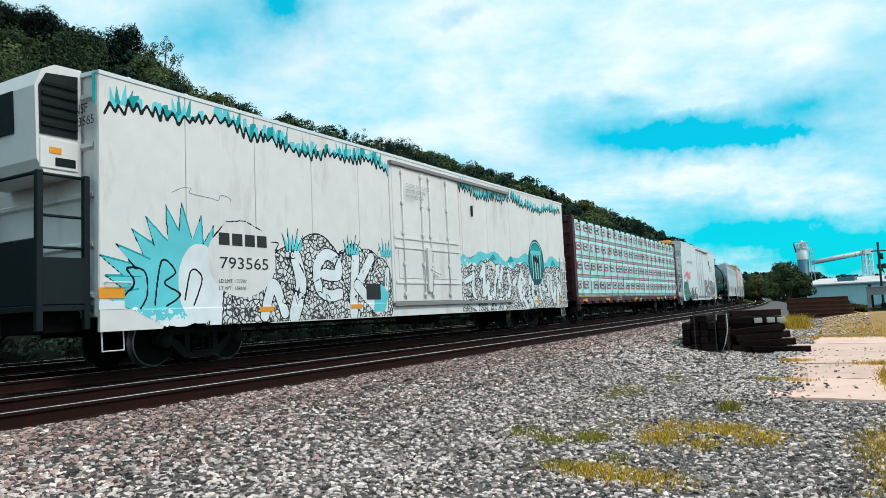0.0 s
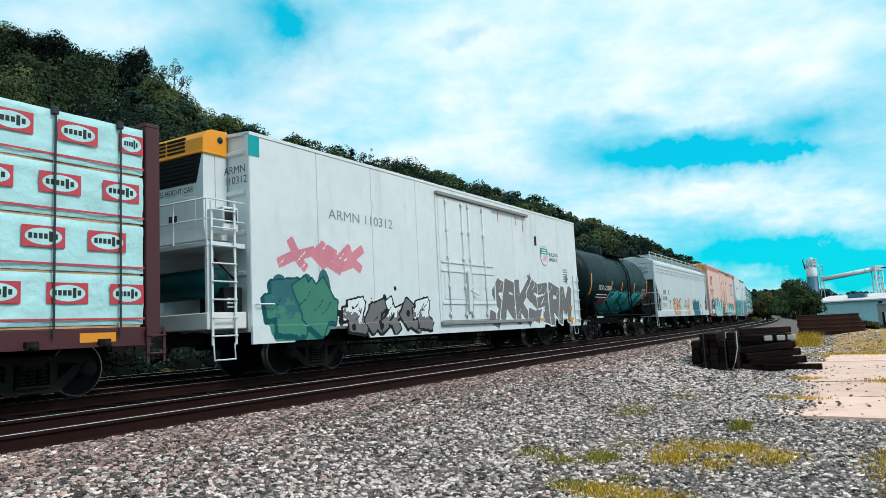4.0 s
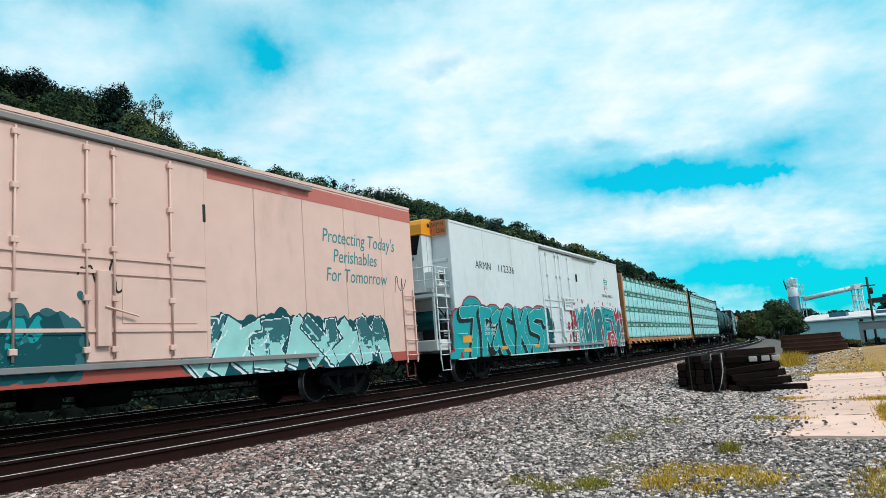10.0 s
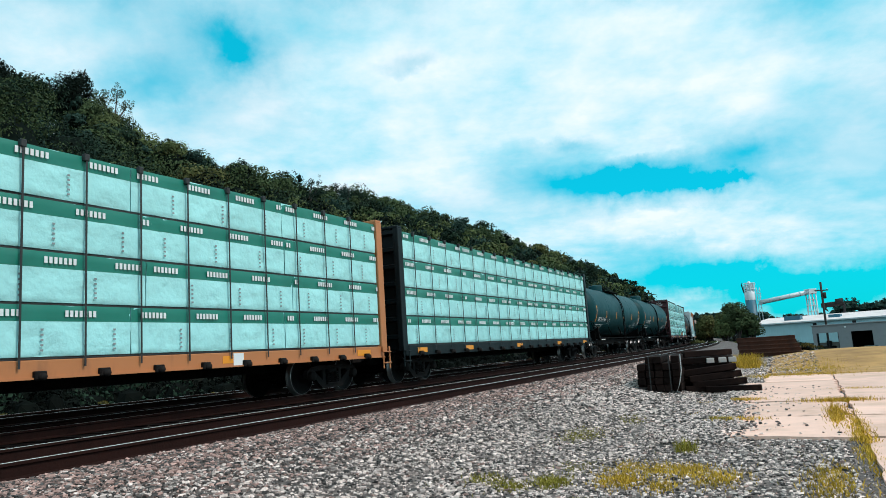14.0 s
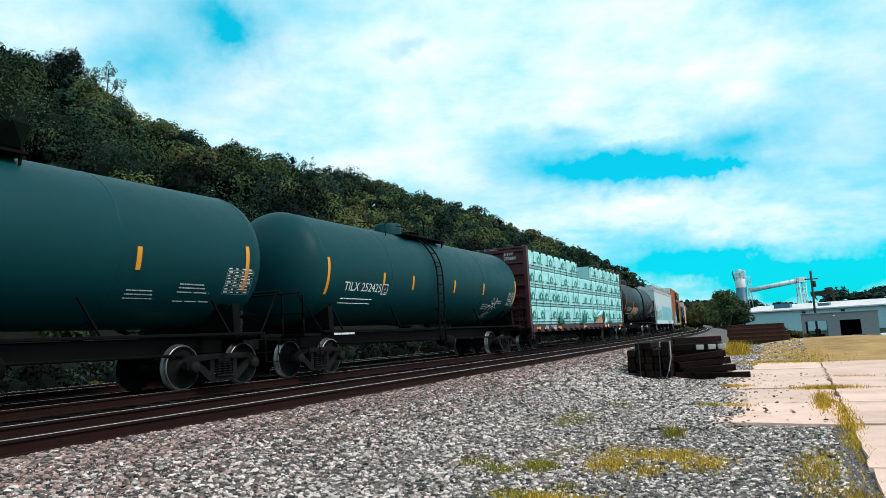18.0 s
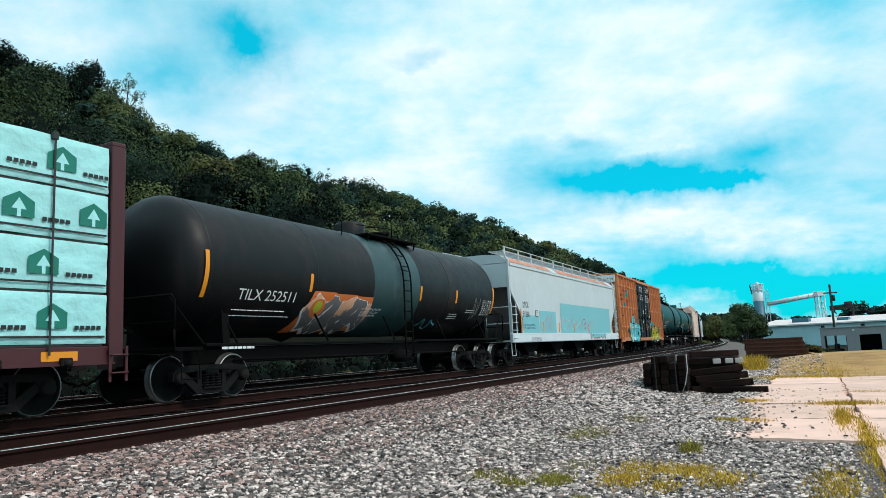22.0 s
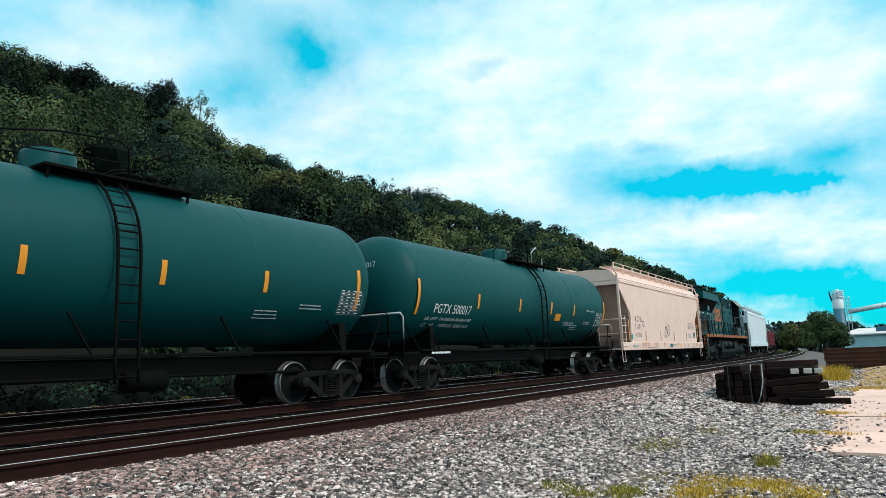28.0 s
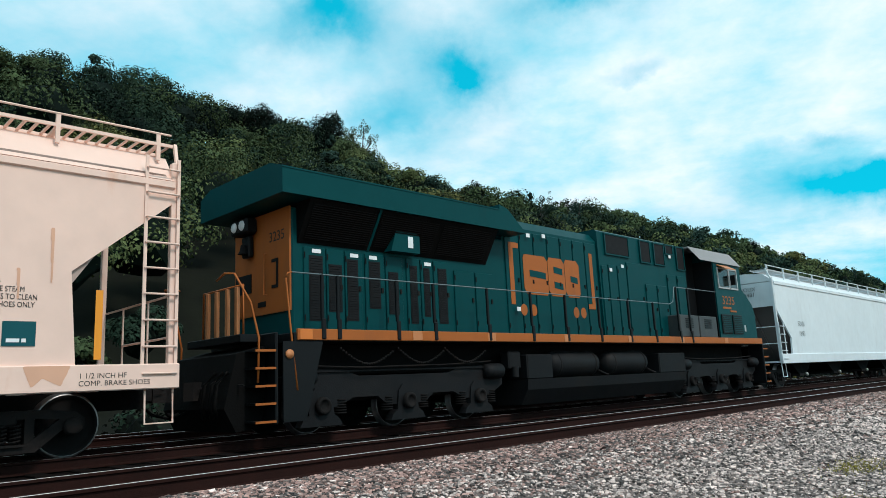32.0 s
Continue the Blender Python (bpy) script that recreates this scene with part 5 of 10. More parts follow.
def car_c():
    car, L = reefer("refrigerator_car", 53.5, 72.2, 5.15, "white refrigerator car with grey block graffiti along its foot", M_WHITE2, M_WHITE2, M_WHITE2, M_WHITE2, 9, (-2.0, 1.4, 1.05, 4.72), 4.3, M_WHITE2)
    shield(car, 5.86, 3.42, .66, .72, -1.6020)
    lettering(car, "BUILDING\nAMERICA", 6.33, 3.44, .15, M_INK, -1.6008, width=.92)
    lettering(car, "ARMN 110312", -6.9, 3.5, .24, M_MUTED, -1.6008, width=2.6)
    graffiti(car, "srks1rm", .9, 8.5, .74, 2.5, ("grey",), "white", None, 11, door_wall(-2.0, 1.4), weight=.30, tilt=.25, edge=.10, depth=0, label="grey block letters with white edges")
    c = Canvas(1.4, 8.8, .74, 2.9, .02)
    rng = random.Random(3)
    for i in range(46):                                           # fine pen work and drips between the letters
        x, z = rng.uniform(1.6, 8.4), rng.uniform(.95, 2.1)
        c.stroke([(x, z), (x + rng.uniform(-.3, .3), z + rng.uniform(-.12, .12))], .02, rng.choice(("black", "grey", "mint")))
    for x, z in ((4.3, 2.5), (8.0, 2.6)):                         # stars
        for k in range(5):
            a = k * 1.2566 + .3
            c.poly([(x + .22 * math.sin(a), z + .24 * math.cos(a)), (x + .09 * math.sin(a + .63), z + .09 * math.cos(a + .63)), (x - .05 * math.sin(a), z - .05 * math.cos(a)), (x + .09 * math.sin(a - .63), z + .09 * math.cos(a - .63))], "grey")
    c.done(car, flat_skin(-1.6142))
    graffiti(car, "17", -9.0, -6.7, .75, 2.15, ("dullteal", "green"), "deep", "dullteal", 12, weight=.34)
    graffiti(car, "18541", -6.5, -2.4, .75, 1.75, ("white", "grey"), "black", None, 13, weight=.28, depth=.03, drips=14)
    graffiti(car, "542", -8.6, -5.6, 2.2, 3.0, ("pink",), "white", None, 15, weight=.22, depth=0, edge=.02)
    for x in (3.0, 5.1, 8.1):
        plate(car, "reflector", x, x + .42, .94, 1.04, M_REFLECT, -1.6155)
    for z in (1.30, .76):
        plate(car, "placard", 8.2, 8.42, z, z + .16, M_YELLOWTAG, -1.6145); bars(car, 8.22, z + .09, .18, 2, M_INK, -1.6215, .025, .03)
    bars(car, 7.7, 2.95, .55, 6, M_MUTED, -1.6008, .045, .05)
    sh = Shape()
    rng = random.Random(4)
    for x in (-1.0, -.2, .8, 2.0, 3.4, 4.0):
        h = rng.uniform(.3, .9)
        sh.box(x, x + .04, -1.6007, -1.6002, 4.7 - h, 4.72)
    part("rust_streaks", sh, M_LOGORED, car, "rust streaks under the door track")
    lettering(car, "ARMN\n110312", -L / 2 - .08, 4.2, .16, M_INK, -.95, face="end")
    plate(car, "corner_patch", -L / 2 - .02, -L / 2 + .28, 4.55, 4.98, G["teal"], -1.6)


def car_f():
    car, L = reefer("refrigerator_car", 105.36, 125.24, 5.2, "faded pink refrigerator car with red stripe and teal graffiti", M_PINK, M_PINK, M_PINKEND, M_LOGORED, 13, (-1.7, 2.45, 1.15, 4.85), 5.6, None, lad=True, z0=1.05, sillz=.82)
    plate(car, "stripe", -L / 2, L / 2, 4.66, 4.98, M_REDSTRIPE, -1.598, .004)
    # owner's emblem as a plain shape with a snowflake
    sh = Shape().prism([(-8.58, 3.6), (-8.45, 3.42), (-7.85, 3.42), (-7.85, 3.34), (-7.55, 3.34), (-7.55, 3.95), (-7.34, 3.95), (-7.34, 4.20), (-8.3, 4.20), (-8.5, 4.08), (-8.58, 3.9)], "y", -1.6008, -1.6004)
    flake = Canvas(-8.4, -7.75, 3.5, 4.1, .01)
    for a in range(6):
        c, s = math.cos(a * math.pi / 3), math.sin(a * math.pi / 3)
        flake.stroke([(-8.08, 3.80), (-8.08 + .24 * c, 3.80 + .24 * s)], .03, M_PALE)
        for f in (.11, .17):
            for k in (-1, 1):
                flake.stroke([(-8.08 + f * c, 3.8 + f * s), (-8.08 + (f + .06) * c - k * .055 * s, 3.8 + (f + .06) * s + k * .055 * c)], .022, M_PALE)
    flake.done(car, flat_skin(-1.6075), "white snowflake", "snowflake")
    part("owner_emblem", sh, [M_LOGORED, M_PALE], car, "brick-red emblem with a white snowflake")
    sh = Shape()
    for i in range(10):                                       # owner's name as leaning blocks
        x = -9.18 + i * .262
        sh.prism([(x, 2.86), (x + .17, 2.86), (x + .24, 3.12), (x + .07, 3.12)], "y", -1.6008, -1.6004)
        sh.prism([(x + .09, 2.93), (x + .14, 2.93), (x + .165, 3.05), (x + .12, 3.05)], "y", -1.6010, -1.6008, 1)
    part("owner_mark", sh, [M_LOGORED, M_PINK], car, "brick-red block mark")
    bars(car, -8.6, 2.70, 1.5, 1, M_INK, -1.6008, .06)
    lettering(car, "CRYX", -8.34, 2.30, .26, M_LOGORED, -1.6008, width=.80)
    graffiti(car, "o1o", -9.05, -6.9, .80, 2.15, ("deep", "dullteal"), "black", "deep", 21, shine="mint", weight=.26, tilt=.2, rim="black")
    graffiti(car, "7rs2m18", -6.85, -1.5, .80, 2.25, ("dullteal", "mint"), "deep", "dullteal", 22, weight=.30, tilt=.3, outer="white", edge=.05, shine="mint")
    graffiti(car, "7k1av5m", 1.75, 8.5, .80, 2.0, ("dullteal", "mint"), "white", "deep", 23, weight=.30, tilt=.3, edge=.05, outer="deep", shine="mint")
    graffiti(car, "25", -1.6, .0, .9, 1.95, ("teal", "deep"), "deep", "dullteal", 24, door_wall(-1.8, 2.5), drips=10)
    lettering(car, "6180", -8.22, 1.80, .24, M_PALE, -1.6044, width=.74)
    plate(car, "placard", -8.42, -7.52, .98, 1.42, M_PALE, -1.6044); lettering(car, "LD LMT 156000", -8.36, 1.26, .075, M_LOGORED, -1.6049); lettering(car, "LT WT   96000", -8.36, 1.10, .075, M_LOGORED, -1.6049)
    plate(car, "placard", -8.98, -8.72, 1.2, 1.40, M_YELLOWTAG, -1.6044); bars(car, -8.96, 1.32, .2, 2, M_INK, -1.6049, .03, .03)
    lettering(car, "Protecting Today's\n    Perishables\n  For Tomorrow", 6.0, 3.75, .34, M_TEALTXT, -1.6008, width=3.0, lean=.15)
    plate(car, "placard", -2.45, -2.2, 3.0, 3.25, M_YELLOWTAG, -1.6008)
    bars(car, -.2, 4.1, 1.2, 1, M_MUTED, -1.6017, .13); bars(car, -1.1, 3.6, .9, 3, M_MUTED, -1.6017, .07)
    ladder(car, -L / 2 + .18, -L / 2 + .66, -1.6008, 1.1, 2.75, 5, M_PINK)
    tag(car, -.2, 2.3, .9, .55, M_INK, 31, flat_skin(-1.651), line=.035); tag(car, 9.0, 2.6, .5, .5, M_INK, 32)
    part("end_board", Shape().box(-L / 2 - .03, -L / 2 + .0, -1.45, 1.45, 4.55, 5.05, .01), M_YELLOWTAG, car, "orange end board with small lettering")
    lettering(car, "EXCESS HEIGHT CAR", -L / 2 - .035, 4.86, .10, M_INK, 1.2, face="end"); lettering(car, "CRYX 6180", -L / 2 - .035, 4.64, .13, M_INK, -.2, face="end")
    part("vent_hood", Shape().prism([(-L / 2 - .5, 4.98), (-L / 2 + .1, 4.98), (-L / 2 + .1, 5.22), (-L / 2 - .5, 5.1)], "y", -1.2, -.55), M_ORANGE, car)
    for i, (yy, z, w, h) in enumerate(((1.2, 3.4, .5, .5), (.2, 2.9, .9, .6), (-.6, 2.95, .5, .5), (-.1, 2.2, .7, .7), (.9, 1.4, .8, .7), (-1.0, 1.9, .3, .3), (-.95, 1.45, .4, .3), (-.95, 1.1, .4, .25), (1.3, 2.2, .5, .7), (.3, 1.6, .4, .5))):
        end_tag(car, -L / 2 - .035, yy, z, w, h, "black", 60 + i, .035)
    return car


def wide_piece(car, skin):
    """Broad teal letters with black block edges on a teal cloud with a red rim."""
    c = Canvas(-10.0, -.9, .74, 3.0, .02)
    cloud = ((-8.25, 2.25, .72, .42), (-7.5, 2.1, .5, .3), (-6.7, 2.15, .6, .30), (-5.4, 2.2, .45, .30), (-6.0, 2.0, .5, .3), (-4.6, 2.1, .6, .25), (-3.6, 2.18, .75, .26), (-2.4, 2.25, .75, .26), (-9.35, 1.75, .35, .50), (-9.3, 1.15, .4, .6), (-9.0, 2.0, .4, .3), (-9.72, .74, .40, .22))
    for grow, ink in ((.06, "red"), (0, "teal")):
        for x, z, rx, rz in cloud:
            c.blob(x, z, rx + grow, rz + grow, ink)
        c.poly([(-9.3 - grow, .7), (-1.9 + grow, .7), (-1.6 + grow, 2.2), (-9.3 - grow, 2.1)], ink)
    for x, z, r in ((-1.5, 1.2, .36), (-1.35, 1.7, .26), (-1.7, 2.1, .26)):
        c.blob(x, z, r, r * 1.4, "deep")
    c.blob(-1.2, .9, .22, .2, "pink"); c.blob(-9.25, .80, .09, .16, "red")
    letters = ([[(-9.0, 2.16), (-8.3, 2.20), (-7.8, 2.22)], [(-8.0, 2.2), (-8.2, 1.5), (-8.42, .80)]],
               [[(-7.62, 2.2), (-7.52, 1.5), (-7.62, .78)], [(-7.6, 2.2), (-7.0, 2.16), (-6.86, 1.86), (-7.2, 1.55)], [(-7.2, 1.5), (-6.80, .80)]],
               [[(-6.7, 1.95), (-6.35, 2.12), (-6.1, 1.85), (-6.45, 1.42), (-6.75, 1.1)], [(-6.4, 1.3), (-6.05, .82)]],
               [[(-5.05, 2.12), (-5.6, 2.26), (-5.95, 1.95), (-5.78, 1.3), (-5.4, .92), (-5.05, .86)]],
               [[(-4.78, 2.26), (-4.62, 1.5), (-4.85, .80)], [(-3.85, 2.25), (-4.40, 1.62)], [(-4.35, 1.55), (-3.95, 1.1), (-3.75, .80)]],
               [[(-2.15, 2.2), (-2.9, 2.22), (-3.42, 2.05), (-3.35, 1.72), (-2.55, 1.58), (-2.35, 1.2), (-2.75, .84), (-3.3, .86)], [(-2.15, 2.3), (-1.95, 1.95)]])
    for strokes in letters:
        for q in range(4):
            for pts in strokes:
                c.stroke([(x - .06 * q, z - .04 * q) for x, z in pts], .45, "black")
        for width, ink in ((.405, "mint"), (.35, "teal")):
            for pts in strokes:
                c.stroke(pts, width, ink)
    rng = random.Random(8)
    for strokes in letters:                                        # pale dots on the block edges
        for pts in strokes:
            for x, z in pts:
                c.blob(x - .25, z - .16 + rng.uniform(-.05, .05), .03, .04, "dullteal")
    for x in (-9.0, -7.9, -6.6, -3.1):                             # little black marks in the cloud
        c.stroke([(x, .98), (x + .06, .9), (x + .12, 1.0)], .02, "deep")
    c.done(car, skin, "wide teal letters with black edges and a red rim")


def dotted_piece(car, skin):
    """Teal dotted letters with double white edges over red splashes."""
    c = Canvas(.5, 9.45, .74, 3.05, .02)
    rng = random.Random(42)
    for i in range(26):
        x = 1.35 + 7.9 * i / 25
        c.blob(x, rng.uniform(1.9, 2.25), rng.uniform(.28, .45), rng.uniform(.32, .5), "red")
    c.poly([(1.05, .7), (9.42, .7), (9.42, 2.1), (1.25, 2.2)], "red")
    for i in range(14):                                            # brown haze behind the first letter
        c.blob(rng.uniform(1.1, 2.2), rng.uniform(.9, 2.1), .12, .16, "brown")
    for x, z, r in ((1.68, 2.76, .10), (1.05, 2.35, .09), (.72, 1.75, .16), (2.35, 2.95, .06), (3.0, 2.88, .10), (3.3, 2.9, .04), (4.9, 2.85, .05), (5.6, 2.95, .05), (7.0, 2.9, .05), (7.5, 2.86, .08), (8.4, 2.6, .12), (8.9, 2.5, .07), (9.2, 2.3, .10), (.85, 1.3, .10), (.75, 1.05, .13), (.62, .84, .2), (6.2, 2.86, .08), (8.0, 2.75, .05)):
        c.blob(x, z, r, r * 1.15, "red")
    letters = ([[(2.0, 2.36), (2.12, 1.6), (2.36, .66)], [(2.0, 2.36), (2.48, 1.92), (2.92, 2.34)], [(2.92, 2.34), (2.9, .66)]],
               [[(3.3, 1.1), (3.15, 1.7), (3.35, 2.15), (3.75, 2.12), (3.95, 1.75), (3.75, 1.3), (3.4, .85), (3.6, .66)]],
               [[(3.8, 2.55), (4.1, 2.0), (4.35, 1.35), (4.25, .70)], [(4.75, 2.3), (4.40, 1.35)]],
               [[(4.85, 2.25), (4.85, .66)], [(4.85, 1.75), (5.1, 2.35), (5.5, 2.35), (5.68, 2.0), (5.25, 1.62)], [(5.25, 1.5), (5.45, .66)]],
               [[(6.15, 2.5), (6.2, 1.6), (6.1, .66)], [(6.15, 2.42), (7.0, 2.38), (7.75, 2.30)], [(6.2, 1.72), (7.0, 1.74)], [(7.75, 2.30), (7.85, 1.85), (8.1, 1.4)]],
               [[(8.4, .7), (8.4, 1.55), (8.7, 1.85), (8.95, 1.55), (9.0, .7)]])
    for k, strokes in enumerate(letters):
        for width, ink in ((.62, "deep"), (.58, "white"), (.50, "deep"), (.465, "teal" if k % 2 == 0 else "seagreen")):
            for pts in strokes:
                c.stroke(pts, width, ink, k not in (1, 3, 5))
        for pts in strokes:                                        # thin inner line beside the edge
            for (ax, az), (bx, bz) in zip(pts[:-1], pts[1:]):
                d = math.hypot(bx - ax, bz - az)
                nx, nz = -(bz - az) / d * .17, (bx - ax) / d * .17
                c.stroke([(ax + nx, az + nz), (bx + nx, bz + nz)], .03, "deep"); c.poly([(ax - nx, az - nz), (bx - nx, bz - nz), (bx - nx * .1, bz - nz * .1)], "deep" if k in (2, 4) else "seagreen")
        for pts in strokes:
            for _ in range(5):
                t = rng.random() * (len(pts) - 1); i = min(int(t), len(pts) - 2); f = t - i
                x, z = pts[i][0] * (1 - f) + pts[i + 1][0] * f, pts[i][1] * (1 - f) + pts[i + 1][1] * f
                r = rng.uniform(.025, .075)
                c.blob(x + rng.uniform(-.12, .12), z + rng.uniform(-.1, .1), r, r * 1.1, rng.choice(("seagreen", "deep", "dullteal", "deep")))
    c.blob(3.55, 1.72, .14, .20, "white"); c.blob(3.55, 1.74, .10, .15, "deep")
    c.poly([(6.5, 2.12), (7.4, 2.08), (7.3, 1.98), (6.55, 2.0)], "deep"); c.stroke(curl([(6.9, 2.25), (7.2, 2.1), (7.5, 2.2)]), .05, "cyan")
    for i in range(22):                                            # pale swirls and drips along the foot
        x, z = rng.uniform(2.2, 9.2), rng.uniform(.80, 1.2)
        c.stroke(curl([(x, z), (x + .12, z + rng.uniform(-.1, .12)), (x + .25, z + rng.uniform(-.05, .1))]), .03, rng.choice(("cyan", "white", "deep", "teal")))
    c.blob(7.3, 1.02, .38, .36, "white"); c.blob(7.3, 1.02, .31, .29, "red")
    for i in range(5):
        c.stroke([(7.10 + i * .09, 1.06), (7.13 + i * .09, 1.15)], .03, "white"); c.stroke([(7.16 + i * .07, .88), (7.18 + i * .07, .97)], .03, "white")
    for pts in ([(1.42, 1.78), (1.22, 1.7), (1.28, 1.5), (1.42, 1.55), (1.38, 1.62)], [(1.5, 1.72), (1.58, 1.55), (1.72, 1.72)], [(1.58, 1.55), (1.48, 1.3)], [(1.68, 1.45), (1.66, 1.08), (1.86, 1.12), (1.84, 1.25), (1.7, 1.28), (1.84, 1.4), (1.68, 1.46)]):
        c.stroke(pts, .055, "white")
    for _ in range(14):
        x, z = rng.uniform(.7, 1.0), rng.uniform(.8, 1.05)
        c.stroke([(x, z), (x + rng.uniform(-.1, .1), z + rng.uniform(-.1, .1))], .03, "white")
    c.done(car, skin, "teal dotted letters with white edges over red splashes")


def car_g():
    car, L = reefer("refrigerator_car", 127.51, 146.42, 5.18, "clean white refrigerator car with large teal graffiti letters", M_WHITE2, M_WHITE2, M_WHITE2, M_WHITE2, 8, (-1.8, 2.0, 1.0, 4.86), 5.55, M_WHITE2)
    lettering(car, "ARMN", -7.8, 3.66, .27, M_INK, -1.6008, width=1.2); lettering(car, "112336", -6.08, 3.66, .27, M_INK, -1.6008, width=1.4)
    wide_piece(car, door_wall(-1.8, 2.0)); dotted_piece(car, door_wall(-1.8, 2.0))
    shield(car, 7.06, 3.8, .50, .74, -1.6020)
    lettering(car, "BUILDING AMERICA", 6.25, 3.2, .15, M_INK, -1.6020, width=1.85)
    lettering(car, "LD LMT 196600\nLT WT   89400\nCU FT   6990", -7.5, 1.72, .10, M_PALE, -1.6044)
    plate(car, "placard", -9.1, -8.5, 1.22, 1.44, M_YELLOWTAG, -1.6044); bars(car, -9.05, 1.35, .5, 2, M_INK, -1.6049, .04, .04)
    for x in (-9.1, -6.3, -3.3, 6.1, 8.6):
        plate(car, "reflector", x, x + .5, .93, 1.04, M_REFLECT, -1.6155)
    plate(car, "placard", .25, 1.35, 2.42, 2.98, M_PALE, -1.722); lettering(car, "CLOSE AND LOCK\n DOOR BEFORE\n MOVING CAR", .34, 2.82, .10, M_INK, -1.732)
    plate(car, "placard", -.6, -.2, 1.75, 2.05, M_PALE, -1.6020); bars(car, -.57, 1.97, .34, 3, M_MUTED, -1.6025, .035, .03)
    lettering(car, "ARMN\n112336", -L / 2 - .08, 4.90, .15, M_INK, -.98, face="end", width=.5)
    part("corner_patch", Shape().box(-L / 2 - .075, -L / 2 - .062, -1.53, -.935, 4.62, 5.10), M_ORANGE, car)


def ribbed_boxcar():
    """Outside-post box car with double black doors."""
    car, L = car_root("box_car", 283.6, 301.05, "orange ribbed box car with black double doors and graffiti")
    H, y = 5.2, -1.60

    def skin(x, z):
        """Panels, ribs, posts, doors and sill of the near side."""
        if z < 1.03:
            return -1.6145
        if -2.36 < x < 2.36:
            return -1.6235
        d = min(abs(x - q) for q in posts)
        deep = 1.4835 + .125 * min(1, max(0, (.08 - d) / .03))
        for r in (1.69, 3.0, 4.38):
            deep = max(deep, 1.4835 + .085 * max(0, 1 - abs(z - r) / .09))
        return -deep

    box_shell(car, L, H, M_ORANGE, M_ORANGE, M_ORANGE, .95, 1.48)
    posts = [-8.62, -8.40, -7.50, -6.65, -5.76, -4.88, -4.0, -3.18, -2.42, 2.45, 3.2, 4.0, 4.88, 5.7, 6.5, 7.3, 8.1, 8.62]
    for s in (-1, 1):
        for x in posts:
            w = .075
            part("side_post", Shape().prism([(x - w, s * 1.48), (x + w, s * 1.48), (x + w * .6, s * 1.60), (x - w * .6, s * 1.60)], "z", 1.0, H - .18), M_ORANGE, car)
        for a, b in zip(posts[:-1], posts[1:]):
            if .5 < b - a < 2:
                for z in (1.69, 3.0, 4.38):
                    part("side_rib", Shape().prism([(s * 1.48, z - .09), (s * 1.53, z - .05), (s * 1.56, z), (s * 1.53, z + .05), (s * 1.48, z + .09)], "x", a + .06, b - .06), M_ORANGE, car)
        part("side_plate", Shape().box(-L / 2, L / 2, min(s * 1.47, s * 1.62), max(s * 1.47, s * 1.62), H - .22, H - .10, .01), M_ORANGE, car)
    side_sill(car, L, M_ORANGE, .75, 1.02, cutz=.80, tx=L / 2 - 2.4)
    for x0, x1 in ((-2.36, -.14), (-.10, 2.36)):
        d = part("door", Shape().box(x0, x1, y - .02, y + .10, .98, 4.86, .015), M_DARKBLUE, car, "closed black sliding door")
        for z in (1.55, 2.15, 2.9, 3.6, 4.3):
            part("door_rib", Shape().prism([(y - .02, z - .08), (y - .06, z - .04), (y - .06, z + .04), (y - .02, z + .08)][::-1], "x", x0 + .05, x1 - .05), M_DARKBLUE, d)
        for f in (.04, .5, .96):
            x = x0 + (x1 - x0) * f
            part("lock_bar", Shape().tube([(x, y - .10, 1.0), (x, y - .10, 4.8)], .028, 6).box(x - .07, x + .07, y - .12, y - .02, 2.3, 2.5).box(x - .07, x + .07, y - .12, y - .02, 4.0, 4.15), M_DARKBLUE, d)
    for x, z, w, h in ((-.60, 2.85, .22, .10), (-.60, 2.72, .2, .1), (.32, 2.72, .2, .1), (.32, 3.0, .2, .1), (.32, 3.25, .15, .1), (-.95, 2.02, .14, .18), (1.35, 2.02, .14, .18), (1.1, 1.7, .12, .14)):
        plate(car, "placard", x, x + w, z, z + h, M_PALE, y - .07)
    plate(car, "placard", -1.25, -1.1, 1.8, 1.95, M_LOGORED, y - .07); plate(car, "placard", .95, 1.07, 1.8, 1.95, M_LOGORED, y - .07); plate(car, "reflector", .40, .50, 1.5, 2.0, M_REFLECT, y - .07)
    for x in (-.95, 1.3):
        for k in (-1, 1):
            part("latch_mark", Shape().bar((x, y - .075, 2.35), (x + k * .22, y - .075, 2.22), .004, .06), M_MUTED, car)
    bars(car, 1.75, 2.55, .4, 2, M_PALE, y - .07, .04, .05); bars(car, -2.2, 2.0, .5, 2, M_MUTED, y - .07, .04, .05); bars(car, 1.9, 2.0, .35, 3, M_MUTED, y - .07, .04, .05)
    lettering(car, "CLOSE THIS DOOR\nBEFORE CLOSING\n    MAIN DOOR\n\nCIERRE ESTA PUERTA\nANTES DE CERRAR\nLA PUERTA PRINCIPAL", -1.85, 4.55, .105, M_PALE, y - .13, width=1.3)
    lettering(car, "CLOSE AND LOCK\nBOTH DOORS BEFORE\nMOVING CAR\n\nCIERRE Y PONGA\nEL SEGURO EN AMBAS\nPUERTAS ANTES DE\nMOVER EL CARRO", .48, 4.6, .105, M_PALE, y - .13, width=1.3)
    part("door_track", Shape().box(-2.5, 2.6, y - .12, y + .05, 4.87, 4.97, .01), M_ORANGE, car)
    part("door_sill", Shape().box(-2.5, 2.6, y - .10, y + .05, .80, .95, .01), M_TAN, car)
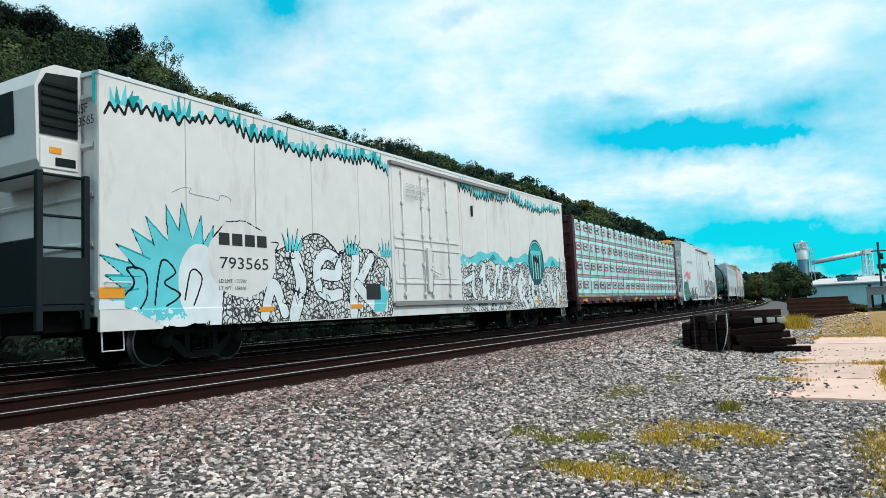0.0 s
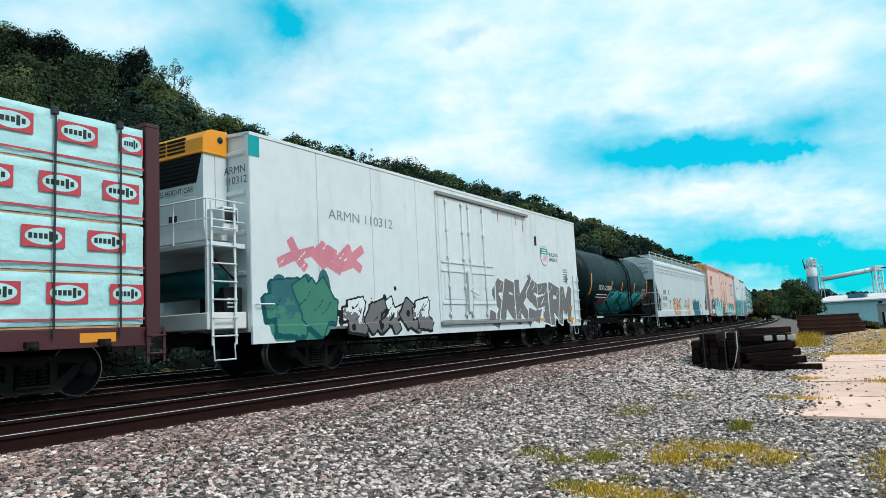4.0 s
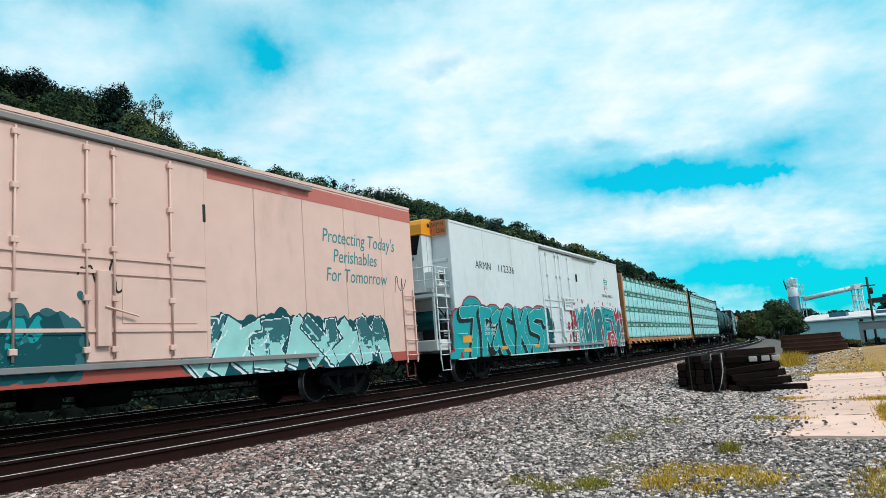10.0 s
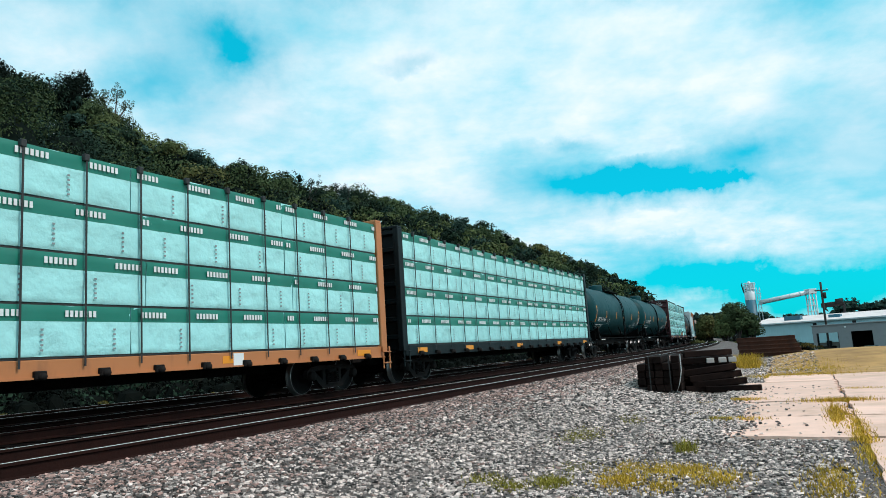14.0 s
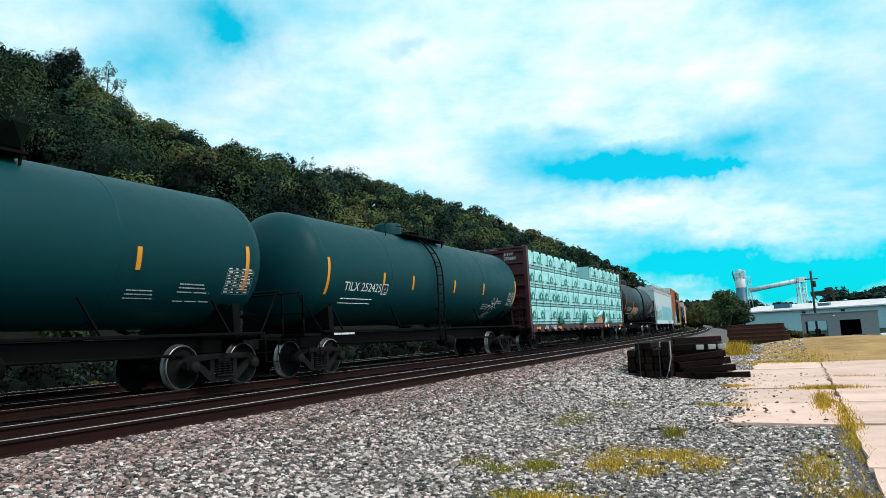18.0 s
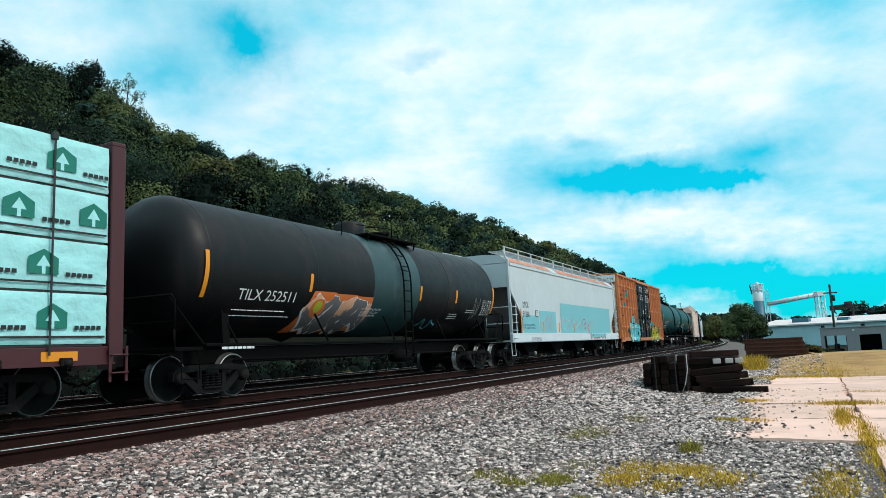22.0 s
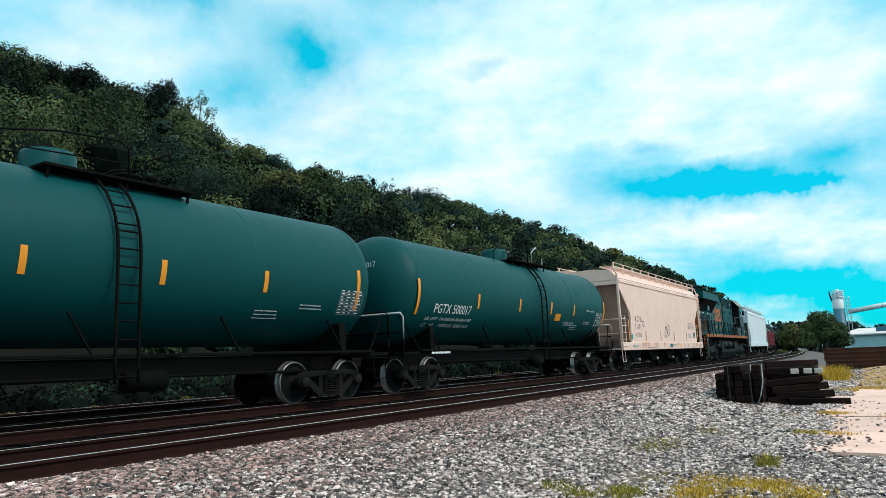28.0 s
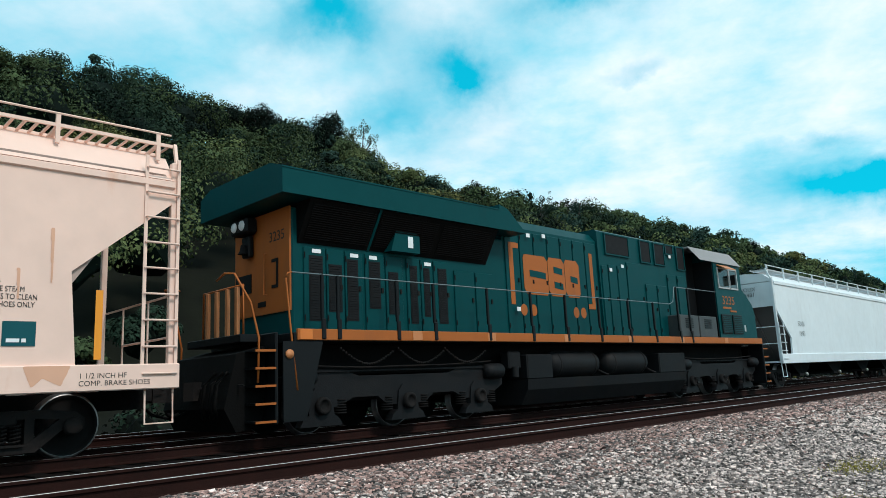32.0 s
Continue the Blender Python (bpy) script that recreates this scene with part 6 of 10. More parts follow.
    # owner's emblem: two crossed bent arrows in red and blue
    c = Canvas(-6.95, -5.35, 2.9, 4.35, .02)
    for s, mat in ((1, M_LOGORED), (-1, G["teal"])):
        c.stroke([(-6.75, 3.64 + s * .5), (-6.4, 3.64 + s * .14), (-6.15, 3.64), (-5.9, 3.64 - s * .14), (-5.66, 3.64 - s * .4)], .15, mat, True)
        c.poly([(-5.52, 3.64 - s * .6), (-5.9, 3.64 - s * .52), (-5.62, 3.64 - s * .24)], mat)
    c.done(car, skin, "crossed red and blue arrows emblem", "owner_emblem")
    lettering(car, "next\nload", -7.95, 3.72, .20, M_INK, lean=.1, width=.55, drape=skin); lettering(car, "any\nroad", -5.25, 3.72, .20, M_INK, lean=.1, width=.60, drape=skin)
    lettering(car, "TB OX", -8.2, 2.52, .24, M_INK, width=1.4, drape=skin); lettering(car, "63  95", -8.17, 2.06, .24, M_INK, width=1.33, drape=skin); lettering(car, "69", -6.45, 2.05, .24, M_INK, drape=skin)
    tag(car, -8.2, 2.33, 1.35, .16, M_INK, 71, skin, line=.03)
    plate(car, "placard", -8.28, -7.62, .88, 1.5, M_YELLOWTAG, -1.49); lettering(car, "LD LMT    205300\nLT WT      80700", -8.08, 1.50, .09, M_INK, drape=skin)
    bars(car, -6.45, 2.80, .28, 3, M_INK, -1.485); bars(car, -6.4, 1.3, .3, 3, M_MUTED, -1.485)
    c = Canvas(4.7, 6.6, 3.5, 4.2, .02).stroke([(4.9, 4.04), (5.72, 4.04)], .11, M_LOGORED, True).stroke([(5.1, 4.0), (5.1, 3.66)], .12, M_LOGORED, True).stroke([(5.5, 4.0), (5.5, 3.66)], .12, M_LOGORED, True)
    c.stroke([(5.85, 4.08), (6.35, 3.64)], .13, M_LOGORED, True).stroke([(6.35, 4.08), (5.85, 3.64)], .13, M_LOGORED, True)
    c.done(car, skin, "dull red block mark", "owner_mark")
    lettering(car, "RAILCAR POOLING EXPERTS", 3.30, 3.30, .22, M_INK, width=4.6, drape=skin)
    haze = Canvas(-5.7, -2.4, 1.6, 2.95, .02)
    rng = random.Random(5)
    for i in range(30):                                           # brushed dark strokes above the letters
        x = -5.6 + i * .105
        haze.stroke([(x, 1.9), (x + rng.uniform(-.05, .22), 2.2 + rng.uniform(.1, .6))], .02, rng.choice(("red", "grey", "pink")))
    haze.done(car, skin)
    graffiti(car, "oiko", -5.75, -2.05, .74, 2.1, ("mint", "white", "cyan", "cyan"), "deep", None, 81, skin, weight=.46, tilt=.06, edge=.06, depth=.16, shine="white", blend=False, label="pale cyan letters with dark block edges",
             over=[(-4.2, 2.22, .30, .30, "deep"), (-4.17, 2.24, .24, .26, "cyan"), (-5.1, 1.35, .14, .20, "deep"), (-5.1, 1.32, .09, .13, "red"), (-2.6, 1.3, .12, .3, "deep"), (-2.3, 1.05, .12, .12, "red")])
    plate(car, "reflector", -2.72, -2.60, 1.25, 1.75, M_REFLECT, -1.49); plate(car, "placard", -3.05, -2.55, 1.05, 1.2, M_REFLECT, -1.49)
    graffiti(car, "skoma", 2.42, 6.6, .74, 1.9, ("lime", "lime", "orange", "lime"), "black", "dullteal", 82, skin, weight=.34, tilt=.12, edge=.06, depth=.08, shine="white", blend=False, over=[(3.2, 2.0, .35, .16, "cyan"), (4.4, 2.05, .3, .2, "white"), (3.9, 1.98, .3, .14, "teal")])
    for x in (3.28, 4.08, 4.95):
        tag(car, x, 2.35, .6, .5, "black", int(x * 7), skin, line=.03, n=11)
    tag(car, 7.4, 2.1, .5, .2, "black", 77, skin); tag(car, -1.4, 1.3, .5, .6, "white", 78, flat_skin(-1.665), line=.05)
    ladder(car, L / 2 - .62, L / 2 - .12, -1.63, .85, 2.4, 4, M_ORANGE); ladder(car, -L / 2 + .1, -L / 2 + .6, -1.63, .85, 2.0, 3, M_ORANGE)
    part("end_cap", Shape().box(-L / 2 - .05, -L / 2 + .0, -1.45, 1.45, 4.55, 5.02, .01), M_WHITE2, car, "white end panel"); lettering(car, "TBOX 639569", -L / 2 - .056, 4.68, .15, M_INK, -.1, face="end")
    under(car, L)
    for s in (-1, 1):
        truck(car, s * (L / 2 - 2.4)); coupler(car, s * L / 2, s)
        part("step", Shape().tube([(s * (L / 2 - .1), -1.5, .8), (s * (L / 2 - .1), -1.52, .35), (s * (L / 2 - .6), -1.52, .35), (s * (L / 2 - .6), -1.5, .8)], .018, 5), M_ORANGE, car)


car_a(); car_c(); car_f(); car_g(); ribbed_boxcar()

# ---- tank cars ----
def tank_car(f, b, label, mat, band=None, text=None, sub=None, tx=1.3, R=1.52, zc=2.80, ladx=0.5, refl=(), panel=True, railmat=None, weights=None):
    car, L = car_root("tank_car", f, b, label)
    railmat = railmat or M_BLACK
    h = L / 2 - .08
    prof = [(0.0, -h)] + [(R * math.sin(a), -h + .82 * (1 - math.cos(a))) for a in np.linspace(.12, math.pi / 2, 12)]
    prof += [(r, -x) for r, x in prof[::-1]]
    part("tank", Shape().lathe(prof, (0, 0, zc), "x", 56), mat, car, "smooth cylindrical tank with domed ends")
    for x in (-h + .84, -h * .45, h * .45, h - .84):
        part("weld_band", Shape().lathe([(R - .004, x - .03), (R + .006, x - .02), (R + .006, x + .02), (R - .004, x + .03)], (0, 0, zc), "x", 48), mat, car)
    if band:
        x0, x1, bm = band
        part("spill_band", Shape().lathe([(R - .004, x0), (R + .012, x0 + .05), (R + .012, x1 - .05), (R - .004, x1)], (0, 0, zc), "x", 56), bm, car, "spill-stained band under the manway")
    bend = (R, zc)
    # running boards, saddles, sill
    part("center_sill", Shape().box(-L / 2, L / 2, -.35, .35, .70, 1.05, .02), M_BLACK, car)
    for s in (-1, 1):
        x = s * (L / 2 - tx)
        part("saddle", Shape().prism([(-1.45, 1.0), (1.45, 1.0), (1.40, 1.75), (1.05, 1.55), (.5, 1.32), (-.5, 1.32), (-1.05, 1.55), (-1.40, 1.75)], "x", x - .10, x + .10), M_BLACK, car)
        part("end_platform", Shape().box(min(s * (L / 2 - .75), s * L / 2), max(s * (L / 2 - .75), s * L / 2), -1.5, 1.5, .98, 1.06, .01), M_BLACK, car)
        part("running_board", Shape().box(-L / 2 + .7, L / 2 - .7, min(s * 1.50, s * 1.60), max(s * 1.50, s * 1.60), 1.06, 1.12, .01), M_BLACK, car)
        a = s * (L / 2 + .02)
        part("end_handrail", Shape().tube([(a, -1.5, 1.40), (a, -1.5, 1.95), (a, -1.42, 2.06), (a, 1.42, 2.06), (a, 1.5, 1.95), (a, 1.5, 1.40)], .026, 6), railmat, car, "bent pipe rail across the end")
        for y in (-1.5, 1.5):
            part("rail_post", Shape().tube([(a, y, 1.42), (a, y, 1.02)], .024, 6).tube([(a - s * .02, y * .9, 2.0), (a - s * .75, y, 1.1)], .02, 5), M_BLACK, car)
        part("end_bar", Shape().tube([(a, -1.5, 1.55), (a, 1.5, 1.55)], .02, 5), M_BLACK, car)
        part("step", Shape().tube([(s * (L / 2 - .15), -1.5, 1.0), (s * (L / 2 - .15), -1.52, .45), (s * (L / 2 - .6), -1.52, .45), (s * (L / 2 - .6), -1.5, 1.0)], .018, 5), M_BLACK, car)
        truck(car, x); coupler(car, s * L / 2, s)
    for x in np.linspace(-h + 1.6, h - 1.6, 5):
        part("brace", Shape().bar((x, -1.52, 1.06), (x - .35, -1.34, 1.80), .04, .03), M_BLACK, car)
    sh = Shape()
    sh.tube([(-h + 2.2, -.8, .78), (h - 2.2, -.8, .70)], .035, 6).lathe([(0, -.4), (.19, -.38), (.19, .38), (0, .4)], (1.4, -.8, .66), "x", 12)
    part("brake_rigging", sh, M_BLACK, car)
    # ladder up the side, platform and manway on the top
    pts = [(1.0, -1.62)] + [(zc + (R + .10) * math.sin(a), -(R + .10) * math.cos(a)) for a in np.linspace(0, 1.25, 8)]
    sh = Shape()
    for x in (ladx, ladx + .42):
        sh.tube([(x, y, z) for z, y in [(.65, -1.62)] + pts], .028, 6)
    for i in range(9):
        z = .75 + i * .30
        a = math.asin(max(-1, min(1, (z - zc) / (R + .1)))) if z > zc else 0
        y = -(R + .10) * math.cos(a)
        sh.tube([(ladx, y, z), (ladx + .42, y, z)], .016, 5)
    for a in np.linspace(.3, 1.2, 5):
        sh.tube([(ladx, -(R + .1) * math.cos(a), zc + (R + .1) * math.sin(a)), (ladx + .42, -(R + .1) * math.cos(a), zc + (R + .1) * math.sin(a))], .016, 5)
    part("ladder", sh, M_BLACK, car)
    top = zc + R
    dx = ladx - .35
    # side walkways below the crown, valve housing, looped guard rails
    for y in (-.78, .78):
        part("top_platform", Shape().box(dx - .6, dx + 2.3, y - .26, y + .26, top - .14, top - .09, .005), M_BLACK, car)
        for k in (-.5, .9, 2.2):
            part("platform_bracket", Shape().bar((dx + k, y * 1.25, top - .14), (dx + k, y * 1.2, top - .32), .04, .04), M_BLACK, car)
        part("platform_railing", Shape().tube([(dx - 1.65, y * 1.1, top - .28), (dx - 1.65, y * 1.1, top + .10), (dx - 1.2, y * 1.1, top + .34), (dx - .35, y * 1.1, top + .52), (dx + .8, y * 1.1, top + .62), (dx + 1.0, y * 1.1, top + .5), (dx + 1.02, y * 1.1, top - .12)], .018, 6)
             .tube([(dx - .9, y * 1.1, top + .12), (dx + 1.0, y * 1.1, top + .22)], .014, 5), M_BLACK, car)
        part("platform_railing", Shape().tube([(dx + 1.35, y * 1.1, top - .12), (dx + 1.35, y * 1.1, top + .34), (dx + 1.8, y * 1.1, top + .58), (dx + 2.2, y * .6, top + .60)], .020, 6)
             .tube([(dx + 2.28, y * 1.1, top - .12), (dx + 2.28, y * 1.1, top + .2)], .02, 5), railmat, car)
    part("valve_housing", Shape().lathe([(.46, -.2), (.46, .30), (.42, .37), (.2, .41), (0, .42)], (dx, 0, top), "z", 24), mat, car, "round valve housing on the crown")
    part("manway", Shape().lathe([(.26, -.2), (.26, .18), (.30, .2), (.30, .25), (0, .27)], (dx + 1.5, 0, top), "z", 18), M_BLACK, car)
    part("vent_valve", Shape().lathe([(.09, -.1), (.09, .25), (.13, .27), (.13, .34), (0, .36)], (dx + 2.05, 0, top), "z", 10), M_BLACK, car)
    for i, x in enumerate(refl):
        tall = i == 0 or i == len(refl) - 1
        plate(car, "reflector", x, x + .11, 2.05 if tall else 2.32, 3.0 if tall else 2.75, M_REFLECT, bend=(R, zc), label="orange reflective strip")
    if text:
        x, z, s, hh, w = text
        lettering(car, s, x, z, hh, M_PALE, width=w, bend=bend)
        if weights:
            for i, line in enumerate(weights):
                lettering(car, line, x - .3, z - .20 - .17 * i, .085, M_PALE, width=w * 1.25, bend=bend)
        else:
            bars(car, x, z - .22, w * 1.05, 2, M_PALE, h=.055, gap=.06, bend=bend, seed=int(f))
    if panel:
        x = h - 1.62
        c = Canvas(x - .02, x + .82, 1.93, 2.50, .008)
        for i in range(8):
            c.stroke([(x, 1.96 + i * .07), (x + .80, 1.96 + i * .07)], .010, M_MUTED)
            for k in range(4):
                c.stroke([(x + .04 + k * .2, 1.995 + i * .07), (x + .15 + k * .2 - .03 * ((i + k) % 3), 1.995 + i * .07)], .022, M_PALE)
        for k in range(5):
            c.stroke([(x + k * .2, 1.96), (x + k * .2, 2.45)], .010, M_MUTED)
        c.done(car, lambda xx, zz: -math.sqrt(R * R - (zz - zc) ** 2) - .012, "white ruled data table", "data_panel")
        bars(car, x - 1.2, 2.1, .8, 2, M_MUTED, h=.03, gap=.04, bend=bend, seed=8); bars(car, x - 2.4, 1.95, .7, 3, M_MUTED, h=.03, gap=.04, bend=bend, seed=9)
        plate(car, "placard", x + .1, x + .40, 1.45, 1.75, M_GREYGEAR, bend=(R + .002, zc))
    bars(car, -L / 2 + 1.1, .995, 1.2, 1, M_PALE, y=-1.61, h=.05)
    if sub:
        lettering(car, sub, -h - .0, 3.35, .15, M_PALE, .62, face="end")
    return car, L, (lambda x, z: -math.sqrt(max(R * R - (z - zc) ** 2, .02)) - .006)


def tanks():
    c, L, skin = tank_car(73.3, 84.7, "black tank car with teal and red graffiti on its side", M_TANKBLACK, text=(-3.6, 2.28, "TILX 171080", .23, 1.9), tx=1.5, ladx=.78, refl=(-4.75, -1.65, .1, 2.4, 5.02))
    graffiti(c, "7369628", -1.95, 4.0, 1.25, 2.3, ("deep", "teal"), "cyan", "deep", 51, skin, weight=.40, tilt=.2, edge=.06, depth=.05, over=[(4.0, 2.0, .16, .16, "teal"), (4.25, 2.12, .14, .14, "teal"), (4.2, 1.85, .14, .14, "dullteal"), (3.85, 1.85, .12, .12, "teal")])
    graffiti(c, "917", -3.1, -1.5, 1.3, 2.0, ("red", "dullteal"), "black", "red", 52, skin, weight=.32, tilt=.2, edge=.05)
    c, L, skin = tank_car(192.2, 208.0, "dark green tank car with dull white lettering", M_TANKGREEN, text=(-6.4, 2.12, "GATX 211461", .24, 2.0), tx=1.4, ladx=.12, refl=(-6.97, -4.34, -1.4, 1.0, 3.85, 6.72))
    tag(c, -3.85, 1.92, .85, .38, M_PALE, 61, skin, line=.022); plate(c, "placard", -4.1, -3.85, 2.1, 2.35, M_GREYGEAR, bend=(1.524, 2.8))
    bars(c, 5.0, 1.95, 1.1, 2, M_MUTED, h=.12, gap=.05, bend=(1.52, 2.8))
    c, L, skin = tank_car(208.8, 224.6, "dark green tank car with white lettering and tags", M_TANKGREEN, text=(-6.0, 2.18, "TILX 252425", .24, 1.9), tx=1.25, ladx=-.72, refl=(-6.85, -4.05, -2.25, .82, 3.45, 6.9))
    plate(c, "placard", -4.05, -3.72, 2.12, 2.42, M_PALE, bend=(1.524, 2.8)); plate(c, "placard", -4.02, -3.75, 2.15, 2.39, M_INK, bend=(1.530, 2.8))
    lettering(c, "C", -3.95, 2.17, .13, M_PALE, bend=(1.536, 2.8))
    for i in range(4):
        tag(c, 4.3 + .1 * i, 1.45 + .18 * i, .8, .3, M_PALE, 70 + i, skin, line=.02)
    c, L, skin = tank_car(247.7, 263.7, "weathered black tank car with orange and teal graffiti", M_TANKWORN, band=(-1.0, 1.6, M_TANKWORN2), text=(-6.2, 2.05, "TILX 252511", .24, 1.9), tx=1.4, ladx=.41, refl=(-7.25, -3.85, -.7, 1.6, 4.08, 7.17))
    patch = Canvas(-4.3, .9, 1.2, 2.6, .025).poly([(-4.0, 1.38), (.75, 1.45), (.75, 2.25), (-3.6, 2.36)], "orange")
    patch.done(c, skin, "orange ground of the graffiti")
    graffiti(c, "4o86o7", -3.95, .5, 1.36, 2.3, ("peach", "grey"), "white", None, 53, lambda x, z: skin(x, z) - .004, weight=.42, edge=.04, depth=.03, tilt=.15, over=[(-3.3, 1.95, .28, .22, "orange"), (-3.3, 1.98, .16, .14, "lime"), (-1.9, 1.75, .12, .22, "grey"), (-.6, 1.8, .14, .3, "red")])
    tag(c, 2.2, 1.5, 1.2, .35, "cyan", 73, skin, line=.03); tag(c, 5.6, 1.7, .5, .9, M_MUTED, 74, skin)
    lettering(c, "APP OPERATING PRESSURE\nSILICON CODE S.B. ZPS\nPSIG AT WATER PIPES", .2 - 1.6, 1.95, .06, M_PALE, bend=(1.536, 2.8))
    c, L, skin = tank_car(301.9, 317.2, "dark green tank car with faded lettering", M_TANKTEAL, text=(-5.1, 2.2, "FURX 123577", .22, 2.0), tx=1.6, ladx=.3, refl=(-6.8, -3.4, -1.2, 1.2, 3.6, 6.5))
    for i in range(5):
        tag(c, -5.9 + i * .8, 1.6 + .1 * (i % 3), .7, .3, M_MUTED, 90 + i, skin, line=.018)
    c, L, skin = tank_car(317.85, 333.6, "clean dark green tank car with white lettering", M_TANKTEAL, text=(-6.27, 2.12, "PGTX 500017", .26, 2.0), sub="PGTX 500017", tx=1.45, ladx=.45, refl=(-7.17, -3.92, -1.08, 1.5, 3.68, 7.03), railmat=M_STEEL, weights=("LD LMT  191300 LB  86600 KGS", "LT  WT    71700 LB  32500 KGS"))
    plate(c, "placard", 2.0, 2.5, 2.1, 2.35, M_REFLECT, bend=(1.524, 2.8))
    lettering(c, "DOT 111 A 100 W1", 5.05, 2.52, .07, M_PALE, bend=(1.53, 2.8)); lettering(c, "4\" FIBERGLASS INSULATION\nDO NOT EXCEED 430° F", 2.9, 2.02, .06, M_PALE, bend=(1.53, 2.8))
    for f, b in ((417.2, 432.6), (433.6, 449.4), (450.4, 466.2)):
        tank_car(f, b, "dark grey tank car far down the train", M_TANKBLACK, tx=1.2, refl=(-7.0, -3, 0, 3, 7.0))


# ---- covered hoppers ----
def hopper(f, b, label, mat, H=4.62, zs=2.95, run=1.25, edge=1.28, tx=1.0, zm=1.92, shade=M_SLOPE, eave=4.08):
    car, L = car_root("covered_hopper", f, b, label)
    e, hw = L / 2 - .12, 1.58
    body = [(-e + run - .1, edge), (-e + run, zm), (-e + .05, zs), (-e, zs + .1), (-e, eave), (e, eave), (e, zs + .1), (e - .05, zs), (e - run, zm), (e - run + .1, edge)]
    for s in (-1, 1):
        part("side_sheet", Shape().prism(body, "y", min(s * (hw - .06), s * hw), max(s * (hw - .06), s * hw)), mat, car)
        part("eave", Shape().prism([(s * (hw - .05), eave - .12), (s * (hw + .04), eave - .07), (s * (hw + .04), eave + .02), (s * (hw - .05), eave + .06)], "x", -e, e), mat, car)
        part("side_sill", Shape().box(-L / 2, L / 2, min(s * (hw - .08), s * (hw + .05)), max(s * (hw - .08), s * (hw + .05)), .92, edge + .01, .015), mat, car)
    inner = [(-e + run + .9, edge - .2), (-e + .35, zs + .25), (-e + .12, zs + .5), (-e + .05, eave), (e - .05, eave), (e - .12, zs + .5), (e - .35, zs + .25), (e - run - .9, edge - .2)]
    # inner body and slope ribs take the darkened colour, standing in for shade
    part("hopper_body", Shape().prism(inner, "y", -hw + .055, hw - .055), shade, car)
    roof = [(-hw, eave + .05), (-1.2, H - .18), (-.5, H - .10), (.5, H - .10), (1.2, H - .18), (hw, eave + .05)]
    part("roof", Shape().prism(roof, "x", -e, e, smooth=False), mat, car)
    part("roof_trough", Shape().box(-e + .6, e - .6, -.35, .35, H - .11, H - .02, .02), mat, car)
    for s in (-1, 1):
        part("end_wall", Shape().box(min(s * e, s * (e - .04)), max(s * e, s * (e - .04)), -hw + .06, hw - .06, zs + .2, eave + .03), mat, car)
        # running board of open grating with edge rail
        rb = Shape().box(-L / 2 + .05, L / 2 - .05, min(s * .75, s * .80), max(s * .75, s * .80), H - .03, H + .02).box(-L / 2 + .05, L / 2 - .05, min(s * 1.32, s * 1.36), max(s * 1.32, s * 1.36), H - .03, H + .02)
        for x in np.arange(-L / 2 + .1, L / 2 - .1, .16):
            rb.box(x, x + .045, min(s * .80, s * 1.32), max(s * .80, s * 1.32), H - .01, H + .006)
        part("running_board", rb, M_STEEL if mat is not M_CREAM else M_CREAM, car)
        for x in np.linspace(-L / 2 + .3, L / 2 - .3, 12):
            part("board_bracket", Shape().bar((x, s * 1.34, H + .17), (x, s * 1.34, H - .28), .05, .06).bar((x, s * .8, H - .06), (x, s * 1.34, H - .02), .05, .04), mat, car)
        part("board_rail", Shape().tube([(-L / 2 + .1, s * 1.36, H + .17), (L / 2 - .1, s * 1.36, H + .17)], .018, 5), mat, car)
    for s in (-1, 1):
        x = s * (L / 2 - .06)
        for y in (-1.52, 1.52):
            part("corner_post", Shape().box(min(x, x - s * .10), max(x, x - s * .10), y - .05, y + .05, .95, H - .35, .01).bar((x, y, H - .4), (x + s * .02, y * .9, H + .02), .05, .05), mat, car)
        part("end_platform", Shape().box(min(x, x - s * 1.2), max(x, x - s * 1.2), -1.5, 1.5, .96, 1.02, .005), mat, car)
        ladder(car, min(x, x - s * .5), max(x, x - s * .5), -1.60, .95, H - .3 if s > 0 else 2.5, 9 if s > 0 else 5, mat)
        sh = Shape().tube([(x, -1.5, 2.35), (x, 1.5, 2.35)], .02, 5).tube([(x, -1.5, 1.7), (x, .6, 1.7)], .02, 5)
        for y in (-.5, .6):
            sh.tube([(x, y, 1.0), (x, y, 2.35)], .018, 5)
        part("end_rail", sh, mat, car)
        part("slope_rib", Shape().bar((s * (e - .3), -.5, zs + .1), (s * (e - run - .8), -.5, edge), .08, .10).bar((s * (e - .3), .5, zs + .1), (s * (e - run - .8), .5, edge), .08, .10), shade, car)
        part("step", Shape().tube([(x, -1.52, .95), (x, -1.54, .42), (x - s * .42, -1.54, .42), (x - s * .42, -1.52, .95)], .018, 5), mat, car)
        truck(car, s * (L / 2 - tx)); coupler(car, s * L / 2, s)
    n = 4
    for i in range(n):
        x = -L / 2 + 3.4 + (L - 6.8) * i / (n - 1)
        part("discharge_hopper", Shape().prism([(x - 1.35, 1.0), (x + 1.35, 1.0), (x + .42, .48), (x - .42, .48)], "y", -1.15, 1.15), M_BLACK, car)
        g = part("gate", Shape().box(x - .48, x + .48, -1.2, 1.2, .40, .50, .01), M_GEAR, car)
        part("gate_wheel", Shape().lathe([(0, -.05), (.05, -.05), (.075, -.04), (.075, .04), (0, .05)], (x + .2, -1.25, .46), "y", 12), M_STEEL, g)
    part("center_sill", Shape().box(-L / 2, L / 2, -.25, .25, .62, .92), M_BLACK, car)
    return car, L


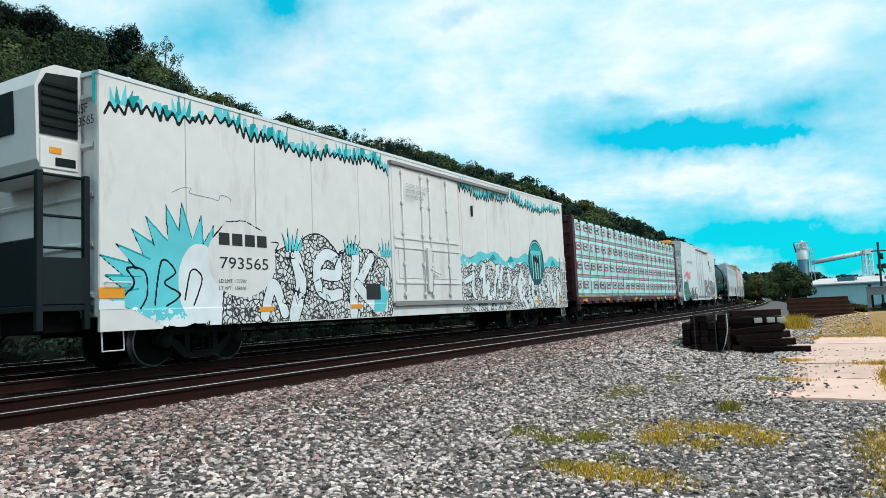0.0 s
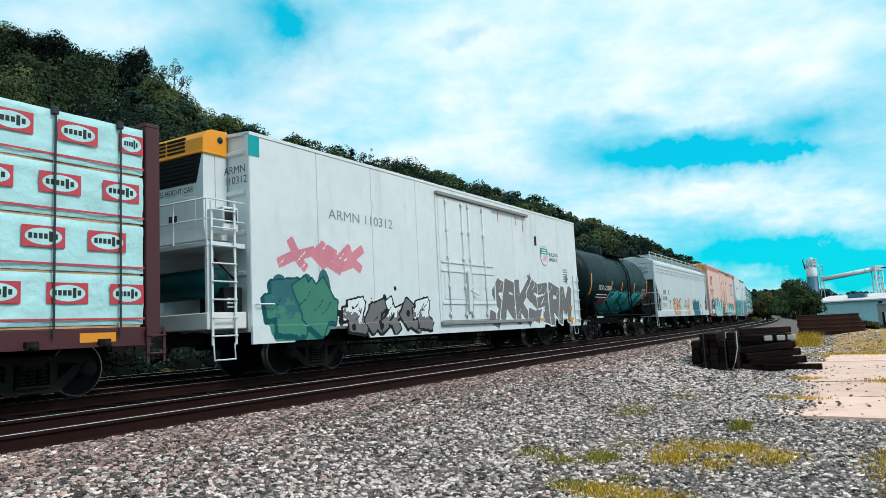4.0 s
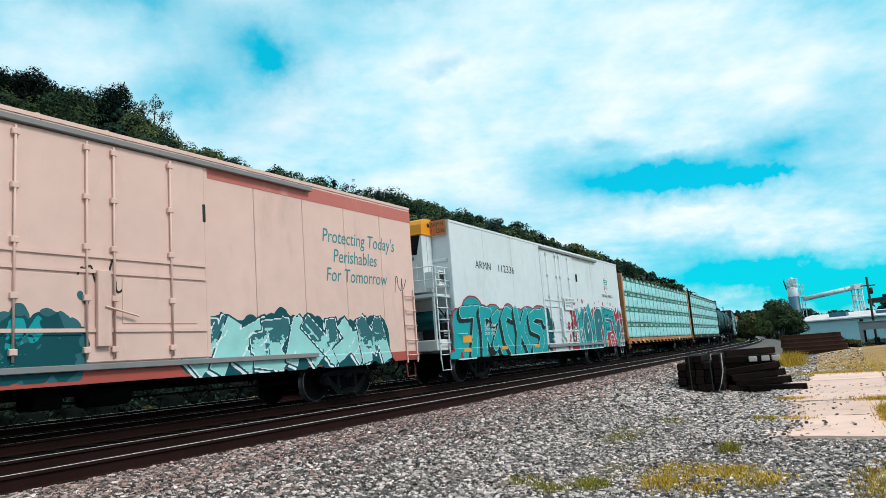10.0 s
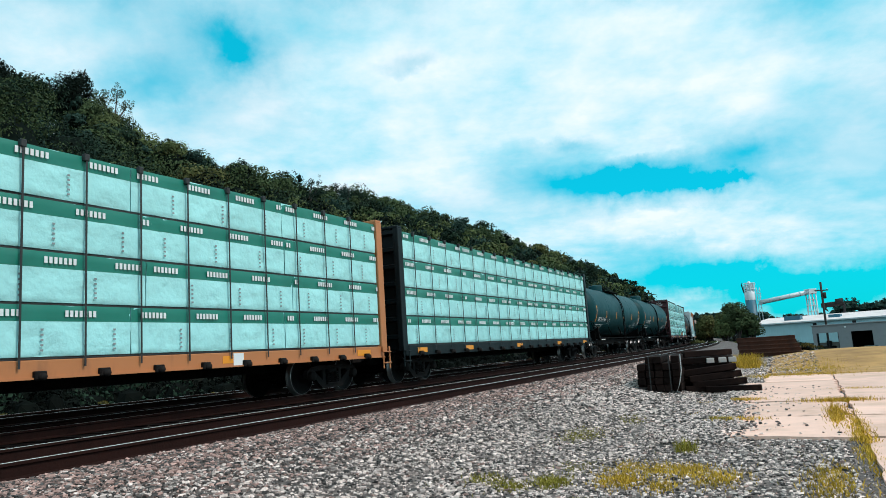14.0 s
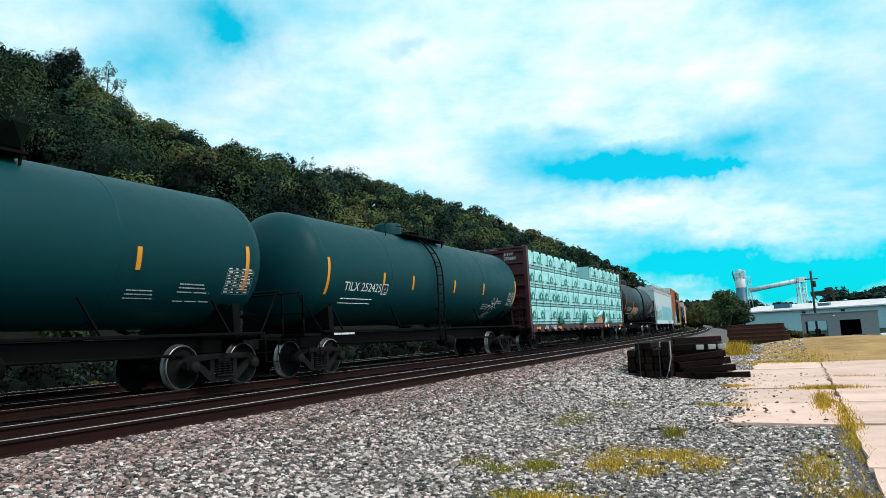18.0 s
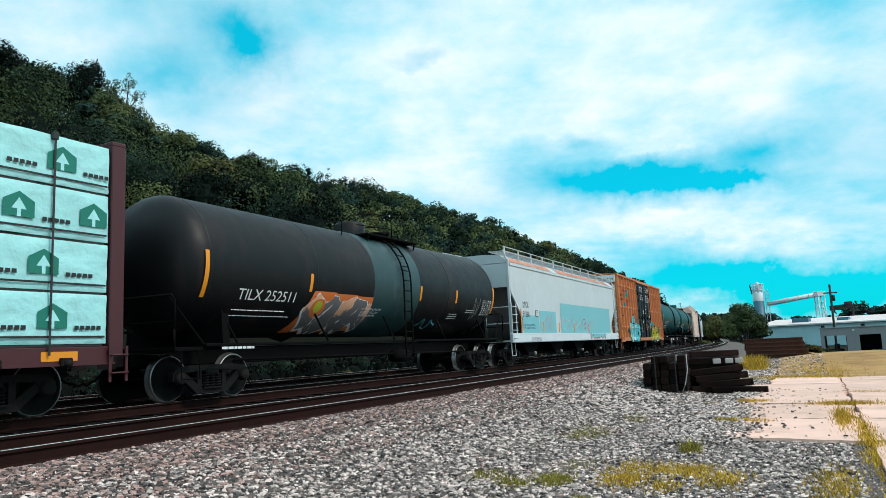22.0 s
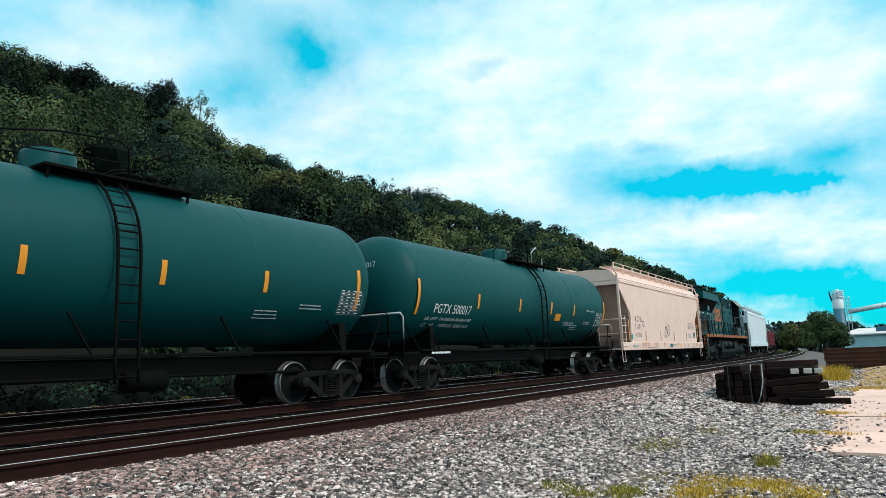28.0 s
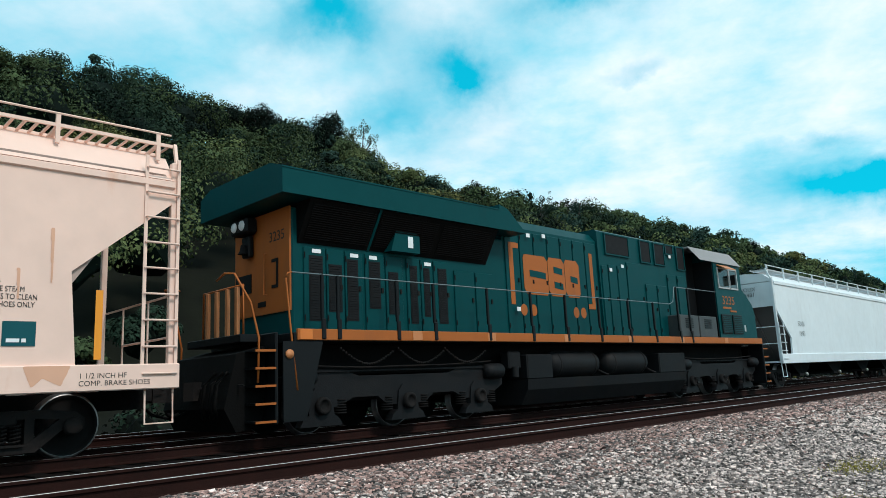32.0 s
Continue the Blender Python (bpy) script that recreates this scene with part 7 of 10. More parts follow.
def hoppers():
    c, L = hopper(85.7, 104.1, "light grey covered hopper with peach and teal graffiti", M_HGREY)
    y = -1.588
    lettering(c, "EQUX", -7.15, 2.32, .26, M_INK, y, width=.82); lettering(c, "631289", -7.23, 1.92, .26, M_INK, y, width=1.12)
    lettering(c, "LD LMT  219700 LB\nLT WT    66300 LB", -7.35, 1.66, .09, M_INK, y)
    lettering(c, "EQUX\n631289", -L / 2 + .07, 3.75, .17, M_INK, -.55, face="end")
    plate(c, "placard", -5.6, -5.35, 2.3, 2.55, M_INK, y + .001); plate(c, "placard", -5.57, -5.38, 2.33, 2.52, M_HGREY, y - .004)
    for x in (-7.78, -5.46, .05, 7.85):
        plate(c, "reflector", x, x + .1, 1.4, 1.95 if x > -7 else 2.3, M_REFLECT, y + .001)
    graffiti(c, "vsero", -4.5, -2.0, .98, 2.15, ("peach",), "brown", None, 91, hopper_skin, weight=.42, edge=.05, depth=.02, tilt=.2, flat=False, cell=.02)
    palm = Canvas(-.1, 1.7, .95, 2.4, .015)                       # a raised open palm in a loose black line
    for w, mat in ((.05, "black"), (0, "peach")):
        palm.blob(.72, 1.35, .52 + w / 2, .30 + w / 2, mat).blob(.95, 1.6, .3 + w / 2, .4 + w / 2, mat).blob(.45, 1.2, .3 + w / 2, .2 + w / 2, mat)
        for x in (.78, .96, 1.12, 1.27):
            palm.stroke([(x - .02, 1.6), (x, 2.08 - abs(x - 1.05) * .3)], .15 + w, mat)
    for x in (.87, 1.04, 1.2):
        palm.stroke([(x, 1.72), (x, 2.0)], .02, "black")
    palm.stroke(curl([(.2, 1.5), (.5, 1.62), (.75, 1.5), (.6, 1.25), (.85, 1.15)]), .025, "black").stroke(curl([(.05, 1.85), (.3, 1.95), (.1, 1.75), (.4, 1.8), (.2, 1.62), (.45, 1.7)]), .022, "grey")
    palm.done(c, hopper_skin, "peach open palm drawn in black line")
    graffiti(c, "o3414", 2.5, 5.3, .95, 2.05, ("deep", "dullteal"), "teal", "deep", 93, hopper_skin, weight=.36, edge=.03, depth=0)
    rng = random.Random(6)
    dots = Canvas(-5.6, 6.6, .95, 2.3, .02)
    for _ in range(30):
        r = rng.uniform(.05, .12)
        dots.blob(rng.uniform(-5.3, 6.4), rng.uniform(1.05, 2.1), r, r, "deep")
    dots.done(c, lambda x, z: hopper_skin(x, z) - .0015, "dark teal dots")
    lettering(c, "HEMPEL 37300\nINTERIOR COATED", -.9, 1.62, .08, M_INK, y); bars(c, -2.9, 1.58, 1.2, 2, M_MUTED, y, .04, .03); plate(c, "placard", 5.75, 6.05, 1.5, 1.75, M_INK, y)
    for z in (3.55, 3.62, 3.75, 3.80):
        part("score_line", Shape().box(-L / 2 + .2, L / 2 - .2, y - .002, y + .004, z, z + .012), M_SHADEGREY, c)

    c, L = hopper(264.4, 282.63, "pale grey covered hopper with cyan painted-over patches", M_HGREY)
    lettering(c, "UTCX", -7.7, 2.36, .26, M_INK, y - .006, width=.68); lettering(c, "51266", -7.75, 1.96, .26, M_INK, y - .006, width=.78); lettering(c, "LD LMT 219400 LB   99500 KG\nLT WT    66600 LB   30200 KG", -7.8, 1.60, .085, M_INK, y - .006)
    for x0, x1, z0, z1 in ((-5.6, -3.3, 1.3, 2.28), (-7.75, -5.7, 1.3, 2.05), (-2.55, 7.25, 1.3, 2.72), (-9.0, 8.6, .95, 1.24)):
        plate(c, "paint_patch", x0, x1, z0, z1, M_CYANPATCH if z0 > 1 else M_HWHITE, y if z0 > 1 else y - .048, .003, "rolled cyan paint over old graffiti")
    lettering(c, "CLOSE HOPPER GATES & ROOF\nHATCHES BEFORE MOVING CAR", -6.9, 1.06, .06, M_INK, y - .053)
    plate(c, "placard", -6.15, -5.85, 2.0, 2.28, M_INK, y - .004); plate(c, "placard", -6.12, -5.88, 2.03, 2.25, M_HGREY, y - .010); lettering(c, "PLATE\n  C", -6.10, 2.16, .06, M_INK, y - .017)
    for x in (-8.0, -5.2, -2.9, -.4, 2.4, 7.6):
        plate(c, "reflector", x, x + .1, 1.35, 2.3 if x < -7 else 1.8, M_REFLECT, y - .004)
    for i, (x, w, col) in enumerate(((-5.0, 1.3, "pink"), (-2.6, 3.2, "mint"), (-2.4, 3.4, "pink"), (1.6, 1.6, "pink"))):
        tag(c, x, 1.35, w, .75, col, 100 + i, flat_skin(y - .005), line=.03, n=13)
    graffiti(c, "meoka", 2.45, 5.95, 1.02, 2.05, (M_CYANPATCH,), "red", None, 104, lambda x, z: hopper_skin(x, z) - .006, weight=.46, edge=.05, depth=.03, flat=False, tilt=.1, label="bubble letters in dark red outline")
    scribble(c, [(1.2, 1.6), (1.3, 1.95), (1.7, 2.0), (1.85, 1.7), (1.6, 1.5), (1.45, 1.7), (1.7, 1.8)], .03, "red", flat_skin(y - .006))
    sh = Shape(); rng = random.Random(9); k = 0
    for i in range(60):
        x = rng.uniform(-8.8, 8.8); k += 1
        sh.add([(x - .26, -1.56 - k * .0002, 4.165), (x + .26, -1.56 - k * .0002, 4.165), (x + .18, -1.30 - k * .0002, 4.375), (x - .18, -1.30 - k * .0002, 4.375)], [(0, 1, 2, 3)])
    part("rust_patches", sh, paint("roof_rust", (0.62, 0.22, 0.13), (0.5, 0.4, 0.35), 0.6), c, "rust-orange patches along the roof edge")
    lettering(c, "UTCX\n51266", -L / 2 + .07, 3.2, .17, M_INK, 1.2, face="end")

    # cream hopper: inner body in a darkened cream, for shade at the ends
    c, L = hopper(334.75, 351.62, "cream covered hopper with rust stains and black lettering", M_CREAM, H=4.80, zs=3.75, zm=2.6, run=1.45, tx=2.2, eave=4.10, shade=paint("shaded_cream_paint", (0.40, 0.30, 0.26)))
    y = -1.588
    lettering(c, "A C F X", -6.2, 2.28, .28, M_INK, y, width=1.1); lettering(c, "5 1 1 0 1", -6.25, 1.90, .28, M_INK, y, width=.95)
    lettering(c, "LD LMT  191600 LBS\nLT WT    71400 LBS", -6.3, 1.66, .085, M_INK, y)
    lettering(c, "A C F X\n  51101", -L / 2 + .07, 4.1 - .35, .18, M_INK, .35, face="end")
    plate(c, "placard", -4.95, -4.7, 2.05, 2.32, M_INK, y + .001); plate(c, "placard", -4.92, -4.73, 2.08, 2.29, M_CREAM, y - .004)
    for x in (-7.36, -4.56, -1.74, 1.14, 4.16, 7.2):
        plate(c, "reflector", x, x + .1, 1.36, 2.35 if abs(x) > 6 else 1.85, M_REFLECT if abs(x) > 6 else M_ORANGE, y + .001)
    Canvas(-7.2, -6.6, 1.3, 1.8, .012).blob(-6.85, 1.55, .14, .14, "teal").done(c, flat_skin(y), "", "dot_mark")
    scribble(c, [(-.98, 1.5), (-.85, 1.62), (-.7, 1.95), (-.5, 2.15), (-.32, 2.0), (-.38, 1.72), (-.62, 1.6), (-.78, 1.72), (-.72, 1.95), (-.5, 2.08), (-.3, 1.85), (-.1, 1.66), (.12, 1.7), (.22, 1.9), (.2, 2.16), (.08, 2.2), (-.1, 2.02), (-.2, 1.75)], .035, "black", flat_skin(y - .003), "looping black line")
    lettering(c, "C6S92 LINING APPLIED 10-2005 ARIB\nCAUTION: LINED CAR. DO NOT USE STEAM\nBOILING WATER OR SHARP OBJECTS TO CLEAN\nENTER CAR WITH RUBBER SOLED SHOES ONLY", 4.72, 2.38, .075, M_INK, y, width=1.72)
    bars(c, 4.7, 1.72, .9, 3, M_MUTED, y, .035, .035); plate(c, "placard", 6.05, 6.45, 1.55, 1.88, G["deep"], y + .001); bars(c, 6.1, 1.6, .3, 1, M_PALE, y - .008, .05)
    yy = -1.634
    lettering(c, "NOTE: THIS CAR HAS FOUR COMPARTMENTS", -4.5, .98, .06, M_INK, yy); lettering(c, "PRESSUREAIDE", -7.0, 1.05, .10, G["teal"], yy)
    lettering(c, "1 1/2 INCH HF\nCOMP. BRAKE SHOES", 7.0, 1.10, .075, M_INK, yy); lettering(c, "EXW 10-7 H 8-S\nEW   8-3 H 15-0\nCU FT   5000", 5.4, 1.16, .065, M_INK, yy)
    lettering(c, "CAUTION", .58, 1.10, .075, M_INK, yy); bars(c, 1.05, 1.12, .5, 2, M_MUTED, yy, .03, .03); bars(c, 4.2, 1.12, .3, 3, M_MUTED, yy, .03, .03)
    plate(c, "placard", -.05, .52, 1.0, 1.2, G["dullteal"], yy + .001); plate(c, "placard", 2.3, 2.52, 1.02, 1.18, M_YELLOWTAG, yy + .001); plate(c, "placard", -.42, -.18, .93, 1.0, M_YELLOWTAG, yy + .001)
    Canvas(3.15, 3.55, .95, 1.3, .008).blob(3.34, 1.12, .12, .12, M_INK).blob(3.34, 1.12, .10, .10, M_CREAM).stroke([(3.28, 1.12), (3.40, 1.12)], .03, M_INK).done(c, flat_skin(yy - .002), "", "round_mark")
    rng = random.Random(12)
    for x, z, h, w in ((-3.9, 2.9, .9, .05), (-2.0, 2.2, .5, .04), (1.8, 2.6, .6, .05), (3.3, 3.0, .7, .05), (-.3, 2.6, .5, .03), (5.4, 3.1, .6, .05), (6.6, 3.2, .9, .05), (6.2, 2.6, .5, .04), (-6.4, 3.1, .7, .04), (2.6, 3.4, .4, .06)):
        Canvas(x - .3, x + .3, z - h - .05, z + .05, .012).poly([(x - w / 2, z), (x + w / 2, z), (x + .03, z - h * .6), (x + .01, z - h)], M_RUSTRUN).done(c, flat_skin(y - .0005), "", "rust_streak")
    for x, w in ((-5.5, .9), (-4.6, .5), (-3.2, .7), (-1.4, .4), (1.6, .5), (6.3, .6)):
        Canvas(x - .1, x + w + .1, .9, 1.4, .02).poly([(x, 1.28), (x + w, 1.28), (x + w * .8, 1.0), (x + w * .4, 1.12), (x + w * .2, .98)], M_RUSTRUN).done(c, flat_skin(yy + .0008), "", "rust_stain")

    c, L = hopper(375.4, 395.8, "white covered hopper behind the locomotive", M_HWHITE)
    lettering(c, "SOUX", -7.9, 2.4, .22, M_MUTED, -1.588); lettering(c, "18481", -7.9, 2.0, .22, M_MUTED, -1.588)
    lettering(c, "SOUX\n18481", -L / 2 + .07, 3.8, .16, M_INK, -.3, face="end")


# ---- centre-beam lumber cars ----
def lumber_bundle(car, x0, x1, z0, z1, style, rng, near=True):
    s = -1 if near else 1
    h, w = z1 - z0, x1 - x0
    nx, rows = max(4, int(w / .14)), [0, .06, .13, .2, .28, .36, .44, .52, .60, .66, .68, .76, .84, .92, 1.0]
    sh = Shape()
    yb, yf = s * .22, s * 1.555
    g = {}
    for i in range(nx + 1):
        for j, r in enumerate(rows):
            x, z = x0 + w * i / nx, z0 + h * r
            inner = 0 < i < nx and 0 < j < len(rows) - 1
            u = x * .8 + z * (.9 if noise.noise(Vector((x * .7, z, x0 + 9))) > 0 else -.9)                  # slanting creases
            d = .018 * noise.noise(Vector((x * 2.3, z * 3.1, x0))) + .020 * (1 - abs(noise.noise(Vector((u * 6, (x - z) * 1.1, x0 + 3.0)))) * 3) * max(0, noise.noise(Vector((x * 1.3, z * 1.7, x0 + 5))) + .35) + .006 * noise.noise(Vector((x * 11, z * 9, 3.0))) + (-.008 if inner else -.026)
            g[i, j] = len(sh.v); sh.v.append((x + (rng.uniform(-.012, .012) if inner else 0), yf + s * min(d, .017), z))
    for i in range(nx):
        for j in range(len(rows) - 1):
            q = [g[i, j], g[i + 1, j], g[i + 1, j + 1], g[i, j + 1]]
            sh.f.append(q if s < 0 else q[::-1]); sh.smooth.append(True)
            sh.mi.append(1 if style == "green_band" and rows[j] >= .67 else 0)
    sh.box(x0, x1, min(yb, yf - s * .03), max(yb, yf - s * .03), z0 + .004, z1 - .004)
    mats = [M_WRAP2 if style == "red_oval" else M_WRAP, M_WRAPGREEN]
    ob = part("lumber_pack", sh, mats, car)
    if not near:
        return ob
    p, y = Shape(), yf - .020
    if style == "green_band":
        x = x0 + rng.uniform(-.6, .0)
        while x < x1 - .2:
            for i in range(7):
                a = x + .2 + i * .085
                if x0 + .02 < a < x1 - .08:
                    p.box(a, a + .055, y - .002, y, z0 + h * .77, z0 + h * .90)
            for i in range(5):
                if x0 + .02 < x + 1.1 < x1 - .08:
                    p.box(x + 1.1, x + 1.15, y - .002, y, z0 + h * (.1 + .1 * i), z0 + h * (.14 + .1 * i), mi=1)
            x += 1.32
    elif style == "red_oval":
        x = x0 + rng.uniform(-.5, .1)
        while x < x1 - .1:
            a, b = max(x + .15, x0 + .02), min(x + .82, x1 - .02)
            if b - a > .3:
                p.box(a, b, y - .002, y, z0 + h * .42, z0 + h * .82, mi=0)
                if b - a > .3:
                    disc(p, (a + b) / 2, z0 + h * .62, .43 * (b - a), .13, y - .003, 1, 20)
                    for i in range(6):
                        q = a + .10 + (b - a - .20) * i / 6
                        p.box(q, q + (b - a - .20) / 6 * .72, y - .007, y - .005, z0 + h * (.575 if i != 4 else .53), z0 + h * (.675 if i != 4 else .72), mi=2)
            x += 1.05
        p.box(x0, x1, y - .0015, y, z0 + h * .10, z0 + h * .14, mi=0)
    else:
        x = x0 + rng.uniform(-.3, .1)
        while x < x1 - .3:
            if x > x0 and x + .5 < x1:
                zc = z0 + h * .30
                p.prism([(x + .05, zc), (x + .55, zc), (x + .55, zc + .26), (x + .30, zc + .40), (x + .05, zc + .26)], "y", y - .003, y, 0)
                p.prism([(x + .27, zc + .0), (x + .33, zc), (x + .33, zc + .12), (x + .42, zc + .12), (x + .30, zc + .30), (x + .18, zc + .12), (x + .27, zc + .12)], "y", y - .005, y - .0035, 2)
            for i in range(5):
                a = x + .68 + i * .1
                if a + .08 < x1 and a > x0:
                    p.box(a, a + .075, y - .002, y, z0 + h * .28, z0 + h * .36, mi=1)
            x += 1.28
        p.box(x0 + .05, x1 - .05, y - .002, y, z0 + h * .12, z0 + h * .16, mi=1)
    if p.v:
        m3 = {"green_band": [M_PALE, M_MUTED, G["mint"]], "red_oval": [M_WRAPRED, M_WRAP2, M_INK], "green_house": [M_WRAPGREEN, M_INK, M_WRAP]}[style]
        part("wrap_print", p, m3, ob, kind="stuff")
    return ob


def centerbeam(f, b, label, mat, style, lengths, seed, deckmat=None, gap=None, torn=False):
    car, L = car_root("centerbeam_flatcar", f, b, label)
    deckmat = deckmat or mat
    rng = random.Random(seed)
    zd, zt = 1.12, 4.56
    part("deck", Shape().box(-L / 2, L / 2, -1.5, 1.5, .98, zd - .01, .01), deckmat, car)
    for s in (-1, 1):
        part("side_sill", Shape().box(-L / 2, L / 2, min(s * 1.46, s * 1.56), max(s * 1.46, s * 1.56), .80, zd - .02, .012).box(-L / 2, L / 2, min(s * 1.46, s * 1.60), max(s * 1.46, s * 1.60), .80, .83), deckmat, car)
    part("center_sill", Shape().box(-L / 2, L / 2, -.3, .3, .60, .98), M_BLACK, car)
    part("center_beam", Shape().box(-L / 2 + .4, L / 2 - .4, -.16, .16, zt - .10, zt + .10, .02), mat, car)
    for x in np.linspace(-L / 2 + 1.4, L / 2 - 1.4, 14):
        part("beam_post", Shape().box(x - .08, x + .08, -.14, .14, zd - .02, zt - .09, .01), mat, car)
    # winches under the edge
    wm = Shape().box(-.10, .10, -.06, .06, -.07, .07, .015).lathe([(0, -.13), (.06, -.12), (.06, .06), (0, .06)], (0, 0, -.02), "y", 10).mesh("winch", [M_GEAR])
    n = 18
    for i in range(n):
        x = -L / 2 + .9 + (L - 1.8) * i / (n - 1)
        part("winch", wm, [], car, m=Matrix.Translation((x, -1.58, .86)))
    for s in (-1, 1):
        x = s * L / 2
        bh = part("bulkhead", Shape().box(min(x, x - s * .10), max(x, x - s * .10), -1.5, 1.5, zd - .03, zt + .05, .01), mat, car, "ribbed steel end bulkhead")
        sh = Shape()
        for z in np.linspace(zd + .25, zt - .05, 7):
            sh.prism([(x, z - .09), (x + s * .14, z - .05), (x + s * .14, z + .05), (x, z + .09)][::-s], "y", -1.42, 1.42)
        part("bulkhead_rib", sh, mat, bh)
        for y in (-1.5, 1.5):
            part("bulkhead_post", Shape().box(min(x + s * .16, x - s * .12), max(x + s * .16, x - s * .12), y - .09, y + .09, .95, zt + .06, .015), mat, bh)
        part("bulkhead_cap", Shape().box(min(x + s * .16, x - s * .12), max(x + s * .16, x - s * .12), -1.58, 1.58, zt + .06, zt + .13, .01), mat, bh)
        truck(car, s * (L / 2 - 1.75)); coupler(car, s * L / 2, s)
        ladder(car, min(x - s * .12, x + s * .2) - .0, max(x - s * .12, x + s * .2), -1.62, .5, 1.1, 2, deckmat, name="step")
    th = (zt - zd) / 4
    for k in range(4):
        x = -L / 2 + .15
        i = 0
        while x < L / 2 - .5:
            w = lengths[i % len(lengths)] + (rng.uniform(-.25, .25) if k in (1, 2) and i else 0)
            e = min(x + w, L / 2 - .14)
            if L / 2 - .14 - e < 1.0:
                e = L / 2 - .14
            skip = gap and gap[0] < (x + e) / 2 < gap[1] and k == 3
            if not skip:
                lumber_bundle(car, x + .01, e - .01, zd + th * k + .03, zd + th * (k + 1) - .012, style, rng)
                lumber_bundle(car, x + .01, e - .01, zd + th * k + .03, zd + th * (k + 1) - .012, style, rng, False)
            x = e; i += 1
    for k in range(4):
        part("timber_spacer", Shape().box(-L / 2 + .2, L / 2 - .2, -1.52, 1.52, zd + th * k - .012, zd + th * k + .022), M_LUMBER if style == "red_oval" else M_STRAP, car)
    for i, x in enumerate(np.arange(-L / 2 + .8, L / 2 - .4, 1.12)):
        if gap and gap[0] < x < gap[1]:
            continue
        part("strap", Shape().box(x - .018, x + .018, -1.612, -1.604, zd - .15, zt + .01).box(x - .018, x + .018, -1.61, -.1, zt + .0, zt + .012), M_STRAP, car)
        part("corner_guard", Shape().box(x - .05, x + .05, -1.625, -1.54, zt - .10, zt + .025, .01), M_STRAP, car)
    for x in (-L / 2 + .75, -L / 2 + 4.3, -1.0, 4.5, L / 2 - 1.3):
        plate(car, "reflector", x, x + .62, .88, 1.03, M_REFLECT, -1.562)
    if torn:
        def flap(name, pts, mat, y, lift=.0):
            """A ragged piece of wrap, bare wood or painted-in dark on the side of the load."""
            n = len(pts)
            cx, cz = sum(p[0] for p in pts) / n, sum(p[1] for p in pts) / n
            v = [(cx, y - lift, cz)] + [(px, y - (lift * .3 if i % 2 else 0), pz) for i, (px, pz) in enumerate(pts)]
            part(name, Shape().add(v, [(0, 1 + i, 1 + (i + 1) % n) for i in range(n)]), mat, car)
        y = -1.612
        flap("bare_lumber", [(1.9, 1.16), (3.7, 1.16), (3.75, 1.52), (3.0, 1.62), (2.2, 1.50)], M_LUMBER, y)
        flap("bare_lumber", [(4.5, 1.15), (5.4, 1.15), (5.2, 1.35), (4.6, 1.42)], M_LUMBER, y)
        for x in (2.3, 2.75, 3.2):
            part("board_edge", Shape().box(x, x + .02, y - .012, y - .004, 1.17, 1.5), M_STRAP, car)
        # flat black pieces stand in for the dark inside the tears
        flap("torn_film", [(3.55, 1.5), (3.9, 1.95), (4.45, 1.80), (4.5, 1.45), (4.15, 1.2), (3.75, 1.25)], M_STRAP, y - .01, .03)
        flap("torn_film", [(1.5, 1.28), (1.75, 1.22), (2.0, 1.5), (2.5, 1.72), (3.1, 1.86), (3.0, 1.72), (2.2, 1.52), (1.8, 1.45)], M_STRAP, y - .01, .03)
        flap("torn_wrap", [(1.6, 1.55), (2.2, 1.62), (3.2, 1.9), (3.8, 1.92), (3.6, 1.62), (3.0, 1.56), (2.2, 1.46)], M_WRAP, y - .03, .10)
        flap("torn_wrap", [(4.0, 1.12), (4.35, 1.5), (4.8, 1.48), (4.6, 1.22), (4.3, 1.02)], M_WRAP, y - .03, .12)
        flap("torn_wrap", [(5.4, 1.2), (5.6, 1.4), (6.3, 1.3), (6.4, 1.14), (5.8, 1.12)], M_WRAPGREEN, y - .02, .08)
        flap("torn_wrap", [(-6.2, 1.25), (-6.1, 1.5), (-5.9, 1.65), (-5.7, 1.45), (-5.5, 1.3), (-5.9, 1.12)], M_WRAPGREEN, y - .02, .08)
        flap("torn_film", [(-5.75, 1.12), (-5.3, 1.12), (-5.35, 1.38), (-5.6, 1.3)], M_STRAP, y - .03, .02)
        flap("torn_wrap", [(-1.8, 1.2), (-1.3, 1.35), (-1.0, 1.9), (-.75, 1.85), (-.8, 1.4), (-1.0, 1.0), (-1.5, 1.12)], M_WRAPGREEN, y - .02, .1)
        flap("torn_film", [(-.85, 1.2), (-.55, 1.18), (-.5, 1.55), (-.75, 1.7)], M_STRAP, y - .03, .02)
    return car, L


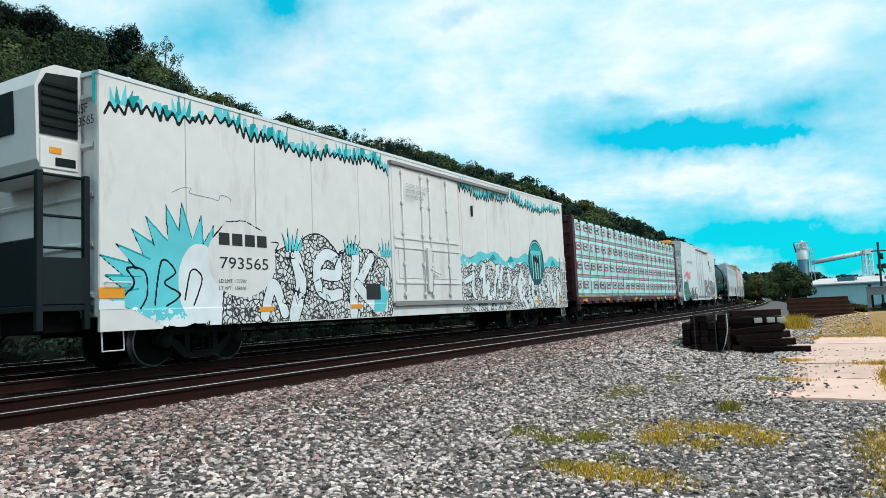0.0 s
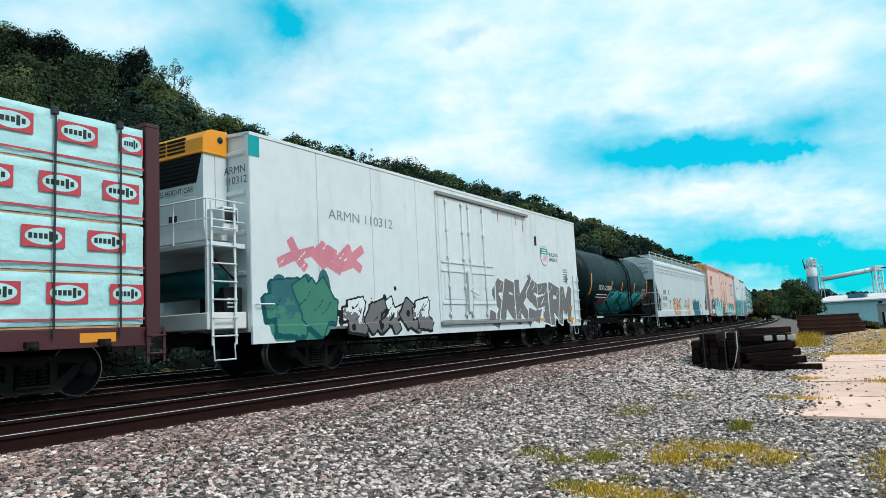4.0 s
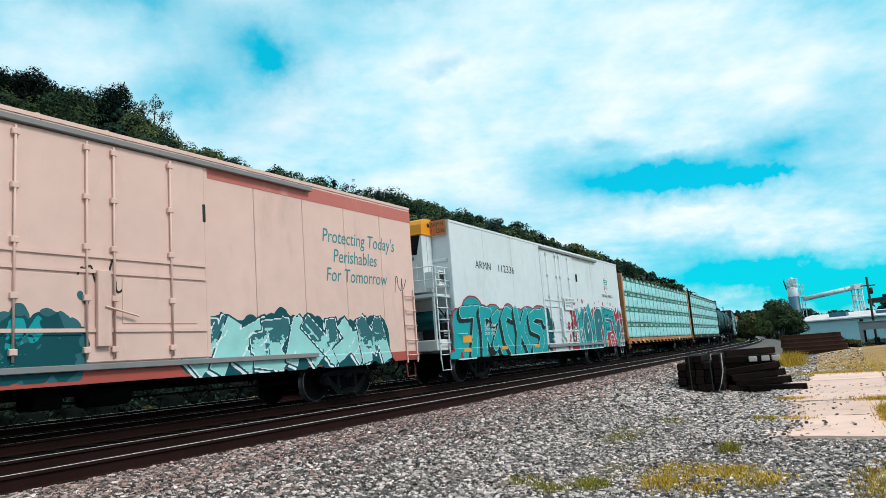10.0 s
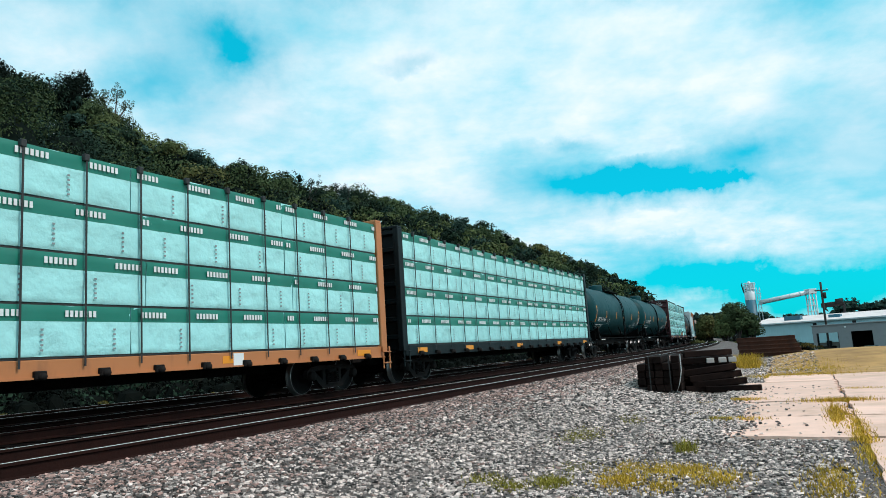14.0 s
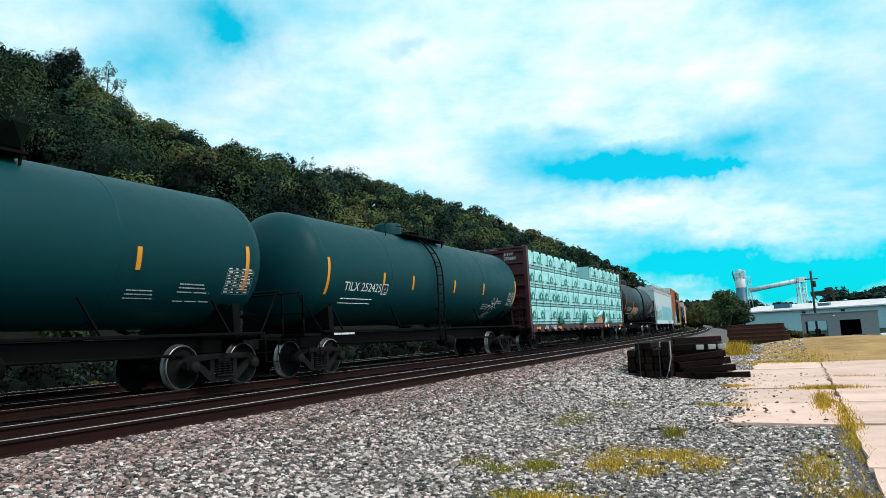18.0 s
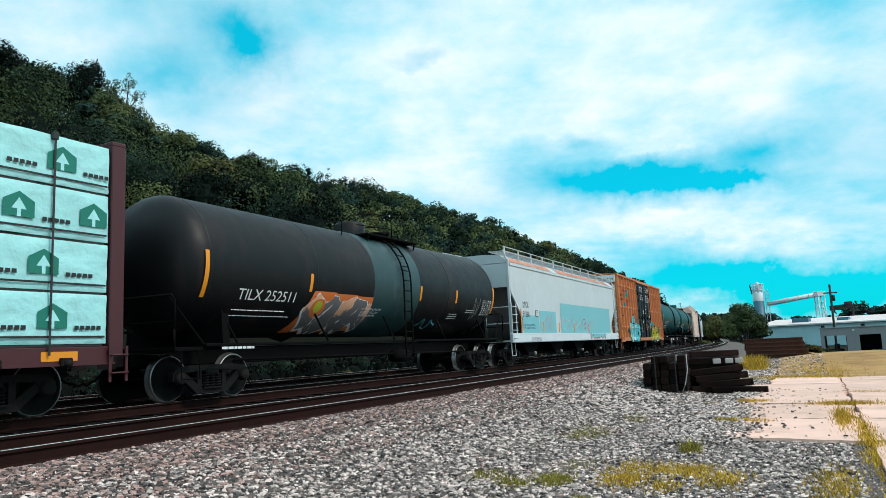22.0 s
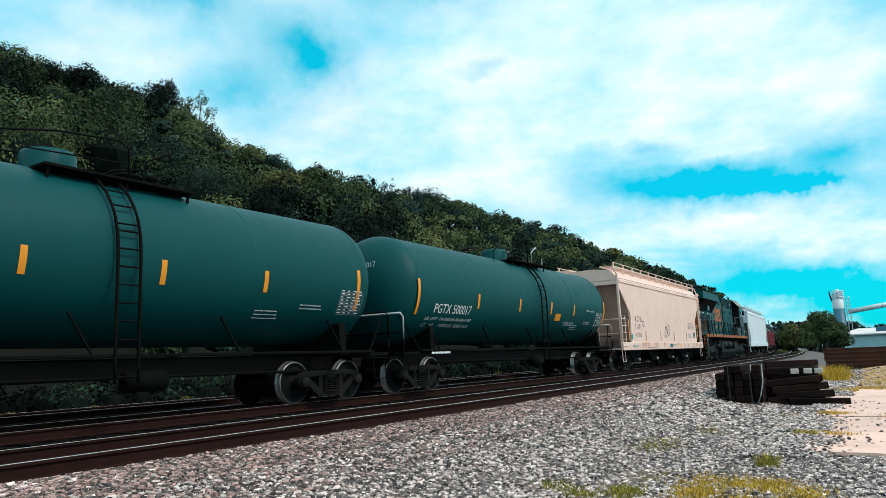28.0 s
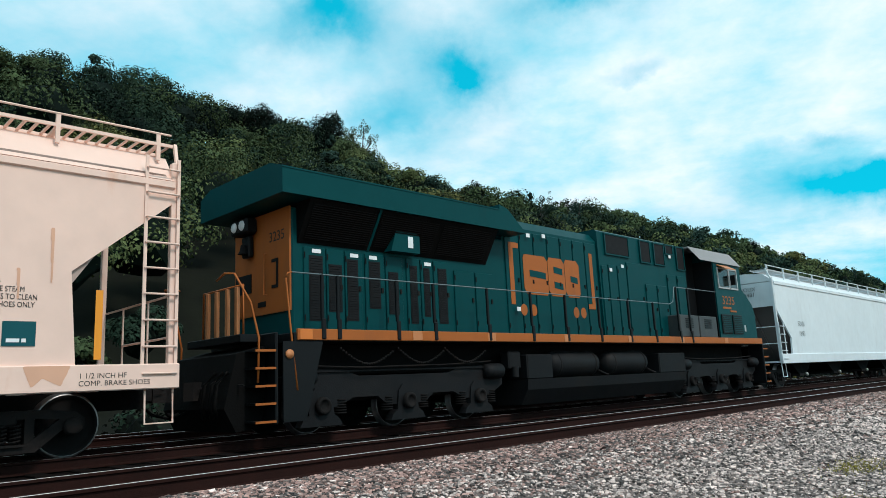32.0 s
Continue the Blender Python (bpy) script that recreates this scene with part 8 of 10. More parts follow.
def lumber_cars():
    c, L = centerbeam(29.66, 51.24, "maroon centre-beam car loaded with red-labelled wrapped lumber", M_MAROON, "red_oval", (2.1, 4.8, 4.8, 4.8, 4.8), 3)
    lettering(c, "LD LMT  223700\nLT WT    62300", -4.5, 1.0, .09, M_PALE, -1.565); bars(c, 0.2, .95, .6, 2, M_PALE, -1.565, .04); bars(c, 5.5, .95, .5, 2, M_PALE, -1.565, .04)
    plate(c, "placard", -L / 2 - .16, -L / 2 - .155, 3.55, 3.7, M_PALE, -.2, .5); plate(c, "placard", 6.7, 7.0, .86, 1.08, M_PALE, -1.562)
    c, L = centerbeam(147.38, 168.68, "tan centre-beam car loaded with green-banded wrapped lumber", M_TAN, "green_band", (2.1, 2.9, 4.2, 3.6, 4.2, 4.2), 4)
    lettering(c, "TTZX", -8.55, .86, .20, M_PALE, -1.565, width=.74); plate(c, "placard", -7.25, -6.6, .84, 1.02, M_YELLOWTAG, -1.564); lettering(c, "861", -7.15, .86, .16, M_PALE, -1.573); lettering(c, "697", -6.2, .86, .17, M_PALE, -1.565)
    plate(c, "placard", 4.8, 5.1, .82, 1.08, M_PALE, -1.564)
    c, L = centerbeam(169.88, 190.62, "blue-black centre-beam car loaded with green-banded wrapped lumber", M_DARKBLUE, "green_band", (4.2, 4.2, 3.4, 4.2, 4.6), 5)
    lettering(c, "274190", -L / 2 - .16, 4.15, .15, M_PALE, .0, face="end")
    c, L = centerbeam(225.33, 246.36, "maroon centre-beam car with torn green-printed lumber wraps", M_MAROON, "green_house", (2.15, 2.3, 2.2, 2.25, 2.9, 2.2), 6, gap=(-1.7, 1.2), torn=True)
    lettering(c, "ATW", -8.55, .88, .20, M_PALE, -1.565, width=.68); lettering(c, "273689", -7.45, .88, .20, M_PALE, -1.565, width=.95)
    lettering(c, "CAUTION      NO RIDING", -L / 2 - .16, 4.60, .09, M_PALE, 1.2, face="end"); lettering(c, "ATW\n273689", -L / 2 - .16, 4.3, .14, M_PALE, -.5, face="end")
    plate(c, "placard", 5.4, 5.7, .82, 1.08, M_PALE, -1.564)


# ---- red gondola with load, far behind the locomotive ----
def red_gondola():
    car, L = car_root("gondola", 396.4, 416.2, "low dark red gondola carrying a tank-like load")
    for s in (-1, 1):
        part("side_wall", Shape().box(-L / 2, L / 2, min(s * 1.45, s * 1.52), max(s * 1.45, s * 1.52), 1.0, 2.85, .01), M_MAROON2, car)
        for x in np.linspace(-L / 2 + .3, L / 2 - .3, 13):
            part("side_post", Shape().box(x - .07, x + .07, min(s * 1.52, s * 1.60), max(s * 1.52, s * 1.60), 1.0, 2.8, .01), M_MAROON2, car)
        part("end_wall", Shape().box(min(s * L / 2, s * (L / 2 - .08)), max(s * L / 2, s * (L / 2 - .08)), -1.45, 1.45, 1.0, 2.85, .01), M_MAROON2, car)
        truck(car, s * (L / 2 - 1.8)); coupler(car, s * L / 2, s)
    part("floor", Shape().box(-L / 2, L / 2, -1.45, 1.45, .95, 1.05), M_BLACK, car)
    part("cover", Shape().prism([(-1.4, 2.7), (1.4, 2.7), (1.1, 3.3), (.5, 3.55), (-.5, 3.55), (-1.1, 3.3)], "x", -L / 2 + .3, L / 2 - .3), M_TANKBLACK, car)


M_MAROON2 = paint("red_gondola_paint", (0.20, 0.025, 0.03), amount=0.3)
tanks(); hoppers(); lumber_cars(); red_gondola()

# ---- diesel locomotive ----
def loco_truck(car, xc):
    t = part("truck", Shape().box(-2.2, 2.2, -.85, .85, .55, .80, .03), M_GREYGEAR, car, "grey three-axle locomotive truck", Matrix.Translation((xc, 0, 0)))
    for s in (-1, 1):
        y = s * 1.12
        sh = Shape().prism([(-2.95, .72), (-2.95, 1.02), (-2.5, 1.16), (-1.6, 1.14), (-1.2, 1.02), (1.2, 1.02), (1.6, 1.14), (2.5, 1.16), (2.95, 1.02), (2.95, .72), (2.5, .50), (1.7, .46), (1.35, .62), (.75, .62), (.5, .44), (-.5, .44), (-.75, .62), (-1.35, .62), (-1.7, .46), (-2.5, .50)], "y", y - .08, y + .08)
        part("truck_frame", sh, M_GREYGEAR, t)
        part("frame_flange", Shape().box(-2.6, 2.6, min(y, y + s * .12), max(y, y + s * .12), 1.10, 1.13), M_GREYGEAR, t)
        for x in (-2.1, 0, 2.1):
            box = part("axle_box", Shape().prism([(x - .46, .14), (x + .46, .14), (x + .40, .26), (x + .28, .34), (x + .24, .70), (x + .14, .82), (x - .14, .82), (x - .24, .70), (x - .28, .34), (x - .40, .26)], "y", y + s * .03 - .09, y + s * .03 + .11), M_GREYGEAR, t)
            part("bearing_cap", Shape().lathe([(.16, 0), (.16, s * .07), (.11, s * .10), (.10, s * .06), (0, s * .06)][::s], (x, y + s * .14, .50), "y", 18), M_GEAR, box)
            for d in (-.48, .48):
                sp = Shape()
                for z in np.linspace(.34, .58, 6):
                    sp.lathe([(.0, z), (.12, z), (.12, z + .022), (0, z + .022)], (x + d, y + s * .02, 0), "z", 10)
                part("spring", sp, M_GEAR, t)
        for xb in (-2.55, 2.6):
            part("brake_cylinder", Shape().lathe([(0, -.30), (.15, -.28), (.17, -.1), (.17, .22), (.12, .28), (0, .30)], (xb, y + s * .14, 1.02), "x", 16), M_GREYGEAR, t)
        part("brake_pipe", Shape().tube([(-2.5, y + s * .16, 1.22), (-1.2, y + s * .17, 1.17), (1.2, y + s * .17, 1.19), (2.5, y + s * .16, 1.24)], .018, 5), M_GEAR, t)
    for x in (-2.1, 0, 2.1):
        ws = part("wheelset", TRUCK_MESH["wheelset"], [], t, m=Matrix.Translation((x, 0, WHEEL_R)))
        SPINNING.append((ws, car, x, xc))


def locomotive():
    car, L = car_root("diesel_locomotive", 353.3, 373.95, "dark teal diesel locomotive with orange sill stripe and handrails", "locomotive")
    car["category"] = "locomotive"
    MOVING[-1] = (car, MOVING[-1][1], 7.1)
    T, D, O = M_LOCO, M_LOCODARK, M_LOCOORANGE
    zp = 1.80
    part("platform", Shape().box(-9.95, 10.2, -1.52, 1.52, zp - .16, zp, .01), D, car)
    for s in (-1, 1):
        part("sill_stripe", Shape().box(-9.9, 10.15, min(s * 1.50, s * 1.56), max(s * 1.50, s * 1.56), zp - .14, zp + .06, .01), O, car, "orange stripe along the walkway edge")
    for x in (-9.86, -7.2, -4.95, -2.1, .9, 3.9, 7.0):
        part("stripe_bracket", Shape().box(x, x + .26, -1.572, -1.561, zp - .13, zp + .05, .004), M_LOCOORANGE2 if x < -9 else M_TAN, car)
    part("underframe", Shape().box(-9.8, 9.8, -.9, .9, 1.05, zp - .16, .02), M_BLACK, car)
    # long hood: radiator end, engine doors, blower section
    part("radiator_hood", Shape().box(-9.66, -3.6, -1.02, 1.02, zp, 4.2, .03), T, car)
    end = part("end_panel", Shape().box(-9.70, -9.662, -1.0, 1.0, 2.25, 4.22), O, car, "orange rear end of the hood")
    lettering(car, "3235", -9.705, 3.62, .20, M_INK, -.30, face="end", width=.52)
    part("bracket", Shape().box(-9.715, -9.70, -.62, -.56, 2.72, 3.28).box(-9.715, -9.70, -.56, -.40, 3.22, 3.28).box(-9.715, -9.70, -.56, -.40, 2.72, 2.78), D, end)
    part("mark_remnant", Shape().box(-9.715, -9.70, .35, .95, 2.72, 3.1).box(-9.715, -9.70, -.18, .10, 2.4, 2.5), D, end)
    part("grab_iron", Shape().tube([(-9.70, -.2, 3.42), (-9.76, -.2, 3.42), (-9.76, -.2, 2.62), (-9.70, -.2, 2.62)], .015, 5), O, end)
    part("engine_hood", Shape().prism([(-.98, zp), (.98, zp), (.98, 4.58), (.80, 4.82), (-.80, 4.82), (-.98, 4.58)], "x", -3.6, .55), T, car)
    part("blower_hood", Shape().prism([(-1.05, zp), (1.05, zp), (1.05, 4.90), (.95, 4.96), (-.95, 4.96), (-1.05, 4.90)], "x", .55, 5.75), T, car)
    # radiator wings that overhang the hood, with sloped ends
    sh = Shape().prism([(-1.56, 4.29), (-1.56, 4.78), (-1.15, 4.92), (1.15, 4.92), (1.56, 4.78), (1.56, 4.29)], "x", -10.19, -4.25)
    sh.prism([(-4.25, 4.30), (-4.25, 4.90), (-3.95, 4.82), (-3.30, 4.30)], "y", -1.54, -.95).prism([(-4.25, 4.30), (-4.25, 4.90), (-3.95, 4.82), (-3.30, 4.30)], "y", .95, 1.54)
    rw = part("radiator_wing", sh, T, car, "wide teal radiator wings over the hood")
    part("wing_lip", Shape().box(-10.20, -4.25, -1.572, -1.561, 4.285, 4.32).box(-10.20, -4.25, -1.572, -1.561, 4.75, 4.78), T, rw)
    # black below the overhang, slats included, so no grille lines show
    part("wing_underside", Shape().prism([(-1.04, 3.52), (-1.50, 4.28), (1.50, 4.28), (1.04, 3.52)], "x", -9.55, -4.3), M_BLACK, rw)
    for a, b in ((-9.45, -7.95), (-7.8, -6.2), (-6.05, -4.5)):
        for s in (-1, 1):
            sh = Shape()
            for j in range(16):
                z = 3.60 + j * .038
                y = s * (1.06 + (z - 3.52) * .605 + .012)
                sh.box(a, b, min(y, y + s * .010), max(y, y + s * .010), z, z + .016)
            part("radiator_grille", sh, M_BLACK, rw)
    part("gusset", Shape().prism([(-1.03, 3.50), (-1.53, 4.28), (-1.03, 4.28)][::-1], "x", -7.9, -7.84), T, rw)
    part("wing_top", Shape().box(-6.6, -4.0, -1.0, 1.0, 4.925, 4.98, .01), M_STEEL, rw)
    hl = part("headlight", Shape().box(-9.96, -9.70, .12, .74, 3.88, 4.20, .04).box(-9.82, -9.70, .25, .55, 3.42, 3.86, .03), D, car)
    for y in (.28, .58):
        part("headlight_lens", Shape().lathe([(0, -.03), (.09, -.02), (.11, .02)][::-1], (-9.965, y, 4.04), "x", 18), M_PALE, hl)
    part("bell", Shape().lathe([(.02, .14), (.05, .12), (.07, 0), (.11, -.06)], (-9.86, .40, 3.55), "z", 14), M_GEAR, hl)

    def door_panel(x0, x1, z0, z1, louver=None, hw=1.02):
        d = part("access_door", Shape().box(x0, x1, -hw - .035, -hw + .01, z0, z1, .012), T, car)
        if louver:
            la, lb, ma, mb = louver
            part("louvre", Shape().box(la, lb, -hw - .045, -hw - .034, ma, mb), M_DARKIN2, d)
            sl = Shape()
            z = ma + .03
            while z < mb - .03:
                sl.box(la + .02, lb - .02, -hw - .054, -hw - .046, z, z + .018); z += .05
            part("louvre_slats", sl, M_LOCODARK, d)
        part("latch", Shape().box(x1 - .10, x1 - .05, -hw - .06, -hw - .036, (z0 + z1) / 2, (z0 + z1) / 2 + .1), M_GEAR, d)
        for z in (z0 + .18, z1 - .22):
            part("hinge", Shape().tube([(x0 + .012, -hw - .045, z), (x0 + .012, -hw - .045, z + .11)], .013, 5), M_GEAR, d)

    for x0, x1, la, lb, ma, mb in ((-9.42, -8.93, -9.31, -9.00, 2.06, 3.30), (-8.90, -8.49, -8.86, -8.55, 2.24, 3.16), (-8.46, -8.04, -8.42, -8.15, 2.08, 3.30), (-7.96, -7.46, -7.87, -7.58, 2.34, 3.30),
                                   (-7.42, -6.96, -7.36, -7.09, 2.24, 3.12), (-6.84, -6.46, -6.76, -6.55, 2.06, 3.30), (-6.43, -6.08, -6.36, -6.18, 2.22, 3.28), (-6.04, -5.56, -5.93, -5.66, 2.08, 3.30)):
        door_panel(x0, x1, zp + .08, 3.46, (la, lb, ma, mb))
    door_panel(-5.4, -4.75, zp + .08, 3.3); door_panel(-4.7, -4.1, zp + .08, 3.3)
    for x, z in ((-9.24, 3.35), (-8.34, 3.34), (-7.86, 3.34), (-6.33, 3.33)):
        plate(car, "placard", x, x + .20, z, z + .075, M_PALE, -1.062)
    part("control_box", Shape().prism([(-7.46, 3.52), (-6.66, 3.52), (-6.66, 3.88), (-6.78, 4.0), (-7.30, 4.0)], "y", -1.30, -1.0), T, car)
    plate(car, "placard", -7.0, -6.86, 3.62, 3.86, M_PALE, -1.308)
    for i in range(7):
        x = -3.52 + i * .575
        door_panel(x, x + .53, zp + .06, 4.50, None, .98)
    for x, z in ((-2.75, 4.35), (-2.1, 4.4), (1.0, 3.75), (1.65, 3.9), (-3.3, 2.45), (4.6, 4.45)):
        plate(car, "placard", x, x + .14, z, z + .10, M_PALE, -1.095)
    for x, x2, z0, z1 in ((.92, 2.15, 4.28, 4.84), (2.87, 3.42, 4.20, 4.84), (3.72, 4.30, 4.20, 4.84), (4.46, 4.90, 4.60, 4.86), (5.18, 5.64, 4.14, 4.86)):
        g = part("intake_grille", Shape().box(x, x2, -1.085, -1.045, z0, z1, .008), M_DARKIN2, car)
        part("grille_frame", Shape().box(x - .04, x2 + .04, -1.10, -1.045, z0 - .045, z0 - .004).box(x - .04, x2 + .04, -1.10, -1.045, z1 + .004, z1 + .045).box(x - .045, x - .004, -1.10, -1.045, z0, z1).box(x2 + .004, x2 + .045, -1.10, -1.045, z0, z1), T, g)
    for x, w, z1 in ((.62, .30, 3.9), (.98, .42, 3.95), (1.46, .46, 3.95), (1.98, .9, 4.1), (3.0, .62, 3.5), (3.7, .6, 3.5), (4.4, .55, 3.9), (5.05, .6, 3.9)):
        door_panel(x, x + w, zp + .06, z1, None, 1.05)
    # crew cab, back wall and recess coloured dark for shade; short far-end nose
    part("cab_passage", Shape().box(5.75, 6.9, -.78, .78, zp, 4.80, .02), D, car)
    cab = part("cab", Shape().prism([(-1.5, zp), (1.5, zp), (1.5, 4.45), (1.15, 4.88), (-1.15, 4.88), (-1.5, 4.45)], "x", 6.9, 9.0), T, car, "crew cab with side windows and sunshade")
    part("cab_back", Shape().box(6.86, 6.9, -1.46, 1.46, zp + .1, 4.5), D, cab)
    for x0, x1 in ((7.18, 7.95), (8.08, 8.62)):
        w = part("cab_window", Shape().box(x0, x1, -1.52, -1.497, 3.62, 4.24, .01), M_GLASS, cab)
        part("window_frame", Shape().box(x0 - .06, x1 + .06, -1.53, -1.50, 4.245, 4.30).box(x0 - .06, x1 + .06, -1.53, -1.50, 3.56, 3.615).box(x0 - .06, x0 - .004, -1.53, -1.50, 3.615, 4.245).box(x1 + .004, x1 + .06, -1.53, -1.50, 3.615, 4.245), M_STEEL, w)
    part("sunshade", Shape().prism([(-1.50, 4.36), (-1.80, 4.20), (-1.80, 4.23), (-1.50, 4.40)][::-1], "x", 7.15, 8.0), M_TAN, cab)
    part("cab_roof", Shape().prism([(-1.56, 4.44), (-1.17, 4.90), (1.17, 4.90), (1.56, 4.44), (1.17, 4.95), (-1.17, 4.95)][::-1], "x", 5.85, 9.05), M_SHADEGREY, cab)
    part("nose", Shape().prism([(9.0, zp), (10.2, zp), (10.2, 2.8), (10.05, 3.1), (9.6, 3.45), (9.0, 3.75)], "y", -1.38, 1.38), T, car)
    for x in (4.15, 5.45):
        b = part("battery_box", Shape().box(x, x + 1.24, -1.50, -1.06, zp + .06, 2.56, .02), M_DUSTGREY, car, "dusty grey battery box on the walkway")
        sh = Shape()
        for j in range(5):
            sh.box(x + .34, x + .84, -1.518, -1.503, 2.16 + j * .065, 2.19 + j * .065)
        part("louvre", sh, D, b)
    for x in (7.05, 7.92):
        g = part("side_grille", Shape().box(x, x + .74, -1.54, -1.503, 2.0, 2.66, .01), M_LOCODARK, cab)
        sh = Shape()
        for j in range(9):
            sh.box(x + .05, x + .69, -1.552, -1.541, 2.05 + j * .064, 2.075 + j * .064)
        part("grille_bars", sh, T, g)
    plate(cab, "placard", 8.85, 8.98, 2.1, 2.32, M_STEEL, -1.508)
    lettering(car, "3235", 7.28, 3.02, .30, O, -1.508, width=.95); plate(car, "stripe", 7.30, 7.95, 2.86, 2.93, O, -1.508); plate(car, "stripe", 7.85, 8.35, 2.76, 2.82, O, -1.508)
    part("mirror", Shape().box(8.0, 8.06, -1.74, -1.56, 3.7, 4.05, .01), D, cab)
    # owner's mark as worn orange blocks between brackets
    sh = Shape()
    y = -1.018
    for x0, x1, slits in ((-2.86, -1.86, (3.42,)), (-1.84, -1.12, (3.18, 3.58)), (-1.10, -.44, (3.38,))):
        sh.prism([(x0, 3.05), (x0 + .12, 2.90), (x1 - .06, 2.90), (x1, 3.02), (x1, 3.80), (x1 - .12, 3.92), (x0 + .06, 3.92), (x0, 3.82)], "y", y - .006, y)
        for z in slits:
            sh.prism([(x0 + .24, z - .06), (x1 - .10, z - .10), (x1 - .10, z + .07), (x0 + .24, z + .11)], "y", y - .012, y - .0065, 1)
    sh.box(-3.40, -3.24, y - .006, y, 2.62, 4.18).box(-3.24, -3.02, y - .0055, y, 4.04, 4.18).box(.10, .25, y - .006, y, 2.62, 4.20).box(-.08, .10, y - .0055, y, 2.62, 2.76)
    for x in (-2.93, -2.54, -.70, -.36):
        disc(sh, x, 2.5, .13, .15, y - .003, 0)
    part("owner_mark", sh, [O, T], car, "worn orange block mark between brackets")
    # handrails with stanchions
    zr = 2.86
    rail = part("handrail", Shape().tube([(-9.98, -1.5, zr), (3.55, -1.5, zr), (3.8, -1.5, zr + .08), (3.95, -1.5, zr + .55), (6.85, -1.5, zr + .55)], .014, 6), M_RAILGREY, car, "long walkway handrail")
    part("rail_end", Shape().tube([(-9.90, -1.53, .80), (-10.0, -1.5, 1.8), (-10.10, -1.5, zr - .12), (-10.06, -1.5, zr - .02), (-9.98, -1.5, zr)], .018, 6), O, rail, "orange bent end of the rail")
    for x in (-9.35, -9.0, -7.56, -6.54, -4.86, -3.3, -1.9, -.4, 1.1, 2.5, 4.0, 4.75):
        up = .55 if x > 3.9 else 0
        part("stanchion", Shape().box(x - .045, x + .045, -1.585, -1.535, zp - .12, zp + .25, .012).box(x - .03, x + .03, -1.55, -1.49, zp + .24, zr + up, .012), D, rail)
    for y in (-1.45, 1.45):
        part("end_handrail", Shape().tube([(-10.62, y, .95), (-10.6, y, 1.7), (-10.74, y * .98, 2.3), (-11.0, y * .93, 2.78), (-11.08, y * .8, 2.80), (-11.0, y * .5, 2.74)], .02, 6), O, car, "orange bent end handrail")
    part("end_handrail", Shape().tube([(-10.5, -.75, zp), (-10.5, -.75, 2.7), (-10.5, .75, 2.7), (-10.5, .75, zp)], .02, 6), O, car, "orange end handrail")
    for y in (-.55, -.2, .2, .55):
        part("end_post", Shape().box(-10.54, -10.48, y - .05, y + .05, zp - .1, 2.68, .01), M_TAN, car)
    # steps, pilots, ends
    for s in (-1, 1):
        x = s * 10.25
        part("step_well", Shape().box(min(x, x + s * .06), max(x, x + s * .06), -1.5, -.95, .25, zp, .02), D, car)
        part("end_platform", Shape().box(min(x - s * .3, x + s * .45), max(x - s * .3, x + s * .45), -1.0, 1.0, zp - .14, zp, .01), D, car)
        for i in range(5):
            z = .29 + i * .295
            part("step", Shape().box(min(x, x + s * .44), max(x, x + s * .44), -1.48, -.85, z, z + .03).box(min(x + s * .05, x + s * .44), max(x + s * .05, x + s * .44), -1.50, -1.481, z - .004, z + .034, mi=1), [D, O], car)
        part("pilot", Shape().prism([(x + s * .1, .22), (x + s * .60, .16), (x + s * .82, .55), (x + s * .60, 1.45), (x, 1.6)][::-s], "y", -1.15, 1.15), M_BLACK, car)
        for y in (-.62, -.88, -1.05):
            part("air_hose", Shape().tube([(x + s * .70, y, 1.15), (x + s * .92, y - .03, .95), (x + s * .95, y - .02, .60), (x + s * .84, y + .1, .38)], .034, 6), M_BLACK, car)
        coupler(car, x + s * .45, s)
    part("side_panel", Shape().prism([(-10.18, 1.64), (-9.35, 1.64), (-9.72, .28), (-10.18, .28)][::-1], "y", -1.53, -1.49), D, car)
    part("marker_lamp", Shape().lathe([(0, 0), (.08, .0), (.08, -.03), (0, -.035)], (-10.06, -1.53, 1.42), "y", 14), M_TAN, car)
    # fuel tank and air reservoirs
    part("fuel_tank", Shape().prism([(-1.38, .55), (-1.15, .20), (1.15, .20), (1.38, .55), (1.42, .80), (-1.42, .80)], "x", -3.45, 4.35), M_GREYGEAR, car, "grey fuel tank slung between the trucks")
    for a, b in ((-3.45, -2.46), (2.75, 4.35)):
        part("tank_end", Shape().box(a, b, -1.42, 1.42, .79, 1.38, .03), M_GREYGEAR, car)
    for a, b in ((-2.40, -.22), (.10, 2.28)):
        r = part("air_reservoir", Shape().lathe([(0, a), (.18, a + .03), (.29, a + .12), (.335, a + .26), (.335, b - .26), (.29, b - .12), (.18, b - .03), (0, b)], (0, -1.08, 1.14), "x", 24), M_GREYGEAR, car)
        for x in (a + .32, b - .32):
            part("reservoir_band", Shape().lathe([(.335, x - .025), (.343, x - .025), (.343, x + .025), (.335, x + .025)], (0, -1.08, 1.14), "x", 24), M_GEAR, r)
        part("drain_pipe", Shape().tube([(b - .2, -1.36, .95), (b + .1, -1.40, .84), (b + .2, -1.42, .82)], .025, 5), M_GEAR, r)
    part("sand_valve", Shape().box(-4.05, -3.6, -1.36, -1.1, 1.05, 1.45, .03).lathe([(.09, -.12), (.09, .12)], (-3.85, -1.36, .98), "z", 12), M_GREYGEAR, car, "small grey valve housing")
